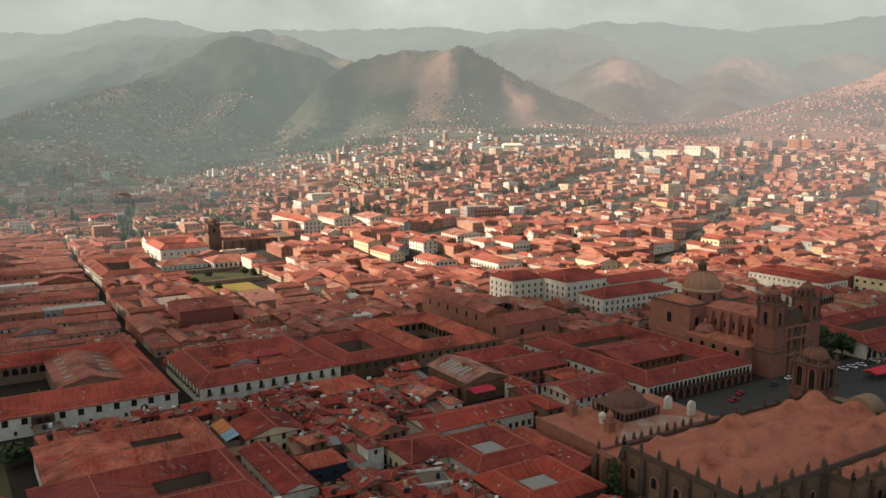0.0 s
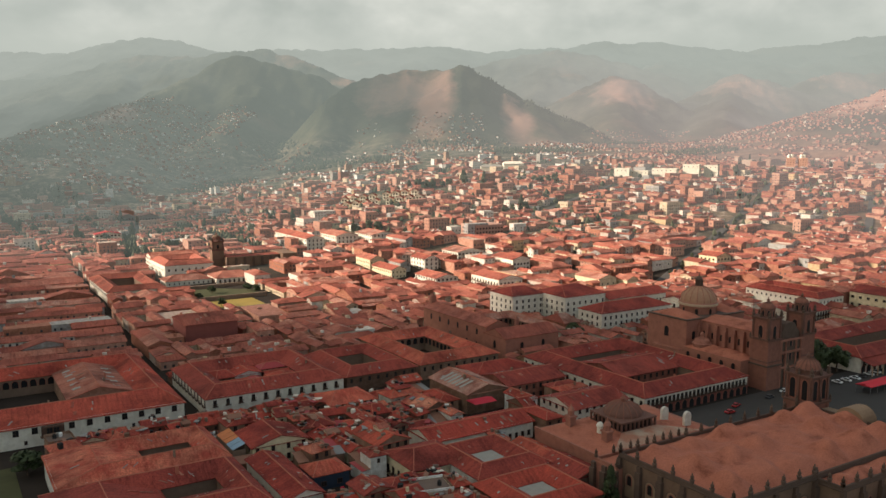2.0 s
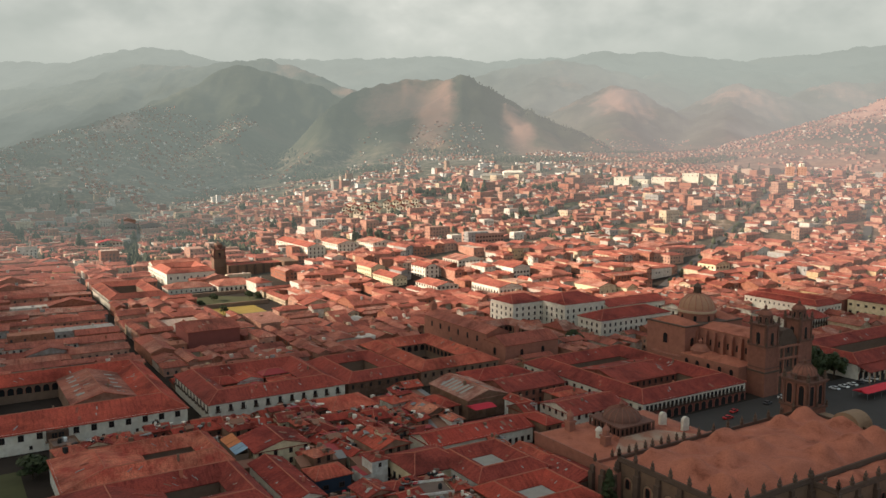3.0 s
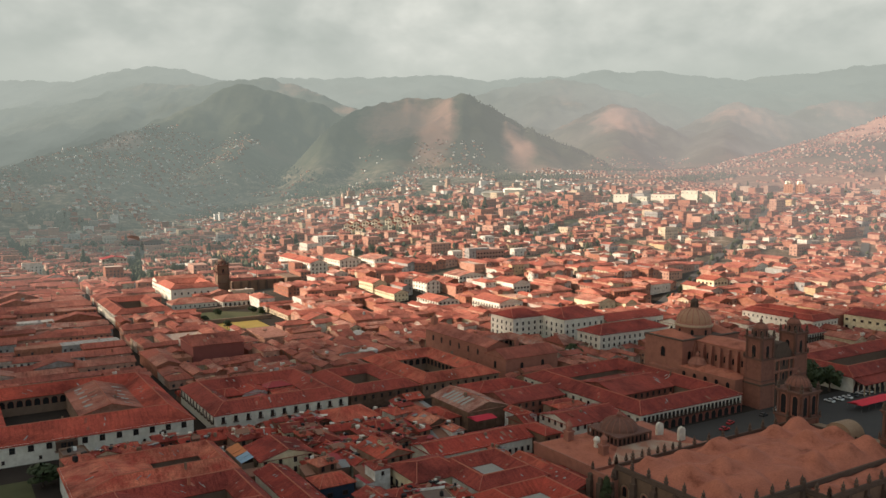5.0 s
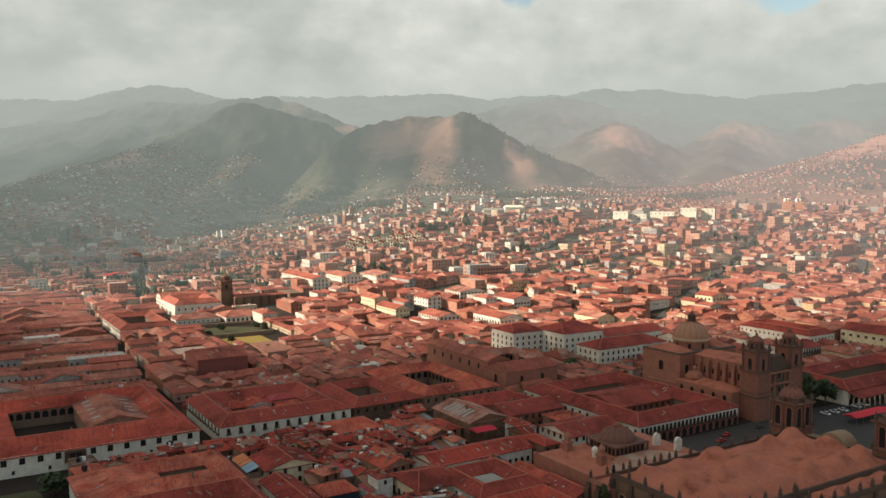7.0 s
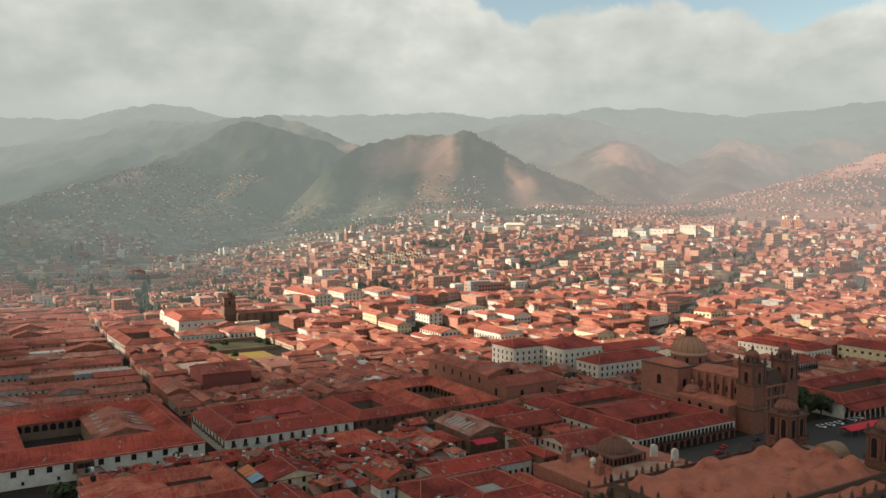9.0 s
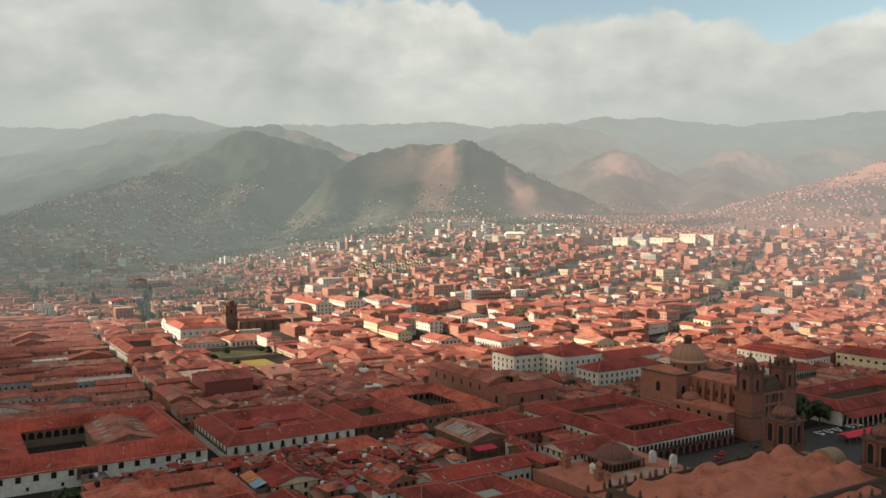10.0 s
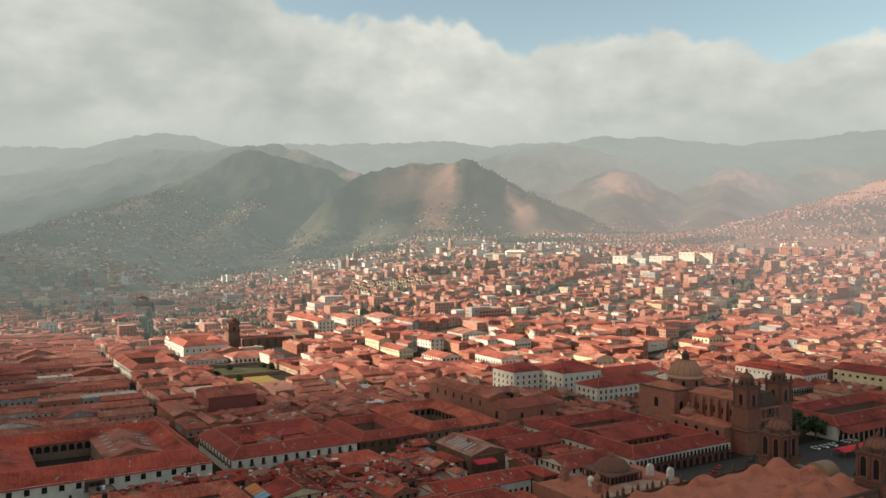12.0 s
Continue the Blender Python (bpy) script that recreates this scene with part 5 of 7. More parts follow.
    s.lathe((dx, dy), [(1.5, 34.6), (1.5, 37.7), (1.9, 37.9), (1.9, 38.2), (1.3, 39.0), (0.3, 39.7), (0.05, 41.5)], 8)
    lantern = s.make("lantern", STONE_DARK, root)
    for k in range(8):
        a = 2 * math.pi * k / 8
        s = Shape()
        s.box((dx + 1.7 * math.cos(a), dy + 1.7 * math.sin(a)), Vector((math.cos(a), math.sin(a))), Vector((-math.sin(a), math.cos(a))), 0.35, 0.35, 34.7, 37.8)
        o = s.make("column", STONE_DARK, root)
        o.parent = lantern
    # towers and front
    for p in (208.5, 230.5):
        x, y = grid(p, -95.5)
        bell_tower(root, x, y, 8.2, 0, 21.5, 30.0, 38.0, 1)
        s = Shape()
        s.prism(square(x, y, 9.0), 10.0, 10.7)
        s.make("cornice", STONE_DARK, root)
    s = Shape()
    s.prism(rect(212.5, -99, 226.5, -91), -0.3, 20.0)
    n = 14
    pts = [(219.5 + 7.0 * math.cos(math.pi * k / n), 20.0 + (7.2 if 4 < k < 10 else 5.4) * math.sin(math.pi * k / n)) for k in range(n + 1)]
    gable = [[(*grid(p, q), z) for p, z in pts] for q in (-98.4, -92.5)]
    s.solid(gable[0] + gable[1], [tuple(range(n + 1)), tuple(range(2 * n + 1, n, -1))] + [(k + 1, k, k + n + 1, k + n + 2) for k in range(n)])
    # darker stone than the nave paints in the shade on this side
    front = s.make("front", STONE_DARK, root, "carved stone front, darkened for its shaded side")
    for z in (8.0, 14.6, 19.6):
        s = Shape()
        s.prism(rect(212.0, -99.8, 227.0, -98.9), z, z + 0.7)
        s.make("cornice", STONE, front)
    for p in (213.2, 216.2, 222.8, 225.8):
        for z0, z1 in ((0, 7.9), (8.7, 14.5), (15.3, 19.5)):
            s = Shape()
            s.lathe(grid(p, -99.3), [(0.5, z0), (0.42, z0 + 0.6), (0.40, z1 - 0.6), (0.55, z1)], 8)
            s.make("column", STONE, front)
    f0, f1 = grid(212, -99), grid(227, -99)
    along_wall(root, ARCH_BIG, "doorway", f0, f1, 0, 1, 0.0, 1.3)
    along_wall(root, ARCH_MID, "arched_window", f0, f1, 11, 3, 0.0, 1.2)
    along_wall(root, ARCH_MID, "arched_window", f0, f1, 17, 1, 0.0, 1.3)
    KEEP.append((198, -104, 242, -37))


square_church()


# ---- convent church with its cloister ----
def convent():
    cx, cy = grid(149, 20)
    root = thing("church", cx, cy, 0, "plain brown stone convent church with a long tiled nave", "church")
    q = rect(142, 4, 155, 60)
    s = Shape()
    walls(s, q[1:] + q[:1], -0.3, 14.0, 2.4)
    s.make("nave", STONE, root)
    s = Shape()
    gable_roof(s, q[1:] + q[:1], 14.0, 2.6, 0.4)
    s.make("nave_roof", ROOF_PALE, root, "pale worn tile roof")
    e = rect(141, -12, 172, 4)
    s = Shape()
    walls(s, e, -0.3, 11.5, 3.2)
    s.make("transept", STONE, root)
    s = Shape()
    gable_roof(s, e, 11.5, 3.4, 0.4)
    s.make("transept_roof", ROOF_PALE, root)
    side_a, side_b = grid(142, 58), grid(142, 6)
    along_wall(root, ARCH_MID, "arched_window", side_a, side_b, 8.8, 6, 0.03, 1.15)
    along_wall(root, ARCH_BIG, "doorway", grid(142, 26), grid(142, 6), 0, 2, 0.1, 1.0)
    along_wall(root, ARCH_MID, "arched_window", grid(141, 4), grid(141, -12), 5.5, 1, 0.0, 1.4)
    along_wall(root, ARCH_MID, "arched_window", grid(141, -12), grid(172, -12), 5.5, 2, 0.1, 1.3)
    for p, qq, z, w in ((147.5, 60, 14, 5.0), (158, 2, 13, 3.0)):
        x, y = grid(p, qq)
        s = Shape()
        s.prism(square(x, y, w * 0.6, 30), z - 2, z + w)
        s.prism(square(x, y, w * 0.7, 30), z + w, z + w + 0.5)
        s.lathe((x, y), [(w * 0.25, z + w + 0.5), (w * 0.2, z + w + 1.2), (0.05, z + w + 2.2)], 8)
        s.make("belfry", STONE, root)
    KEEP.append((139, -14, 174, 63))
    # yellow wall colour stands for the light in the court
    court_house(rect(155.5, 6, 192, 50), 7.2, 2.2, (8, 8, 8, 8), label="tiled convent cloister, walls toned yellow for the lit court", wall=WALL_YELLOW, arcade=(1, 2))
    KEEP.append((155, 5, 193, 51))


convent()


# ---- large town buildings ----
def rows_for(h, kind="tall", step=3.3, sides=(0, 1, 3), first=1.2, floor=3.4):
    out = []
    n = int((h - first - 1.0) / floor) + 1
    for k in range(n):
        z = first + k * floor
        if z + 1.9 < h + 0.2:
            out += [(sd, kind, step, z) for sd in sides]
    return tuple(out)


def block_of(p0, q0, p1, q1, h, rise, hip, label, wall, sides=(0, 3), step=3.4, kind="tall", z0=0.0, turn=False, floor=3.4, name="town_building", roof=None):
    quad = rect(p0, q0, p1, q1)
    if turn:
        quad = quad[1:] + quad[:1]
        sides = tuple((sd - 1) % 4 for sd in sides)
    KEEP.append((p0 - 1.2, q0 - 1.2, p1 + 1.2, q1 + 1.2))
    return house(quad, h, rise, hip, z0, wall, roof, label, rows_for(h, kind, step, sides, floor=floor), name=name)


def court_of(p0, q0, p1, q1, h, rise, depths, label, wall, rows=(), arcade=(), floor=None, z0=0.0, name="courtyard_house", roof=None):
    KEEP.append((p0 - 1.0, q0 - 1.0, p1 + 1.0, q1 + 1.0))
    return court_house(rect(p0, q0, p1, q1), h, rise, depths, wall, roof, label, rows, z0, floor, arcade, name)


# law courts: three white blocks of several storeys; their darker tiles stand in for shade
block_of(194.5, 52, 217, 73, 16, 3.4, 0.3, "white four-storey law court wing with hipped tile roof", WALL_WHITE, step=4.2, roof=ROOF_DEEP)
block_of(215.5, 33, 245, 59, 16.5, 4.2, 0.3, "white four-storey law court block with hipped tile roof", WALL_WHITE, step=4.2, roof=ROOF_DEEP)
block_of(217, 6.5, 268, 24, 12, 3.6, 0.2, "long white three-storey law court wing under red tiles", WALL_WHITE, step=3.8, roof=ROOF_DEEP)
block_of(245, 30, 290, 44, 13, 3.0, 0.0, "white galleried wing with a row of dark windows", WALL_WHITE, step=2.6, roof=ROOF_DEEP)
block_of(276, 2, 300, 20, 12, 3.0, 0.0, "pale house with tall dark windows under red tiles", WALL_WHITE, step=5.5, kind="door", roof=ROOF_DEEP)

# arcaded block on the square
arc = court_of(139, -97, 196, -28, 7.6, 3.0, (13, 12, 12, 12), "long two-storey arcaded building with white walls and dark red tiles", WALL_WHITE, ((3, "door", 4.4, 3.6),), roof=ROOF_DEEP)
a, b = rect(139, -97, 196, -28)[:2]
s = Shape()
s.prism([grid(139, -97.25), grid(196, -97.25), grid(196, -97.01), grid(139, -97.01)], -0.3, 3.6)
s.make("front_wall", RED_WALL, arc, "dull red arcade front")
along_wall(arc, ARCH_LOW, "arch", a, b, 0.0, 15, 0.0, 1.0, 0.3)
window_row(arc, grid(139, -97.05), grid(196, -97.05), 3.9, "door", 2.2)
block_of(152.5, -73, 183.5, -47, 7.3, 2.8, 0.0, "inner wing of the arcaded building under red tiles", None, sides=(0,), roof=ROOF_DEEP)

# square's far side
sq = court_of(262, -104, 345, -66, 7.4, 3.2, (12, 10, 12, 10), "long arcaded house on the square with deep tile eaves", WALL_WHITE, ((0, "door", 4.6, 3.6),), roof=ROOF_DEEP)
a, b = rect(262, -104, 345, -66)[:2]
along_wall(sq, ARCH_LOW, "arch", a, b, 0.0, 20, 0.0)
s = Shape()
lean = [(*grid(261, -110), 4.9), (*grid(346, -110), 4.9), (*grid(346, -104.05), 6.9), (*grid(261, -104.05), 6.9)]
s.solid(lean + [(x, y, z - 0.25) for x, y, z in lean], [(0, 1, 2, 3), (0, 4, 5, 1), (1, 5, 6, 2), (3, 2, 6, 7), (0, 3, 7, 4), (7, 6, 5, 4)])
s.make("gallery_roof", ROOF_DEEP, sq, "lower tile roof over the arcade")
for k in range(22):
    s = Shape()
    s.lathe(grid(261.6 + 4.0 * k, -109.5), [(0.35, 0.0), (0.28, 0.4), (0.26, 4.3), (0.4, 4.7)], 8)
    s.make("pillar", CREAM_STONE, sq)

# school quarter further off
court_of(352, -26, 376, 22, 12, 2.6, (8, 8, 8, 8), "white three-storey school building with rows of small windows", WALL_WHITE, ((3, "small", 3.2, 8.6), (0, "small", 3.2, 8.6)), name="town_building", roof=ROOF_DEEP)
block_of(382, -62, 404, -26, 14, 3.0, 0.0, "cream three-storey building with rows of square windows", WALL_YELLOW, sides=(0, 3), step=4.6, kind="wide", turn=True, floor=4.4, roof=ROOF_DEEP)
block_of(376, -24, 392, -8, 13, 2.0, 0.3, "brick church end wall under red tiles", STONE, sides=())
block_of(318, -34, 352, -14, 7.5, 2.4, 0.0, "long red-roofed wing with a dark gallery", WALL_WHITE, sides=(0,), step=2.4, kind="door", floor=3.0, roof=ROOF_DEEP)

# old convent and church by the garden
def old_convent():
    cx, cy = grid(135, 322)
    root = thing("church", cx, cy, 0, "dark stone convent church with a single baroque tower", "church")
    s = Shape()
    q = rect(117, 309, 166, 326)
    walls(s, q, -0.3, 12.5, 0)
    s.prism(rect(160, 303, 172, 330), -0.3, 13.5)
    s.make("nave", STONE_PATCHY, root)
    s = Shape()
    gable_roof(s, q, 11.9, 1.2, -0.4)
    s.make("nave_roof", ROOF_PALE, root)
    buttress(root, q[0], q[1], 12.0, 8)
    x, y = grid(113, 322)
    bell_tower(root, x, y, 9.0, 0, 18.0, 24.5, 31.5, 1, mats=[STONE_PATCHY, STONE_TRIM])
    s = Shape()
    s.lathe(grid(166, 316.5), [(9.5, -0.3), (9.5, 11.0), (10.0, 11.2), (10.0, 11.8), (9.2, 12.0)], 20)
    s.make("apse", STONE_PATCHY, root, "rounded dark stone apse")
    KEEP.append((106, 300, 174, 332))


old_convent()
court_of(68, 303, 104, 345, 10.5, 3.0, (10, 9, 10, 9), "white convent cloister with small windows", WALL_WHITE, ((0, "tall", 5.0, 5.6), (0, "small", 7.0, 1.6), (3, "small", 4.0, 6.0)))
block_of(70, 352, 108, 372, 10, 3.6, 0.0, "large red-roofed convent hall", WALL_WHITE)
block_of(60, 268, 92, 284, 4.2, 3.2, 0.25, "low garden wing of the convent", WALL_WHITE, kind="small")
block_of(93.5, 260, 122, 284, 4.8, 3.4, 0.3, "white low wing with a dark loggia", WALL_WHITE, kind="door", floor=6)
court_of(14, 226, 50, 290, 7.6, 2.6, (10, 9, 10, 10), "white courtyard house with small shuttered windows", WALL_WHITE, ((3, "tall", 3.4, 4.4), (0, "small", 3.4, 4.4)))
KEEP.append((62, 162, 110, 256))        # the garden
# long white blocks facing the garden avenue
for p0, q0, p1, q1, h in ((192, 330, 208, 402, 11), (214, 318, 234, 350, 11), (238, 300, 262, 330, 10)):
    x, y = grid(p0, q0)
    block_of(p0, q0, p1, q1, h, 2.6, 0.0, "long white three-storey hotel block with rows of windows", WALL_WHITE, sides=(3, 0), step=3.6, z0=height(x, y), turn=True)
for p0, q0, p1, q1, h, wall, kind, step, words in (
        (287, 172, 303, 198, 9.0, WALL_WHITE, "wide", 3.0, "long white two-storey house with rows of windows"), (246, 134, 266, 166, 9.0, WALL_WHITE, "door", 3.2, "white house with tall dark openings between pillars"),
        (202, 202, 214, 232, 7.0, WALL_YELLOW, "small", 3.0, "long cream-yellow house under pale tiles"), (202, 235, 214, 258, 8.0, WALL_YELLOW, "small", 3.0, "yellow two-storey house under pale tiles"),
        (218, 168, 236, 196, 6.6, WALL_WHITE, "wide", 3.4, "white house with wide windows"), (416, 96, 432, 112, 11.0, WALL_YELLOW, "wide", 3.6, "yellow three-storey house with square windows"),
        (306, 102, 322, 126, 9.0, WALL_YELLOW, "small", 5.0, "cream house with a broad sunlit gable"), (324, 94, 334, 106, 8.0, WALL_YELLOW, "small", 5.0, "small cream house with a blank wall"),
        (232, 206, 244, 226, 9.5, WALL_WHITE, "tall", 4.0, "tall white house with narrow windows"), (268, 216, 292, 238, 7.0, WALL_WHITE, "wide", 3.4, "white house under a broad tiled roof"),
        (147, 631, 186, 645, 8.0, WALL_WHITE, "small", 4.0, "long hall with a white gable end"), (60, 540, 84, 554, 10.0, WALL_WHITE, "wide", 3.4, "white three-storey block with a pinkish metal roof"),
        (118, 712, 134, 752, 12.0, GREY_WALL, "small", 3.4, "grey apartment block with rows of windows"), (136, 700, 160, 716, 12.0, GREY_WALL, "small", 3.4, "grey apartment block beside the trees"), (128, 775, 146, 795, 12.5, ORANGE_WALL, "small", 3.6, "orange apartment block with a red roof")):
    x, y = grid(p0, q0)
    block_of(p0, q0, p1, q1, h, 2.4, 0.0, words, wall, sides=(3, 0), step=step, kind=kind, z0=height(x, y), turn=True, floor=3.2, roof=RED_TIN if "metal" in words else ROOF_OUT if q0 > 600 else None)
x, y = grid(317, 262)
flats = thing("apartment_block", x, y, height(x, y), "long bare brick block with a flat roof", "building")
s = Shape()
s.prism(rect(317, 262, 346, 284), height(x, y) - 4, height(x, y) + 12)
s.make("wall", PALE_BRICK, flats)
for k in range(3):
    window_row(flats, grid(317, 284), grid(317, 262), height(x, y) + 1.4 + 3.4 * k, "wide", 3.2)
    window_row(flats, grid(317, 262), grid(346, 262), height(x, y) + 1.4 + 3.4 * k, "wide", 3.2)
KEEP.append((315, 260, 348, 286))
# two terraces of cream gabled row houses
for x0, y0 in ((-116, 852), (-110, 820)):
    for k in range(8):
        x, y = x0 + 10.6 * k + (5 if k > 3 else 0), y0 - 1.5 * k
        quad = [(x, y), (x + 7.6, y - 1.2), (x + 9.0, y + 8), (x + 1.4, y + 9.2)]
        house(quad, 7.0, 2.2, 0.0, height(x, y), CREAM_WALL, None, "cream gabled row house in a terrace", ((3, "wide", 3.4, 1.4), (3, "wide", 3.4, 4.4)), turn=True, name="row_house")
block_of(26, 92, 52, 116, 11, 3.2, 0.0, "tall brick-red hall with a blank wall and tile roof", RED_WALL, sides=(), turn=False, roof=ROOF_PALE)

# ---- foreground houses ----
court_of(-95, -16, -4, 58, 7.4, 3.4, (23, 12, 12, 31), "large white colonial mansion with arcaded courtyard under red tiles", WALL_WHITE, ((0, "large", 5.6, 4.4), (0, "small", 11.2, 1.2)), arcade=(2,))
wing = block_of(-39, 7.5, -17, 46, 7.6, 3.2, 0.0, "orange-tiled wing with roof lights", None, sides=(), turn=True, roof=ROOF_PALE)
q = rect(-39, 7.5, -17, 46)
q = q[1:] + q[:1]
for k in range(5):
    for sd in (0, 1):
        roof_sheet(wing, q, 7.6, 3.2, sd, 0.1 + 0.17 * k, 0.14 + 0.17 * k, 0.25, 0.5, SKYLIGHT)
# the mansion's boxed-in balcony
x, y = grid(-47, -16.6)
balcony = thing("balcony", x, y, 3.4, "dark enclosed wooden balcony on the white front", "balcony")
s = Shape()
s.prism(rect(-50.4, -17.6, -43.6, -16.05), 3.2, 6.6)
s.make("box", WOOD, balcony)
s = Shape()
s.prism(rect(-50.8, -18.0, -43.2, -16.05), 2.95, 3.2)
s.make("floor_slab", COURT, balcony)
window_row(balcony, grid(-50.4, -17.62), grid(-43.6, -17.62), 4.1, "large", 2.1)
court_of(3.5, -17, 58, 30, 7.4, 3.0, (13, 12, 11, 11), "white colonial corner house with wooden balconies and tile roof", WALL_WHITE, ((0, "door", 4.8, 3.9), (3, "door", 4.4, 3.9)))
# low roofs crowded into its court
rng = random.Random(21)
for p0, q0, p1, q1, h in ((15, -3.5, 25, 6, 6.0), (15, 6.5, 22, 18, 7.4), (26, -3, 33, 9, 5.2), (23, 9.5, 34, 18.5, 6.6), (34, -3.5, 45, 4, 6.8), (35, 5, 45, 12, 5.4), (35, 12.6, 45.5, 18.6, 7.0)):
    q = rect(p0, q0, p1, q1)
    house(q, h, 1.5, rng.choice([0, 0.3]), roof=rng.choice([ROOF, ROOF, RED_TIN]), label="small back house filling the old court", rows=((0, "small", 2.6, h - 2.0),), turn=rng.random() < 0.5)
court_of(60, -16, 92, 24, 7.0, 2.6, (11, 9, 9, 9), "brown two-storey house with an open gallery", None, ((0, "tall", 4.0, 3.9),))
court_of(94, -16, 134, 40, 7.2, 2.8, (11, 11, 12, 11), "colonial house with columned court and broad tile roofs", None, ((0, "tall", 4.0, 3.9),), arcade=(2, 1))
hall = block_of(86, -62, 104, -36, 8.0, 2.8, 0.0, "orange-roofed hall with diagonal glazed strips", None, sides=(), turn=True, roof=ROOF_PALE)
q = rect(86, -62, 104, -36)
q = q[1:] + q[:1]
for k in range(6):
    roof_sheet(hall, q, 8.0, 2.8, 1, 0.2 + 0.1 * k, 0.25 + 0.1 * k, 0.15, 0.8, SKYLIGHT)
block_of(106, -60, 134, -42, 7.4, 2.6, 0.0, "dark red roof of a house behind the square", None, sides=(0,))
block_of(106, -40, 134, -25, 7.0, 2.4, 0.3, "hipped tile house behind the square", None, sides=(0,))
# red awning over a roof terrace
x, y = grid(95, -67)
red = thing("canopy", x, y, 6.4, "sagging bright red canvas stretched over a roof terrace", "canopy")
s = Shape()
gable_roof(s, rect(84, -70, 93, -64), 6.6, 0.7, 0.2, 0.06)
s.make("canvas", RED_CANVAS, red)
for p, qq in ((84.3, -69.7), (92.7, -69.7), (92.7, -64.3), (84.3, -64.3)):
    s = Shape()
    s.lathe(grid(p, qq), [(0.06, 0.0), (0.06, 6.6)], 6)
    s.make("pole", WOOD, red)
KEEP.append((83, -71, 94, -63))
block_of(40, -44, 58, -28, 6.4, 2.6, 0.32, "small white house with a hipped roof", WALL_WHITE, step=3.0)
block_of(2, -70, 20, -54, 6.8, 2.6, 0.0, "cream house with an arched gable and dark windows", WALL_YELLOW, step=5.0, turn=True)
block_of(35, -110, 53, -92, 6.8, 2.8, 0.3, "ochre corner house with a long balcony", WALL_YELLOW, sides=(0, 3), step=3.2, kind="door", floor=9)
court_of(47, -124, 72, -99, 7.0, 2.2, (8, 8, 8, 8), "dark red roof round a translucent skylight", None, floor=SKYLIGHT)
court_of(44, -148, 70, -126, 7.0, 2.2, (7, 8, 7, 8), "dark red roof round a small skylight", None, floor=SKYLIGHT)
court_of(-53, -73, -6, -46, 7.4, 2.6, (9.5, 7, 9, 24), "broad old courtyard house with long dusty tile slopes", WALL)
court_of(-57, -112, -6, -75, 7.2, 3.0, (17, 8, 11, 27), "old house with wide dusty tile slopes round a narrow court", WALL)
# shack roof patched with orange and blue sheets
x, y = grid(-9, -60)
shack = thing("shack", x, y, 0, "shack roofed with loose orange and faded blue sheets", "shed")
q = rect(-3.5, -68, 0.5, -52)
s = Shape()
walls(s, q, -0.3, 6.2)
s.make("wall", COURT, shack)
for k, mat in enumerate((ORANGE_SHEET, ORANGE_SHEET, ORANGE_SHEET, BLUE_SHEET, BLUE_SHEET)):
    s = Shape()
    t0, t1 = k / 5, (k + 0.96) / 5
    e = [mid(q[3], q[0], t0), mid(q[3], q[0], t1), mid(q[2], q[1], t1), mid(q[2], q[1], t0)]
    up = [6.3 + 0.05 * (k % 2), 6.3 + 0.1 * (k % 3), 7.9, 7.85]
    top = [lift(pt, zz) for pt, zz in zip(e, up)]
    s.solid(top + [(a, b, c - 0.07) for a, b, c in top], [(0, 1, 2, 3), (0, 4, 5, 1), (1, 5, 6, 2), (2, 6, 7, 3), (3, 7, 4, 0)])
    s.make("roof_sheet", mat, shack)
KEEP.append((-5.5, -69, 1.4, -51))
# a cluttered yard: crates, barrels and loose sheets
x, y = grid(18, -104)
yard = thing("junk_heap", x, y, 0, "heap of crates, barrels and loose sheets in a yard", "junk")
rng = random.Random(8)
for k in range(46):
    p, qq = rng.uniform(10.5, 31.0), rng.uniform(-108.5, -98.5)
    s = Shape()
    a = rng.uniform(0, 3)
    mat = rng.choice([COURT, WOOD, WOOD, WALL_WHITE, TIN, RUST, RUST, RED_CANVAS])
    if k % 5 == 0:
        s.lathe(grid(p, qq), [(0.45, 0.0), (0.5, 0.6), (0.45, 1.2), (0.2, 1.25)], 10)
        s.make("barrel", mat, yard)
    elif k % 5 == 1:
        s.box(grid(p, qq), (math.cos(a), math.sin(a)), (-math.sin(a), math.cos(a)), rng.uniform(1.6, 3.0), rng.uniform(1.0, 1.8), 2.3, 2.4)
        s.box(grid(p, qq), (math.cos(a), math.sin(a)), (-math.sin(a), math.cos(a)), 0.12, 0.12, 0.0, 2.3)
        s.make("sheet", mat, yard)
    else:
        s.box(grid(p, qq), (math.cos(a), math.sin(a)), (-math.sin(a), math.cos(a)), rng.uniform(0.5, 1.4), rng.uniform(0.5, 1.2), 0.0, rng.uniform(0.5, 2.2))
        s.make("crate", mat, yard)
KEEP.append((9.5, -109.5, 32, -97.6))
KEEP.append((-92, -78, -54, -30))        # walled yard
block_of(52, -92, 92, -78, 6.0, 2.2, 0.0, "row house with a line of white-framed windows", WALL_WHITE, sides=(0,), step=2.6, kind="tall", floor=9)
block_of(-2, -108, 8, -76, 6.2, 1.8, 0.0, "long narrow house with a white side wall", WALL_WHITE, sides=(3,), step=5.0, turn=True)
block_of(11, -95, 22, -85.5, 5.0, 2.0, 0.32, "hipped house with blue-painted wall", BLUE_WALL, sides=(0,), step=5.0, kind="wide", floor=9)
block_of(72.5, -136, 81.5, -120, 6.2, 1.6, 0.0, "lean tiled house against the small church", None, sides=(3,), turn=True)
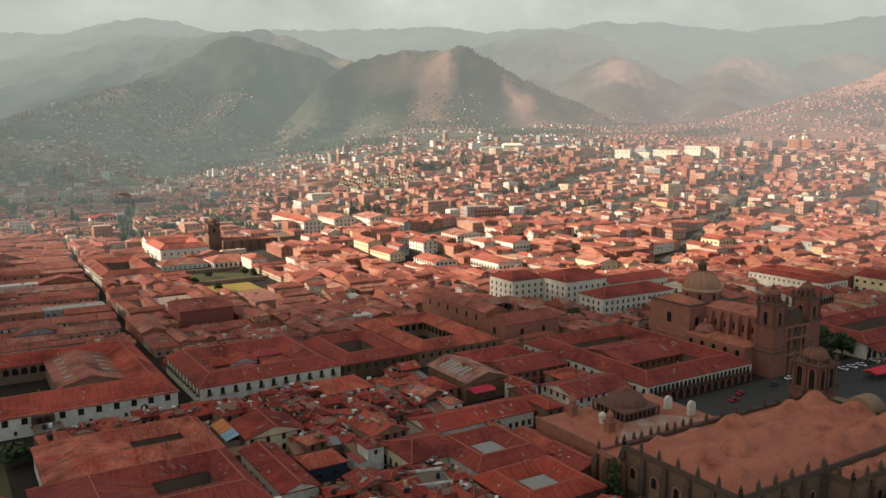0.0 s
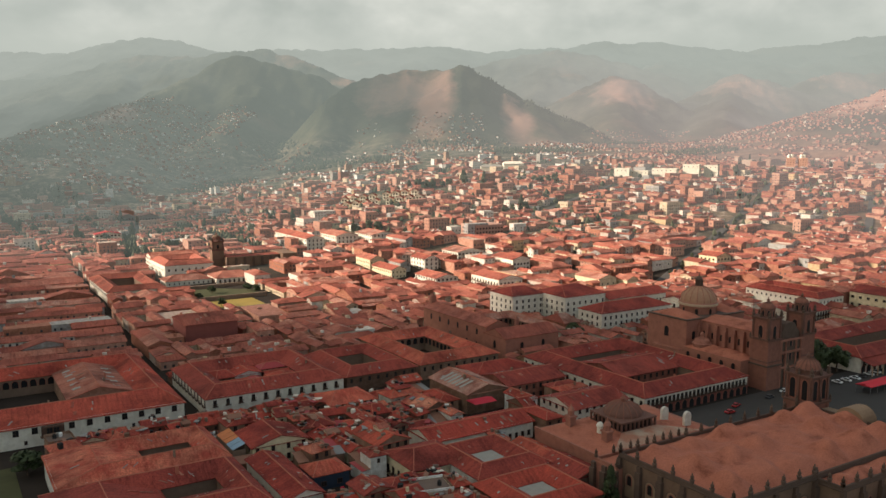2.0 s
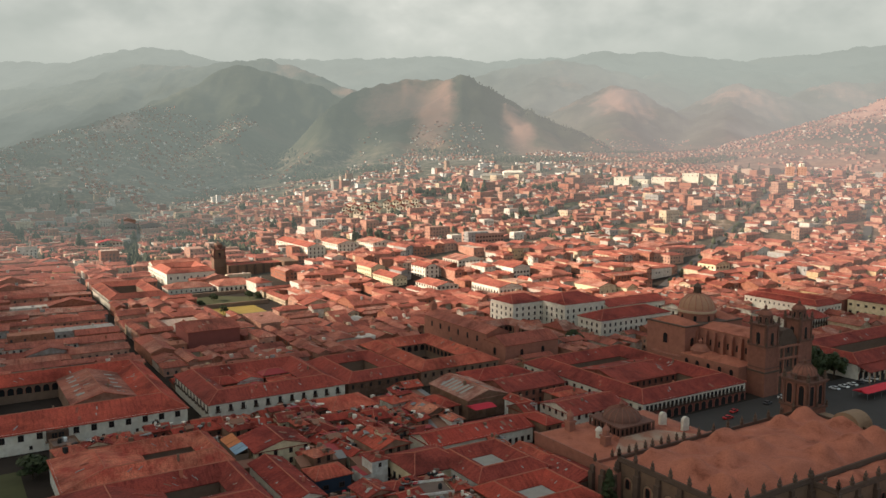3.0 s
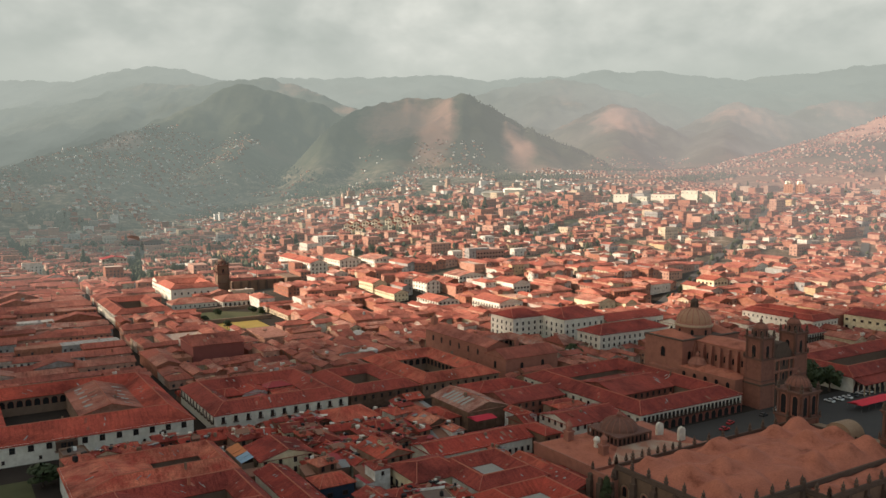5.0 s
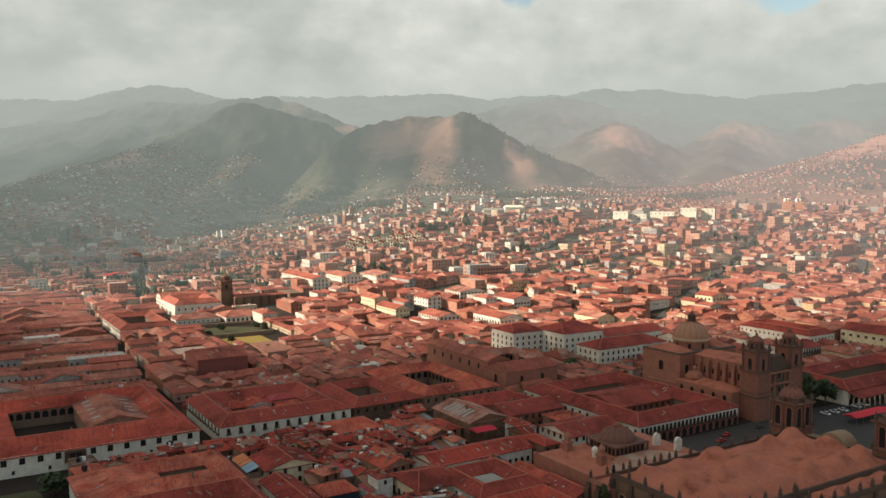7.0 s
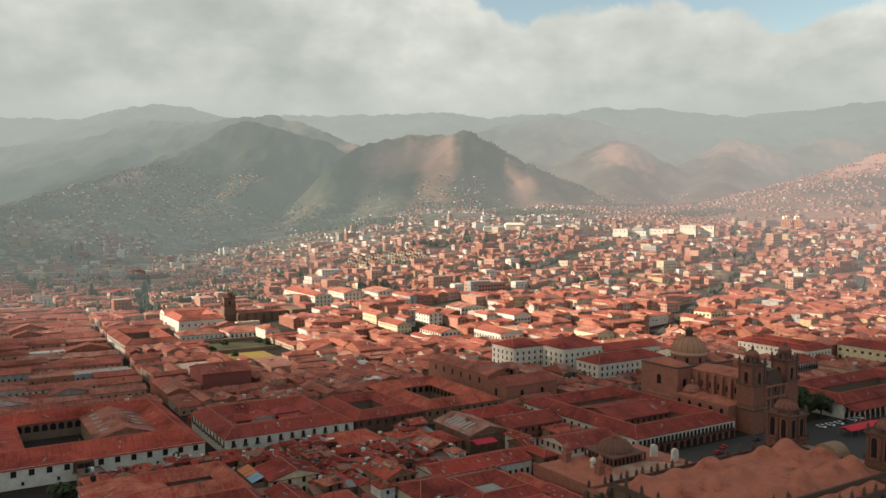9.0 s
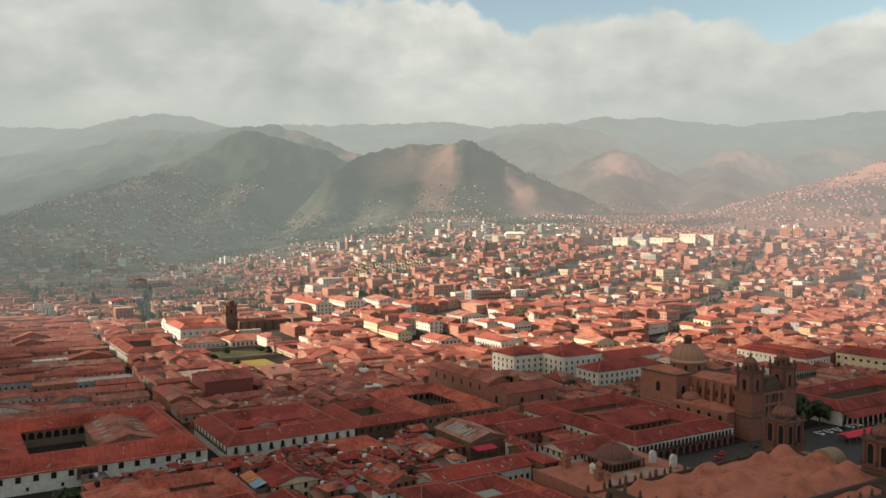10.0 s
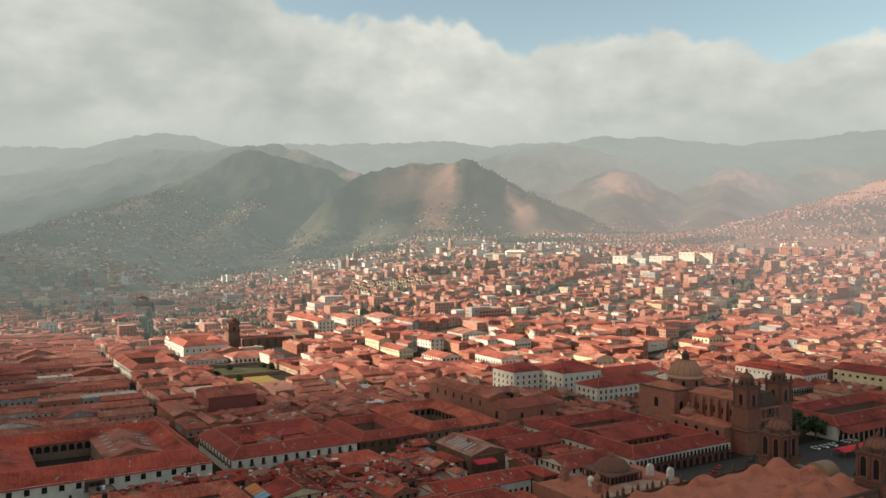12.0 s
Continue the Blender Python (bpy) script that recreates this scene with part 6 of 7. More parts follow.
block_of(73, -119, 81.5, -104, 5.4, 1.6, 0.0, "low tiled house against the small church", None, sides=(3,), turn=True)
# wing over the tunnel street, by the cathedral's side
block_of(110, -92, 136, -74, 6.6, 2.4, 0.0, "plain tiled house behind the small church", WALL_WHITE)


# ---- garden, square and streets ----
def flat_piece(name, quad, z, mat, label, category, lift_by=0.05):
    s = Shape()
    s.prism(quad, z - 0.4, z + lift_by)
    return tagged(s.make(name, mat), label, category, kind="structure")


flat_piece("yard", rect(-91, -76, -60, -32), 0.0, GRASS_GREEN, "dry grassy yard below the mansion", "yard", 0.08)
flat_piece("lawn", rect(70, 168, 98, 201), 0.0, GRASS, "dry yellow lawn of the convent garden", "lawn", 0.12)
flat_piece("lawn", rect(64, 206, 109, 246), 0.0, GRASS_GREEN, "darker terraced grass below the convent wall", "lawn", 0.16)
s = Shape()
for q in ((63, 203, 109, 204.5), (63, 248, 109, 250), (63, 163, 109, 164.5)):
    s.prism(rect(*q), -0.3, 2.6)
tagged(s.make("garden_wall", COURT), "low grey stone terrace walls of the garden", "wall", kind="structure")
flat_piece("square", rect(134, -143, 420, -99), 0.0, ASPHALT, "dark asphalt of the town square", "road", 0.04)
flat_piece("square", rect(173, -260, 420, -143.2), 0.0, ASPHALT, "dark asphalt of the town square", "road", 0.04)
KEEP.append((133, -262, 420, -105))


# ---- twin brick blocks at the avenue's end ----
for x, y in ((497, 1108), (513, 1104)):
    z = height(x, y)
    root = thing("apartment_block", x, y, z, "tall brick block with white water tanks on top", "building", "brick blocks")
    q = [(x, y), (x + 11, y - 5), (x + 16, y + 7), (x + 5, y + 12)]
    s = Shape()
    s.prism(q, z - 4, z + 19)
    s.make("wall", PALE_BRICK, root)
    for k in range(5):
        window_row(root, q[0], q[1], z + 1.5 + 3.4 * k, "small", 3.6)
    for dx in (5, 9):
        s = Shape()
        s.lathe((x + dx, y + 3), [(2.2, z + 19), (2.2, z + 22.5), (1.2, z + 23.6), (0.1, z + 23.9)], 12)
        s.make("water_tank", WALL_WHITE, root)


# ---- white blocks and halls on the far slope ----
for x, y, w, h, d, words in ((218, 975, 20, 12, 14, "white flat-roofed block on the far slope"), (239, 975, 23, 9, 14, "white low school block on the far slope"), (269, 985, 32, 11, 14, "long white flat-roofed block on the far slope"),
                             (309, 985, 21, 16, 14, "white four-storey block on the far slope"), (336, 985, 18, 15, 14, "white four-storey block on the far slope")):
    z = height(x, y)
    root = thing("apartment_block", x, y, z, words, "building", "white blocks")
    q = [(x, y), (x + w * 0.87, y - w * 0.4), (x + w * 0.87 + d * 0.5, y - w * 0.4 + d), (x + d * 0.5, y + d)]
    s = Shape()
    s.prism(q, z - 4, z + h)
    s.make("wall", WALL_WHITE, root)
    s = Shape()
    s.prism(outset(q, 0.3), z + h, z + h + 0.5)
    s.make("flat_roof", WALL_WHITE, root)
    window_row(root, q[0], q[1], z + h - 3.0, "small", 5.5)
for x, y, w, h, d, mat, words in ((87, 1108, 29, 9, 30, WALL_WHITE, "long hall with a pale arched roof"), (52, 1064, 31, 7, 22, SKYLIGHT, "sports hall with a grey-green gabled roof")):
    z = height(x, y) + 1
    root = thing("hall", x, y, z, words, "building", "halls")
    q = [(x, y), (x + w, y), (x + w, y + d), (x, y + d)]
    s = Shape()
    walls(s, q, z - 5, z + h)
    s.make("wall", WALL_WHITE, root)
    s = Shape()
    gable_roof(s, q, z + h, 3.0, 0.5, 0.3, 0.12)
    s.make("roof", mat, root)


# ---- unseen clouds, placed off to the east to throw the shade ----
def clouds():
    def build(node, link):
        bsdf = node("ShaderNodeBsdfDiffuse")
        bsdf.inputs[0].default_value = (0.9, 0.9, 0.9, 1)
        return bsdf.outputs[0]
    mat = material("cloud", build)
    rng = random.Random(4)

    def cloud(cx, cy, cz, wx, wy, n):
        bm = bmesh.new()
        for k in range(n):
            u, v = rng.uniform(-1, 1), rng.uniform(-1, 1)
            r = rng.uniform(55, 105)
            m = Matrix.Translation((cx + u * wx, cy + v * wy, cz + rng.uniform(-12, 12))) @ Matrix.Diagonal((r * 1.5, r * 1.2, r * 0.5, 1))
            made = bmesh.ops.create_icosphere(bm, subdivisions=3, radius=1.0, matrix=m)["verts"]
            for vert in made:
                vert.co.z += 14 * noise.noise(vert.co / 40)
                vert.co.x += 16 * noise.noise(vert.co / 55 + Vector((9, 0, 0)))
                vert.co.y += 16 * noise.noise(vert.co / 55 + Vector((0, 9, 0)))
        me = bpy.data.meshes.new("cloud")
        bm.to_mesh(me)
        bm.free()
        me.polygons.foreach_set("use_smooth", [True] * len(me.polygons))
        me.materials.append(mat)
        tagged(new("cloud", me), "grey-white cloud out of view, placed to shade the valley", "cloud", kind="structure")
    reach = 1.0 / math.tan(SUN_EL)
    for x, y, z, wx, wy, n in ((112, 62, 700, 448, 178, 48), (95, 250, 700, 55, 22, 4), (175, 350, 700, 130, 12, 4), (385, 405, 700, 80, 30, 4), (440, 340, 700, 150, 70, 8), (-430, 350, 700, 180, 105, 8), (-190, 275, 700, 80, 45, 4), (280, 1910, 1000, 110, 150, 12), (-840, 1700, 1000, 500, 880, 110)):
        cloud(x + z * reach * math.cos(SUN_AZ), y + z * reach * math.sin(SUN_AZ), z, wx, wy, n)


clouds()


# ---- trees ----
def misty_leaves(node, link):
    bsdf = node("ShaderNodeBsdfPrincipled", Roughness=0.8)
    link(mixed(node, link, noise_of(node, link, 0.8), (0.035, 0.045, 0.02), (0.085, 0.09, 0.04)), bsdf.inputs["Base Color"])
    return with_painted_haze(node, link, bsdf.outputs[0])


LEAF_FAR = material("far_tree_leaves", misty_leaves)


def crown_mesh(name, seed, conifer=False, leaves=1000, leaf=1.0, mat=None):
    """Many small leaf tufts gathered in uneven clumps round the limbs; unit size: 1 m radius, 2 m high (conifer: 3 m)."""
    rng = random.Random(seed)
    s = Shape()
    clumps = []
    if conifer:
        for k in range(60):
            t = (k + rng.random()) / 60
            r = (1 - t) ** 0.9
            a = rng.uniform(0, 2 * math.pi)
            clumps.append((r * 0.72 * math.cos(a), r * 0.72 * math.sin(a), 0.25 + 2.7 * t, 0.20 + 0.16 * (1 - t)))
    else:
        for k in range(26):
            a, b = rng.uniform(0, 2 * math.pi), rng.uniform(-0.75, 1.0)
            r = math.sqrt(max(0.05, 1 - b * b)) * rng.uniform(0.45, 0.85)
            clumps.append((r * math.cos(a), r * math.sin(a), 1.0 + 0.72 * b * rng.uniform(0.7, 1.0), rng.uniform(0.24, 0.42)))
    for k in range(leaves):
        cx, cy, cz, cr = clumps[k % len(clumps)]
        d = Vector((rng.gauss(0, 1), rng.gauss(0, 1), rng.gauss(0, 0.8)))
        d = d.normalized() * cr * rng.uniform(0.5, 1.0)
        c = Vector((cx, cy, cz)) + d
        n = (d.normalized() + Vector((rng.uniform(-0.6, 0.6), rng.uniform(-0.6, 0.6), rng.uniform(-0.2, 0.8)))).normalized()
        e = n.orthogonal().normalized()
        f = n.cross(e)
        w = leaf * rng.uniform(0.10, 0.2)
        s.solid([tuple(c - e * w), tuple(c - f * w * 0.7), tuple(c + e * w), tuple(c + f * w * 0.7)], [(0, 1, 2, 3)])
    return shared(s, name, mat or LEAF)


def trunk_mesh():
    s = Shape()
    s.lathe((0, 0), [(0.16, 0), (0.10, 0.25), (0.08, 0.7), (0.05, 1.2), (0.02, 1.6)], 8)
    for k in range(6):
        a = k * 1.05 + 0.3
        p0, p1 = Vector((0, 0, 0.45 + 0.08 * k)), Vector((0.55 * math.cos(a), 0.55 * math.sin(a), 1.0 + 0.1 * k))
        cap_line(s, p0, p1, 0.07, 0.05)
    return shared(s, "trunk", BARK)


CROWNS = [crown_mesh("crown", 31), crown_mesh("crown", 47), crown_mesh("crown", 59)]
CROWNS_FAR = [crown_mesh("crown", 31, False, 700, 1.1, LEAF_FAR), crown_mesh("crown", 47, False, 700, 1.1, LEAF_FAR), crown_mesh("crown", 12, True, 700, 1.1, LEAF_FAR)]
CONE = crown_mesh("crown", 12, True, 1200, 0.9)
TRUNK = trunk_mesh()


def tree(x, y, r, h, kind=0, label="broad dark green tree between the houses"):
    z = height(x, y)
    root = thing("tree", x, y, z, label, "tree", "trees")
    crown = CONE if kind == "cone" else (CROWNS_FAR if y > 560 else CROWNS)[kind % 3]
    for mesh, part_name, m in ((TRUNK, "trunk", Matrix.Diagonal((h * 0.3, h * 0.3, h * 0.5, 1))), (crown, "crown", Matrix.Translation((0, 0, h * 0.12)) @ Matrix.Diagonal((r, r, h * (0.29 if kind == "cone" else 0.43), 1)))):
        ob = new(part_name, mesh)
        ob.parent = root
        ob.matrix_basis = m


for k, (p, q, r, h) in enumerate(((-57, -40, 5.5, 8), (195, 2.5, 4.8, 11), (200, 4, 3.6, 8), (241, -97, 6.2, 14), (248, -93, 7.0, 16), (256, -97, 6.0, 13), (72, 182, 3.2, 6), (80, 228, 3.0, 6), (104, 226, 3.4, 6),
                                  (106, 215, 3.2, 7), (66, 210, 3.0, 5), (-70, 180, 6, 9), (-62, 174, 5, 8), (-128, 210, 6, 9), (68, -132, 3.2, 5), (62, -138, 3.0, 5))):
    tree(*grid(p, q), r, h, k)
tree(*grid(71.5, -149), 3.3, 14.5, "cone", "tall dark conifer beside the cathedral wall")
rng = random.Random(77)
for x, y, n, spread in ((0, 875, 14, 28), (-25, 880, 8, 22), (175, 1010, 10, 24), (225, 1020, 6, 12), (270, 1030, 4, 10), (-255, 700, 6, 16), (-70, 700, 5, 10), (-395, 930, 9, 9), (-360, 770, 5, 14), (-420, 800, 8, 30), (110, 900, 10, 26), (60, 760, 5, 14),
                        (-190, 820, 6, 24), (300, 800, 5, 20), (430, 1000, 8, 30), (-480, 950, 12, 60), (-560, 1150, 12, 80), (-330, 1050, 10, 50), (-300, 830, 8, 40), (480, 1180, 6, 20), (560, 1120, 6, 30)):
    for k in range(n):
        tree(x + rng.gauss(0, spread), y + rng.gauss(0, spread * 0.6), rng.uniform(2.4, 5.0), rng.uniform(7, 14), k, "dusty dark tree standing among the far houses")
for k in range(12):
    t = k / 12
    tree(153 + 180 * t + rng.uniform(-1, 1), 527 + 270 * t + rng.uniform(-1, 1), rng.uniform(1.6, 2.4), rng.uniform(4, 6), k, "dusty street tree along the avenue")


def far_woods():
    """Eucalyptus and scrub on the far slopes: past counting."""
    rng = random.Random(91)
    s = Shape()
    made = 0
    while made < 5200:
        y = rng.uniform(660, 2500)
        x = rng.uniform(-0.62, 0.62) * y
        z = height(x, y)
        patch = noise.noise(Vector((x / 170, y / 170, 8)))
        t = (x - 60) / 356
        ridge = 0 < t < 1 and abs(y - 1950 + 190 * t ** 1.6) < 24 and rng.random() < 0.8
        if y < 1050 and (x > -100 - 0.1 * y or patch < 0.0) and rng.random() < 0.93:
            continue
        if not ridge and ((patch < 0.2 and y > 1050) or z > 112):
            continue
        made += 1
        h, r = rng.uniform(4, 8), rng.uniform(1.6, 3.4)
        n = 5
        a0 = rng.uniform(0, 6)
        ring = [(x + r * rng.uniform(0.7, 1.2) * math.cos(a0 + k * 1.2566), y + r * rng.uniform(0.7, 1.2) * math.sin(a0 + k * 1.2566), z + h * rng.uniform(0.25, 0.5)) for k in range(n)]
        s.solid([(x, y, z - 1)] + ring + [(x + rng.uniform(-1, 1), y, z + h)], [(0, (k + 1) % n + 1, k + 1) for k in range(n)] + [(6, k + 1, (k + 1) % n + 1) for k in range(n)])

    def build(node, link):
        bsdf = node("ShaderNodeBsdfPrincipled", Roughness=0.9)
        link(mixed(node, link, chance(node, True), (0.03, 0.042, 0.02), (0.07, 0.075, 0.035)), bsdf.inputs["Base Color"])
        return with_painted_haze(node, link, bsdf.outputs[0])
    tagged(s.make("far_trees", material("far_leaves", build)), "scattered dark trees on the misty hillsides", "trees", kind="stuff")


far_woods()


# ---- the square: cars and a red awning ----
def car(x, y, ang, colour, words):
    root = thing("car", x, y, 0.06, words, "car", "parked cars")
    root.rotation_euler = (0, 0, ang)

    def part(s, name, mats):
        o = s.make(name, mats)
        o.parent = root
        return o
    X, Y = (1, 0), (0, 1)
    s = Shape()
    prof = [(-2.1, 0.3), (2.1, 0.3), (2.15, 0.75), (1.2, 0.9), (-1.7, 0.95), (-2.15, 0.8)]
    n = len(prof)
    s.solid([(px, -0.85, z) for px, z in prof] + [(px, 0.85, z) for px, z in prof], [tuple(range(n)), tuple(range(2 * n - 1, n - 1, -1))] + [(k, k + n, (k + 1) % n + n, (k + 1) % n) for k in range(n)])
    part(s, "body", colour)
    s = Shape()
    low, top = [(1.0, -0.78), (1.0, 0.78), (-1.5, 0.78), (-1.5, -0.78)], [(0.3, -0.62), (0.3, 0.62), (-1.1, 0.62), (-1.1, -0.62)]
    s.solid([(a, b, 0.9) for a, b in low] + [(a, b, 1.4) for a, b in top], [(k, (k + 1) % 4, 4 + (k + 1) % 4, 4 + k) for k in range(4)])
    part(s, "windows", GLASS)
    s = Shape()
    s.box((-0.4, 0), X, Y, 1.45, 1.3, 1.4, 1.46)
    part(s, "car_roof", colour)
    for sx in (-1.3, 1.3):
        for sy in (-0.8, 0.8):
            s = Shape()
            pts = [(sx + 0.31 * math.cos(k * math.pi / 5), 0.31 + 0.31 * math.sin(k * math.pi / 5)) for k in range(10)]
            s.solid([(px, sy - 0.1, z) for px, z in pts] + [(px, sy + 0.1, z) for px, z in pts], [tuple(range(10)), tuple(range(19, 9, -1))] + [(k, k + 10, (k + 1) % 10 + 10, (k + 1) % 10) for k in range(10)])
            part(s, "wheel", TYRE)


CARS = [(210, -104), (198, -106), (178, -106), (169.5, -110), (240, -107.3), (246, -107.6), (252, -107.8), (257, -107.5), (263, -107.2), (269, -106.8)]
TYRE = plain("tyre_rubber", (0.02, 0.02, 0.02), 0.8, 2.0, 0.2, 0.0)
PAINT_WHITE = plain("white_car_paint", (0.75, 0.75, 0.73), 0.3, 0.5, 0.05, 0.0, 0.0, 0.5)
PAINT_RED = plain("red_car_paint", (0.42, 0.02, 0.02), 0.3, 0.5, 0.05, 0.0, 0.0, 0.5)
PAINT_DARK = plain("dark_car_paint", (0.05, 0.05, 0.055), 0.3, 0.5, 0.05, 0.0, 0.0, 0.5)
CANVAS = plain("red_canvas", (0.62, 0.035, 0.05), 0.85, 0.6, 0.15, 0.1)
for k, (p, q) in enumerate(CARS):
    paint, words = ((PAINT_WHITE, "white saloon car parked on the square"), (PAINT_DARK, "dark saloon car standing on the square"), (PAINT_RED, "small red car crossing the square"))[(0, 1, 2, 2, 0, 0, 0, 1, 0, 0)[k]]
    car(*grid(p, q), radians(30 + (8 * (k % 3) if k < 4 else 90)), paint, words)


def awning():
    x, y = grid(248, -120)
    root = thing("awning", x, y, 0, "long bright red canvas awning on poles", "awning")
    q = rect(236, -123.5, 261, -117.5)
    s = Shape()
    gable_roof(s, q, 3.0, 0.8, 0.2, 0.08)
    s.make("canopy", CANVAS, root)
    for k in range(6):
        for e in (0, 1):
            s = Shape()
            c = mid(mid(q[0], q[1], k / 5), mid(q[3], q[2], k / 5), e)
            s.lathe(c, [(0.06, 0), (0.06, 3.0)], 6)
            s.make("pole", TIN, root)


awning()


def shed(quad, h, rng, label="lean-to shed with a patched metal roof"):
    cx, cy = sum(p[0] for p in quad) / 4, sum(p[1] for p in quad) / 4
    root = thing("shed", cx, cy, 0, label, "shed", "sheds")
    q = outset(quad, -0.4)
    fall = rng.uniform(0.6, 1.6)
    z = [h, h, h + fall, h + fall]
    s = Shape()
    for k in range(4):
        n = (k + 1) % 4
        s.face([lift(q[k], -0.3), lift(q[n], -0.3), lift(q[n], z[n]), lift(q[k], z[k])])
    s.make("wall", WALL, root)
    o = outset(q, 0.35)
    n = max(2, int(dist(q[0], q[1]) / 1.9))
    for k in range(n):
        s = Shape()
        lift_by = rng.uniform(0.03, 0.10)
        e = [mid(o[0], o[1], k / n), mid(o[0], o[1], (k + 1) / n), mid(o[3], o[2], (k + 1) / n), mid(o[3], o[2], k / n)]
        top = [lift(pt, zz + lift_by) for pt, zz in zip(e, z)]
        s.solid(top + [(x, y, zz - 0.06) for x, y, zz in top], [(0, 1, 2, 3), (0, 4, 5, 1), (1, 5, 6, 2), (2, 6, 7, 3), (3, 7, 4, 0)])
        s.make("roof_sheet", rng.choice([TIN, RUST, RUST, RUST, RED_TIN]), root)
    return root


def tank(x, y, z, rng):
    root = thing("water_tank", x, y, z, "plastic water tank standing on a flat roof", "tank", "water tanks")
    s = Shape()
    r = rng.uniform(0.5, 0.7)
    s.lathe((x, y), [(r, z), (r, z + 1.1), (r * 0.85, z + 1.3), (r * 0.4, z + 1.45)], 12)
    s.make("barrel", rng.choice([TYRE, PAINT_WHITE, TIN]), root)
    s = Shape()
    s.lathe((x, y), [(r * 0.42, z + 1.42), (r * 0.4, z + 1.56)], 10)
    s.make("lid", TYRE, root)


def dish(x, y, z, rng):
    root = thing("satellite_dish", x, y, z, "white satellite dish on a short mast", "dish", "satellite dishes")
    s = Shape()
    s.lathe((x, y), [(0.05, z), (0.05, z + 0.9)], 6)
    s.make("mast", TIN, root)
    s = Shape()
    n, a = 12, rng.uniform(1.0, 2.2)
    to = Vector((math.cos(a), math.sin(a), 0.8)).normalized()
    e = to.orthogonal().normalized()
    f = to.cross(e)
    c = Vector((x, y, z + 1.0))
    verts = [tuple(c)] + [tuple(c + to * 0.07 + (e * math.cos(k * math.tau / n) + f * math.sin(k * math.tau / n)) * 0.38) for k in range(n)] + [tuple(c + to * 0.16 + (e * math.cos(k * math.tau / n) + f * math.sin(k * math.tau / n)) * 0.6) for k in range(n)]
    s.solid(verts, [(0, 1 + k, 1 + (k + 1) % n) for k in range(n)] + [(1 + k, 1 + n + k, 1 + n + (k + 1) % n, 1 + (k + 1) % n) for k in range(n)])
    s.make("reflector", PAINT_WHITE, root)


def flat_house(quad, h, rng):
    cx, cy = sum(p[0] for p in quad) / 4, sum(p[1] for p in quad) / 4
    root = thing("house", cx, cy, 0, "plain flat-roofed house with a bare concrete terrace", "house", "town houses")
    s = Shape()
    s.prism(quad, -0.3, h)
    s.make("wall", WALL, root)
    s = Shape()
    s.prism(outset(quad, -0.25), h - 0.5, h + 0.02)
    s.make("terrace", CONCRETE, root)
    for k in range(4):
        a, b = quad[k], quad[(k + 1) % 4]
        e = (Vector(b) - Vector(a)).normalized()
        s = Shape()
        s.box(mid(a, b), e, Vector((e.y, -e.x)), dist(a, b), 0.2, h - 0.01, h + rng.uniform(0.5, 0.9))
        s.make("parapet", WALL, root)
    window_row(root, quad[0], quad[1], h - 2.2, "small", 3.2)
    return cx, cy


def beside(x, y, line, reach):
    """Whether x, y lies within reach of the straight line of an avenue."""
    (ax, ay), (bx, by) = line
    t = max(0.0, min(1.0, ((x - ax) * (bx - ax) + (y - ay) * (by - ay)) / ((bx - ax) ** 2 + (by - ay) ** 2)))
    return math.hypot(x - ax - t * (bx - ax), y - ay - t * (by - ay)) < reach


AVENUES = [((150, 528), (330, 798)), ((330, 798), (418, 954)), ((372, 660), (478, 842)), ((85, 735), (205, 895)), ((-255, 600), (-390, 960))]


# ---- fill the blocks ----
def skewed(quad, degrees):
    cx, cy = sum(p[0] for p in quad) / 4, sum(p[1] for p in quad) / 4
    c, s = math.cos(radians(degrees)), math.sin(radians(degrees))
    return [(cx + c * (x - cx) - s * (y - cy), cy + s * (x - cx) + c * (y - cy)) for x, y in quad]


def strips(p0, q0, p1, q1, rng):
    """Long houses one behind the other, with narrow yards between."""
    out = []
    q = q0
    while q < q1 - 6:
        deep = min(rng.uniform(8, 12.5), q1 - q)
        cuts = [p0]
        while cuts[-1] < p1 - 14:
            cuts.append(min(p1, cuts[-1] + rng.uniform(16, 40)))
        if len(cuts) > 1:
            cuts[-1] = p1
        out += [(a, q, b, q + deep * rng.uniform(0.85, 1.0)) for a, b in zip(cuts[:-1], cuts[1:])]
        q += deep + (rng.uniform(1.5, 5.0) if rng.random() < 0.45 else 0.2)
    return out


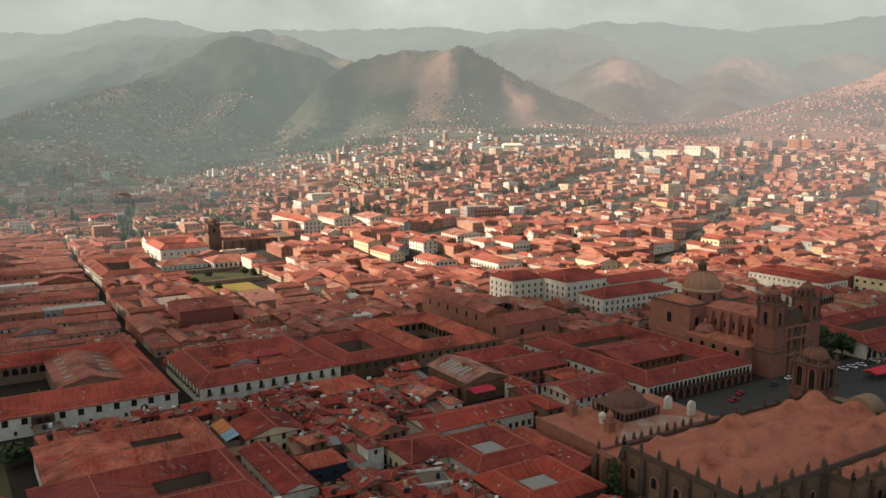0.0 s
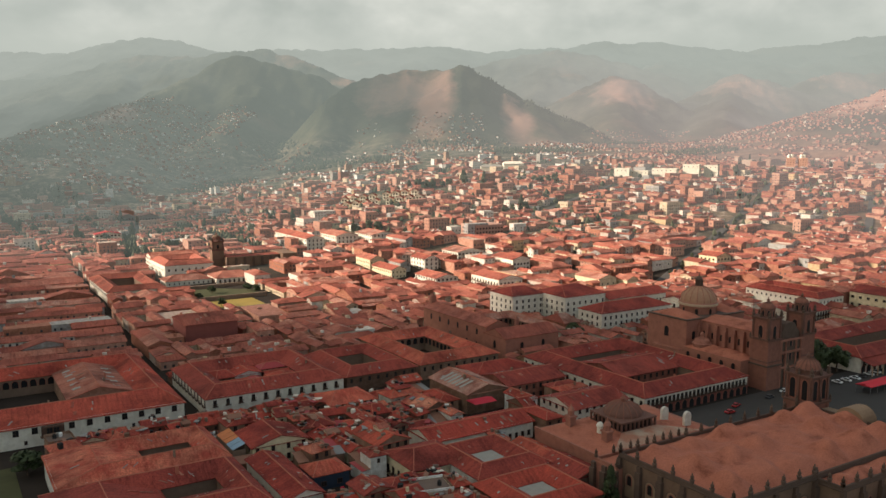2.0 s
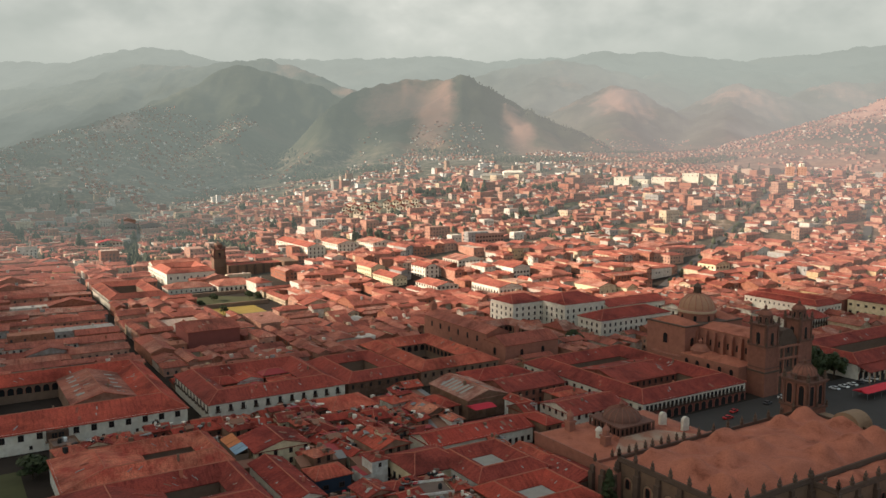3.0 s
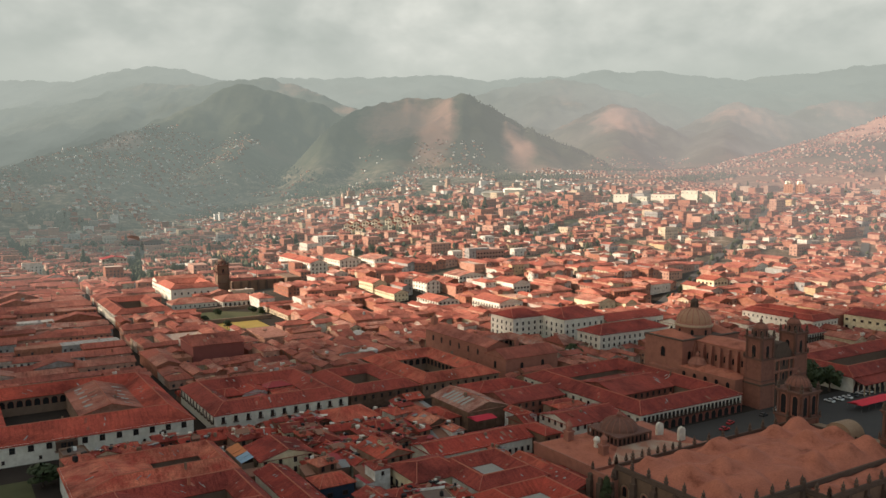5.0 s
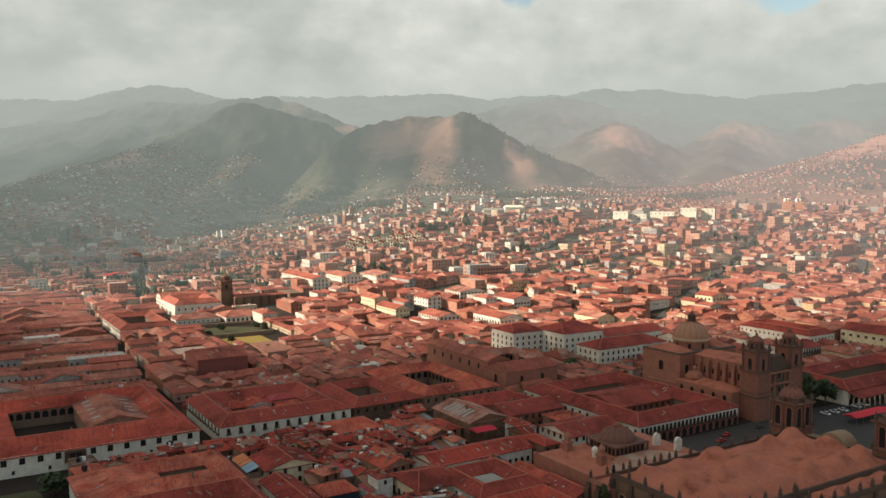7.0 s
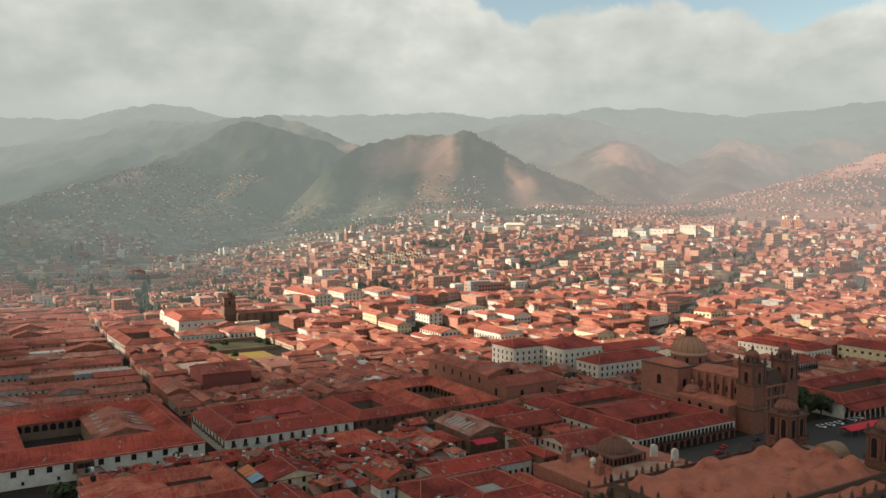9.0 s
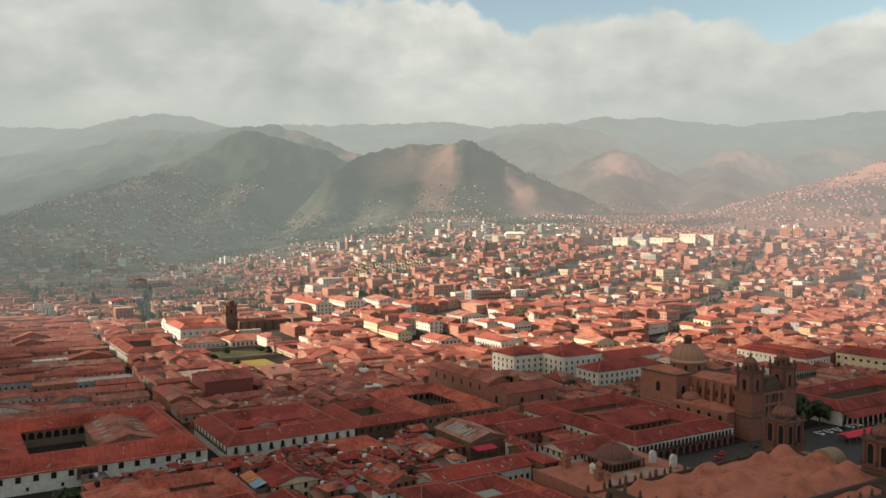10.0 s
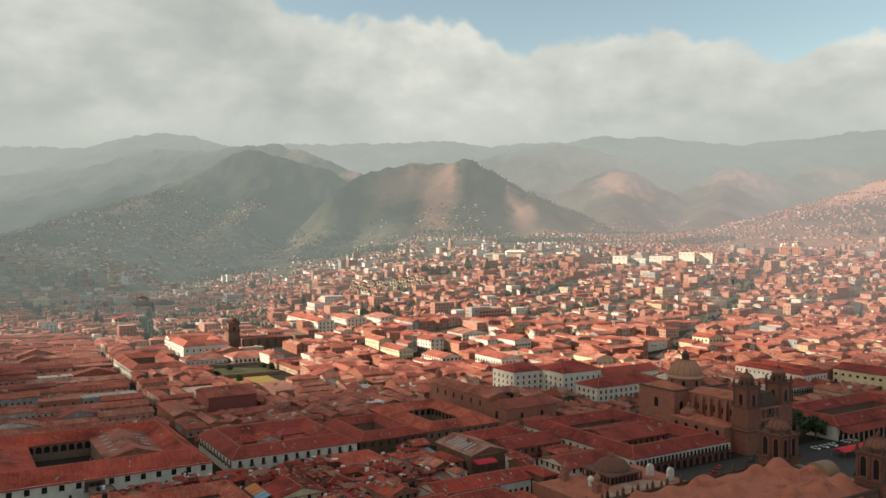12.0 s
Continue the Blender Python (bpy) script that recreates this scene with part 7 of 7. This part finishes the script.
def fill_blocks():
    rng = random.Random(11)
    near, mid_town = [], Joined()
    for j in range(len(CROSS) - 1):
        for i in range(len(LONG) - 1):
            wide = 7.0 if LONG[i] == 0 else 4.0
            wide2 = 7.0 if LONG[i + 1] == 0 else 4.0
            q0, q1 = CROSS[j] + (4.5 if j == 0 else 2.5), CROSS[j + 1] - 2.5
            qm = (q0 + q1) / 2
            if LONG[i + 1] <= 0:
                near += [(lot, j) for lot in strips(drift(LONG[i], qm) + wide / 2, q0, drift(LONG[i + 1], qm) - wide2 / 2, q1, rng)]
                continue
            near += [(lot, j) for lot in lots(drift(LONG[i], qm) + wide / 2, q0, drift(LONG[i + 1], qm) - wide2 / 2, q1, rng, (11, 21) if j < 2 else (15, 34))]
    for q0, q1 in ((-97, -26.5),):
        for i in range(9, len(LONG) - 1):
            near += [(lot, 0) for lot in lots(LONG[i] + 2, q0, LONG[i + 1] - 2, q1, rng, (13, 24))]
    near += [(lot, 0) for lot in lots(76, -97, 134, -27, rng, (10, 19))]
    for i in range(10, len(LONG) - 1):
        for q0 in (-320, -250, -180):
            near += [(lot, 0) for lot in lots(LONG[i] + 92, q0, LONG[i + 1] + 88, q0 + 66, rng, (13, 24))]
    near += [(lot, -1) for lot in lots(-150, -190, 76, -29, rng, (6.5, 15))]
    single = 0
    order = sorted(near, key=lambda e: grid((e[0][0] + e[0][2]) / 2, (e[0][1] + e[0][3]) / 2)[1])
    for (p0, q0, p1, q1), j in order:
        if not clear(p0, q0, p1, q1):
            # try to save the part that is still free
            pm, qm = (p0 + p1) / 2, (q0 + q1) / 2
            parts = [r for r in ((p0, q0, pm, q1), (pm, q0, p1, q1), (p0, q0, p1, qm), (p0, qm, p1, q1)) if clear(*r, 0.3)]
            if not parts:
                continue
            p0, q0, p1, q1 = parts[0]
        quad = skewed(rect(p0, q0, p1, q1), rng.gauss(0, 5.5 if j == -1 else 1.2))
        x, y = grid((p0 + p1) / 2, (q0 + q1) / 2)
        if abs(x) > 0.66 * (y + 60) + 20 or y < 120 or y > 652:
            continue
        if any(beside(x, y, line, 3.4 + min(p1 - p0, q1 - q0) * 0.42) for line in AVENUES):
            continue
        if j >= 0 and rng.random() < 0.06:
            continue        # an open yard
        z0 = height(x, y)
        w, l = p1 - p0, q1 - q0
        if min(w, l) < 3.5:
            continue
        turn = l > w if rng.random() < 0.85 else l < w
        depth = w if turn else l
        h = rng.choice([3.4, 4.4, 5.6, 6.2, 6.6, 7.2, 7.6]) if j < 1 else min(8.2, max(3.6, rng.gauss(6.0, 1.0)))
        rise = depth / 2 * (rng.uniform(0.30, 0.42) if j < 1 else rng.uniform(0.24, 0.36))
        hip = rng.choice([0, 0, 0, 0.25, 0.3])
        roll = rng.random()
        if single < 300 and y < 470:
            single += 1
            if min(w, l) < 15 and roll > (0.86 if j == -1 else 0.92):
                shed(quad, rng.uniform(2.8, 4.5), rng)
            elif roll > (0.81 if j == -1 else 0.90) and min(w, l) < 17:
                tx, ty = flat_house(quad, h, rng)
                for k in range(rng.randint(1, 3)):
                    (tank if rng.random() < 0.65 else dish)(tx + rng.uniform(-0.3, 0.3) * min(w, l), ty + rng.uniform(-0.3, 0.3) * min(w, l), h + 0.02, rng)
            elif min(w, l) > 17.5 and roll < 0.7:
                d = min(w, l) * rng.uniform(0.27, 0.34)
                court_house(quad, h, d / 2 * rng.uniform(0.38, 0.5), (d, d * rng.uniform(0.8, 1.1), d, d), rows=((0, "tall", 3.6, h - 2.7),) if h > 5 else ())
            else:
                side = 3 if turn else 0
                rows = ((side, rng.choice(["small", "tall"]), rng.uniform(2.8, 4.5), h - 2.4),) if roll < 0.7 else ()
                root = house(quad, h, rise, hip, rows=rows, label=rng.choice(HOUSE_WORDS), turn=turn)
                for extra in range(2 if j == -1 else 1):
                    if rng.random() > (0.5 if j == -1 else 0.35) or min(w, l) < 7:
                        continue
                    # a small upper room or lean-to breaking through the slope
                    f = rng.uniform(0.25, 0.45)
                    u, v = rng.uniform(0.1, 0.85 - f), rng.uniform(0.1, 0.85 - f)
                    q = [mid(mid(quad[0], quad[1], a), mid(quad[3], quad[2], a), b) for a, b in ((u, v), (u + f, v), (u + f, v + f), (u, v + f))]
                    s = Shape()
                    top = h + rise * rng.uniform(0.7, 1.3)
                    up = rng.uniform(0.4, 0.9)
                    walls(s, q, h - 0.2, top, up)
                    s.make("upper_room", WALL, root)
                    s = Shape()
                    gable_roof(s, q, top, up, 0.35, 0.14)
                    s.make("upper_roof", rng.choice([ROOF, ROOF, ROOF_PALE, RED_TIN, RUST]), root)
                for extra in range(rng.randint(4, 8) if j == -1 else 0):
                    x0, y0 = mid(mid(quad[0], quad[1], rng.uniform(0.1, 0.9)), mid(quad[3], quad[2], rng.uniform(0.1, 0.9)), rng.uniform(0.05, 0.95))
                    a = rng.uniform(0, math.pi)
                    e, f = (math.cos(a), math.sin(a)), (-math.sin(a), math.cos(a))
                    s = Shape()
                    base = h + rise * 0.35
                    if rng.random() < 0.5:
                        s.box((x0, y0), e, f, rng.uniform(1.2, 3.6), rng.uniform(0.9, 2.0), base + 0.5, base + 0.62)
                        s.box((x0, y0), e, f, 0.5, 0.5, base - 1.5, base + 0.5)
                        s.make("loose_sheet", rng.choice([TIN, TIN, WALL_WHITE, RUST, RUST, RED_TIN, CONCRETE]), root)
                    else:
                        s.box((x0, y0), e, f, rng.uniform(0.6, 1.8), rng.uniform(0.6, 1.6), base - 1.5, base + rng.uniform(0.6, 1.5))
                        s.make("roof_box", rng.choice([WALL, COURT, TYRE, TYRE, WALL_WHITE, CONCRETE, ROOF_DEEP]), root)
                if rng.random() < 0.25:
                    x0, y0 = mid(quad[0], quad[2], rng.uniform(0.3, 0.7))
                    s = Shape()
                    s.box((x0, y0), EP, EN, 0.7, 0.7, h, h + rise + rng.uniform(0.5, 1.2))
                    s.make("chimney", WALL, root)
                if not hip and rng.random() < 0.75:
                    q4 = quad[1:] + quad[:1] if turn else quad
                    for k in range(rng.randint(1, 5)):
                        u, v, sd = rng.uniform(0.1, 0.85), rng.uniform(0.2, 0.6), rng.randint(0, 1)
                        mat = rng.choice([SKYLIGHT, SKYLIGHT, TIN, RUST, RUST, ROOF_PALE, ROOF_PALE])
                        roof_sheet(root, q4, h, rise, sd, u, min(0.97, u + rng.uniform(0.6, 2.2) / max(w, l)), v, min(0.92, v + rng.uniform(0.15, 0.4)), mat)
        else:
            if turn:
                quad = quad[1:] + quad[:1]
            h = max(h, 4.4)
            if min(w, l) > 12.5 and roll < 0.86:
                mid_town.court(quad, z0, h, rng)
            elif roll < 0.94:
                mid_town.house(quad, z0, h, rise, hip, rng)
                mid_town.clutter(quad, z0 + h + rise * 0.6, rng)
            else:
                mid_town.block(quad, z0, h, rng)
                mid_town.clutter(quad, z0 + h, rng)
    mid_town.make("dense blocks of low terracotta-roofed town houses")


fill_blocks()


def far_asphalt(node, link):
    bsdf = node("ShaderNodeBsdfPrincipled", Roughness=0.9)
    link(mixed(node, link, noise_of(node, link, 0.15), (0.045, 0.041, 0.037), (0.085, 0.075, 0.066)), bsdf.inputs["Base Color"])
    return with_painted_haze(node, link, bsdf.outputs[0], FAR)


FAR_ASPHALT = material("far_asphalt", far_asphalt)


def avenue(line, width):
    s = Shape()
    (ax, ay), (bx, by) = line
    e = Vector((bx - ax, by - ay)).normalized()
    side = Vector((-e.y, e.x)) * width / 2
    n = 40
    pts = []
    for k in range(n + 1):
        x, y = mid((ax, ay), (bx, by), k / n)
        z = max(height(x + g * side.x, y + g * side.y) for g in (-1, 0, 1)) + 0.35
        pts.append(((x - side.x, y - side.y, z), (x + side.x, y + side.y, z)))
    for k in range(n):
        s.face([pts[k][0], pts[k][1], pts[k + 1][1], pts[k + 1][0]])
    tagged(s.make("road", FAR_ASPHALT), "straight asphalt avenue between the houses", "road", kind="structure")


for k, line in enumerate(AVENUES):
    avenue(line, 7.0)


def far_town():
    rng = random.Random(5)
    town, outer, east = Joined(), Joined(WALL_OUT), Joined(WALL_EAST)
    for near, far, step in ((600, 1000, 11.5), (1000, 1200, 12.5), (1200, 2300, 9.5)):
        for i in range(-int(far / step), int(far * 1.4 / step)):
            for j in range(-int(1400 / step), int(far * 1.4 / step)):
                if i % 7 == 0 or j % 9 == 0:
                    continue
                x, y = grid(i * step + rng.uniform(-2, 2), j * step + 250 + rng.uniform(-2, 2))
                if y < near or y >= far or abs(x) > 0.60 * y + 20 or (y < 1100 and not clear_far(x, y)):
                    continue
                if any(beside(x + 2, y + 6, line, 7.5) for line in AVENUES) or any(beside(x, y, line, r) for line, r in FAR_PLOTS):
                    continue
                z = height(x, y)
                patch = noise.noise(Vector((x / 150, y / 150, 3)))
                steep = (z - 100) / 130
                spur = z < 235 and ((x > 620 and 1200 < y < 1950 and z < 300) or (460 < x < 1150 and 1400 < y < 2150 and z < 180) or beside(x, y, ((-800, 2150), (-808, 1380)), 55) or (abs(x + 15 - 0.1 * (y - 1500)) < 80 and 1480 < y < 1790 and z < 175) or (abs(x - 250) < 60 and 1480 < y < 1650) or (abs(x + 620) < 130 and 1500 < y < 2050))
                if z > 290 or (z > 96 and not spur and patch < steep * 1.3 - 0.12) or rng.random() < (0.06 if y < 1000 else 0.16 if y < 1500 else 0.12 if spur else 0.66):
                    continue
                if y > 1250 and spur and rng.random() < (0.30 if x > 460 else 0.18):
                    continue
                if patch < -0.5 and y > 760:
                    continue
                fine = noise.noise(Vector((x / 48, y / 60, 6)))
                if x >= 330 and y > 1250 and fine + 0.6 * patch < -0.12:
                    continue
                if y > 1080 and x < 330 and not spur and not beside(x, y, ((-800, 2150), (-808, 1380)), 28) and patch * 0.5 + fine < (0.1 if y > 1400 else -0.02) - (0.05 if x < -250 else 0):
                    continue
                w, l = rng.uniform(0.85, 1.25) * step, rng.uniform(0.45, 0.8) * step
                if rng.random() < 0.45:
                    w, l = l, w
                if y > 1200:
                    w, l = (w * 0.72, l * 0.72) if y < 1400 else (w * 0.66, l * 0.5) if x > 300 else (w * 0.5, l * 0.45)
                h = rng.choice([3.0, 3.6, 4.5, 5.5, 6, 6.5]) if y < 1200 else rng.uniform(2.2, 3.8)
                large = rng.random() < 0.045 and y < 1300
                if large:
                    h, w, l = rng.uniform(8, 13), w * rng.uniform(1.0, 1.9), l * rng.uniform(1.0, 1.4)
                q4 = rect(0, 0, w, l)
                ox, oy = q4[0]
                q4 = [(a - ox + x, b - oy + y) for a, b in q4]
                into = town if y < 1150 else east if x > 300 else outer
                if not large and rng.random() < (0.74 if y < 900 else 0.55):
                    if l > w:
                        q4 = q4[1:] + q4[:1]
                    into.house(q4, z, h, min(w, l) * rng.uniform(0.12, 0.19), 0, rng, y < 950)
                    if y < 950:
                        into.clutter(q4, z + h + 1, rng)
                else:
                    into.block(q4, z, h * rng.uniform(0.9, 1.3), rng, y < 1100)
    town.make("sprawl of brick and tiled houses climbing the valley")
    outer.make("small pale houses scattered up the misty hillsides")
    east.make("brick houses of a suburb covering the eastern slope")


FAR_PLOTS = [(((-116, 852), (-36, 840)), 13), (((-110, 820), (-30, 808)), 13), (((60, 1064), (105, 1110)), 30), (((215, 960), (365, 970)), 30)]


def clear_far(x, y):
    d = Vector((x, y)) - CORNER
    det = EU.x * EV.y - EU.y * EV.x
    p, q = (d.x * EV.y - d.y * EV.x) / det, (EU.x * d.y - EU.y * d.x) / det
    return clear(p - 5, q - 5, p + 5, q + 5) and y > 641


far_town()
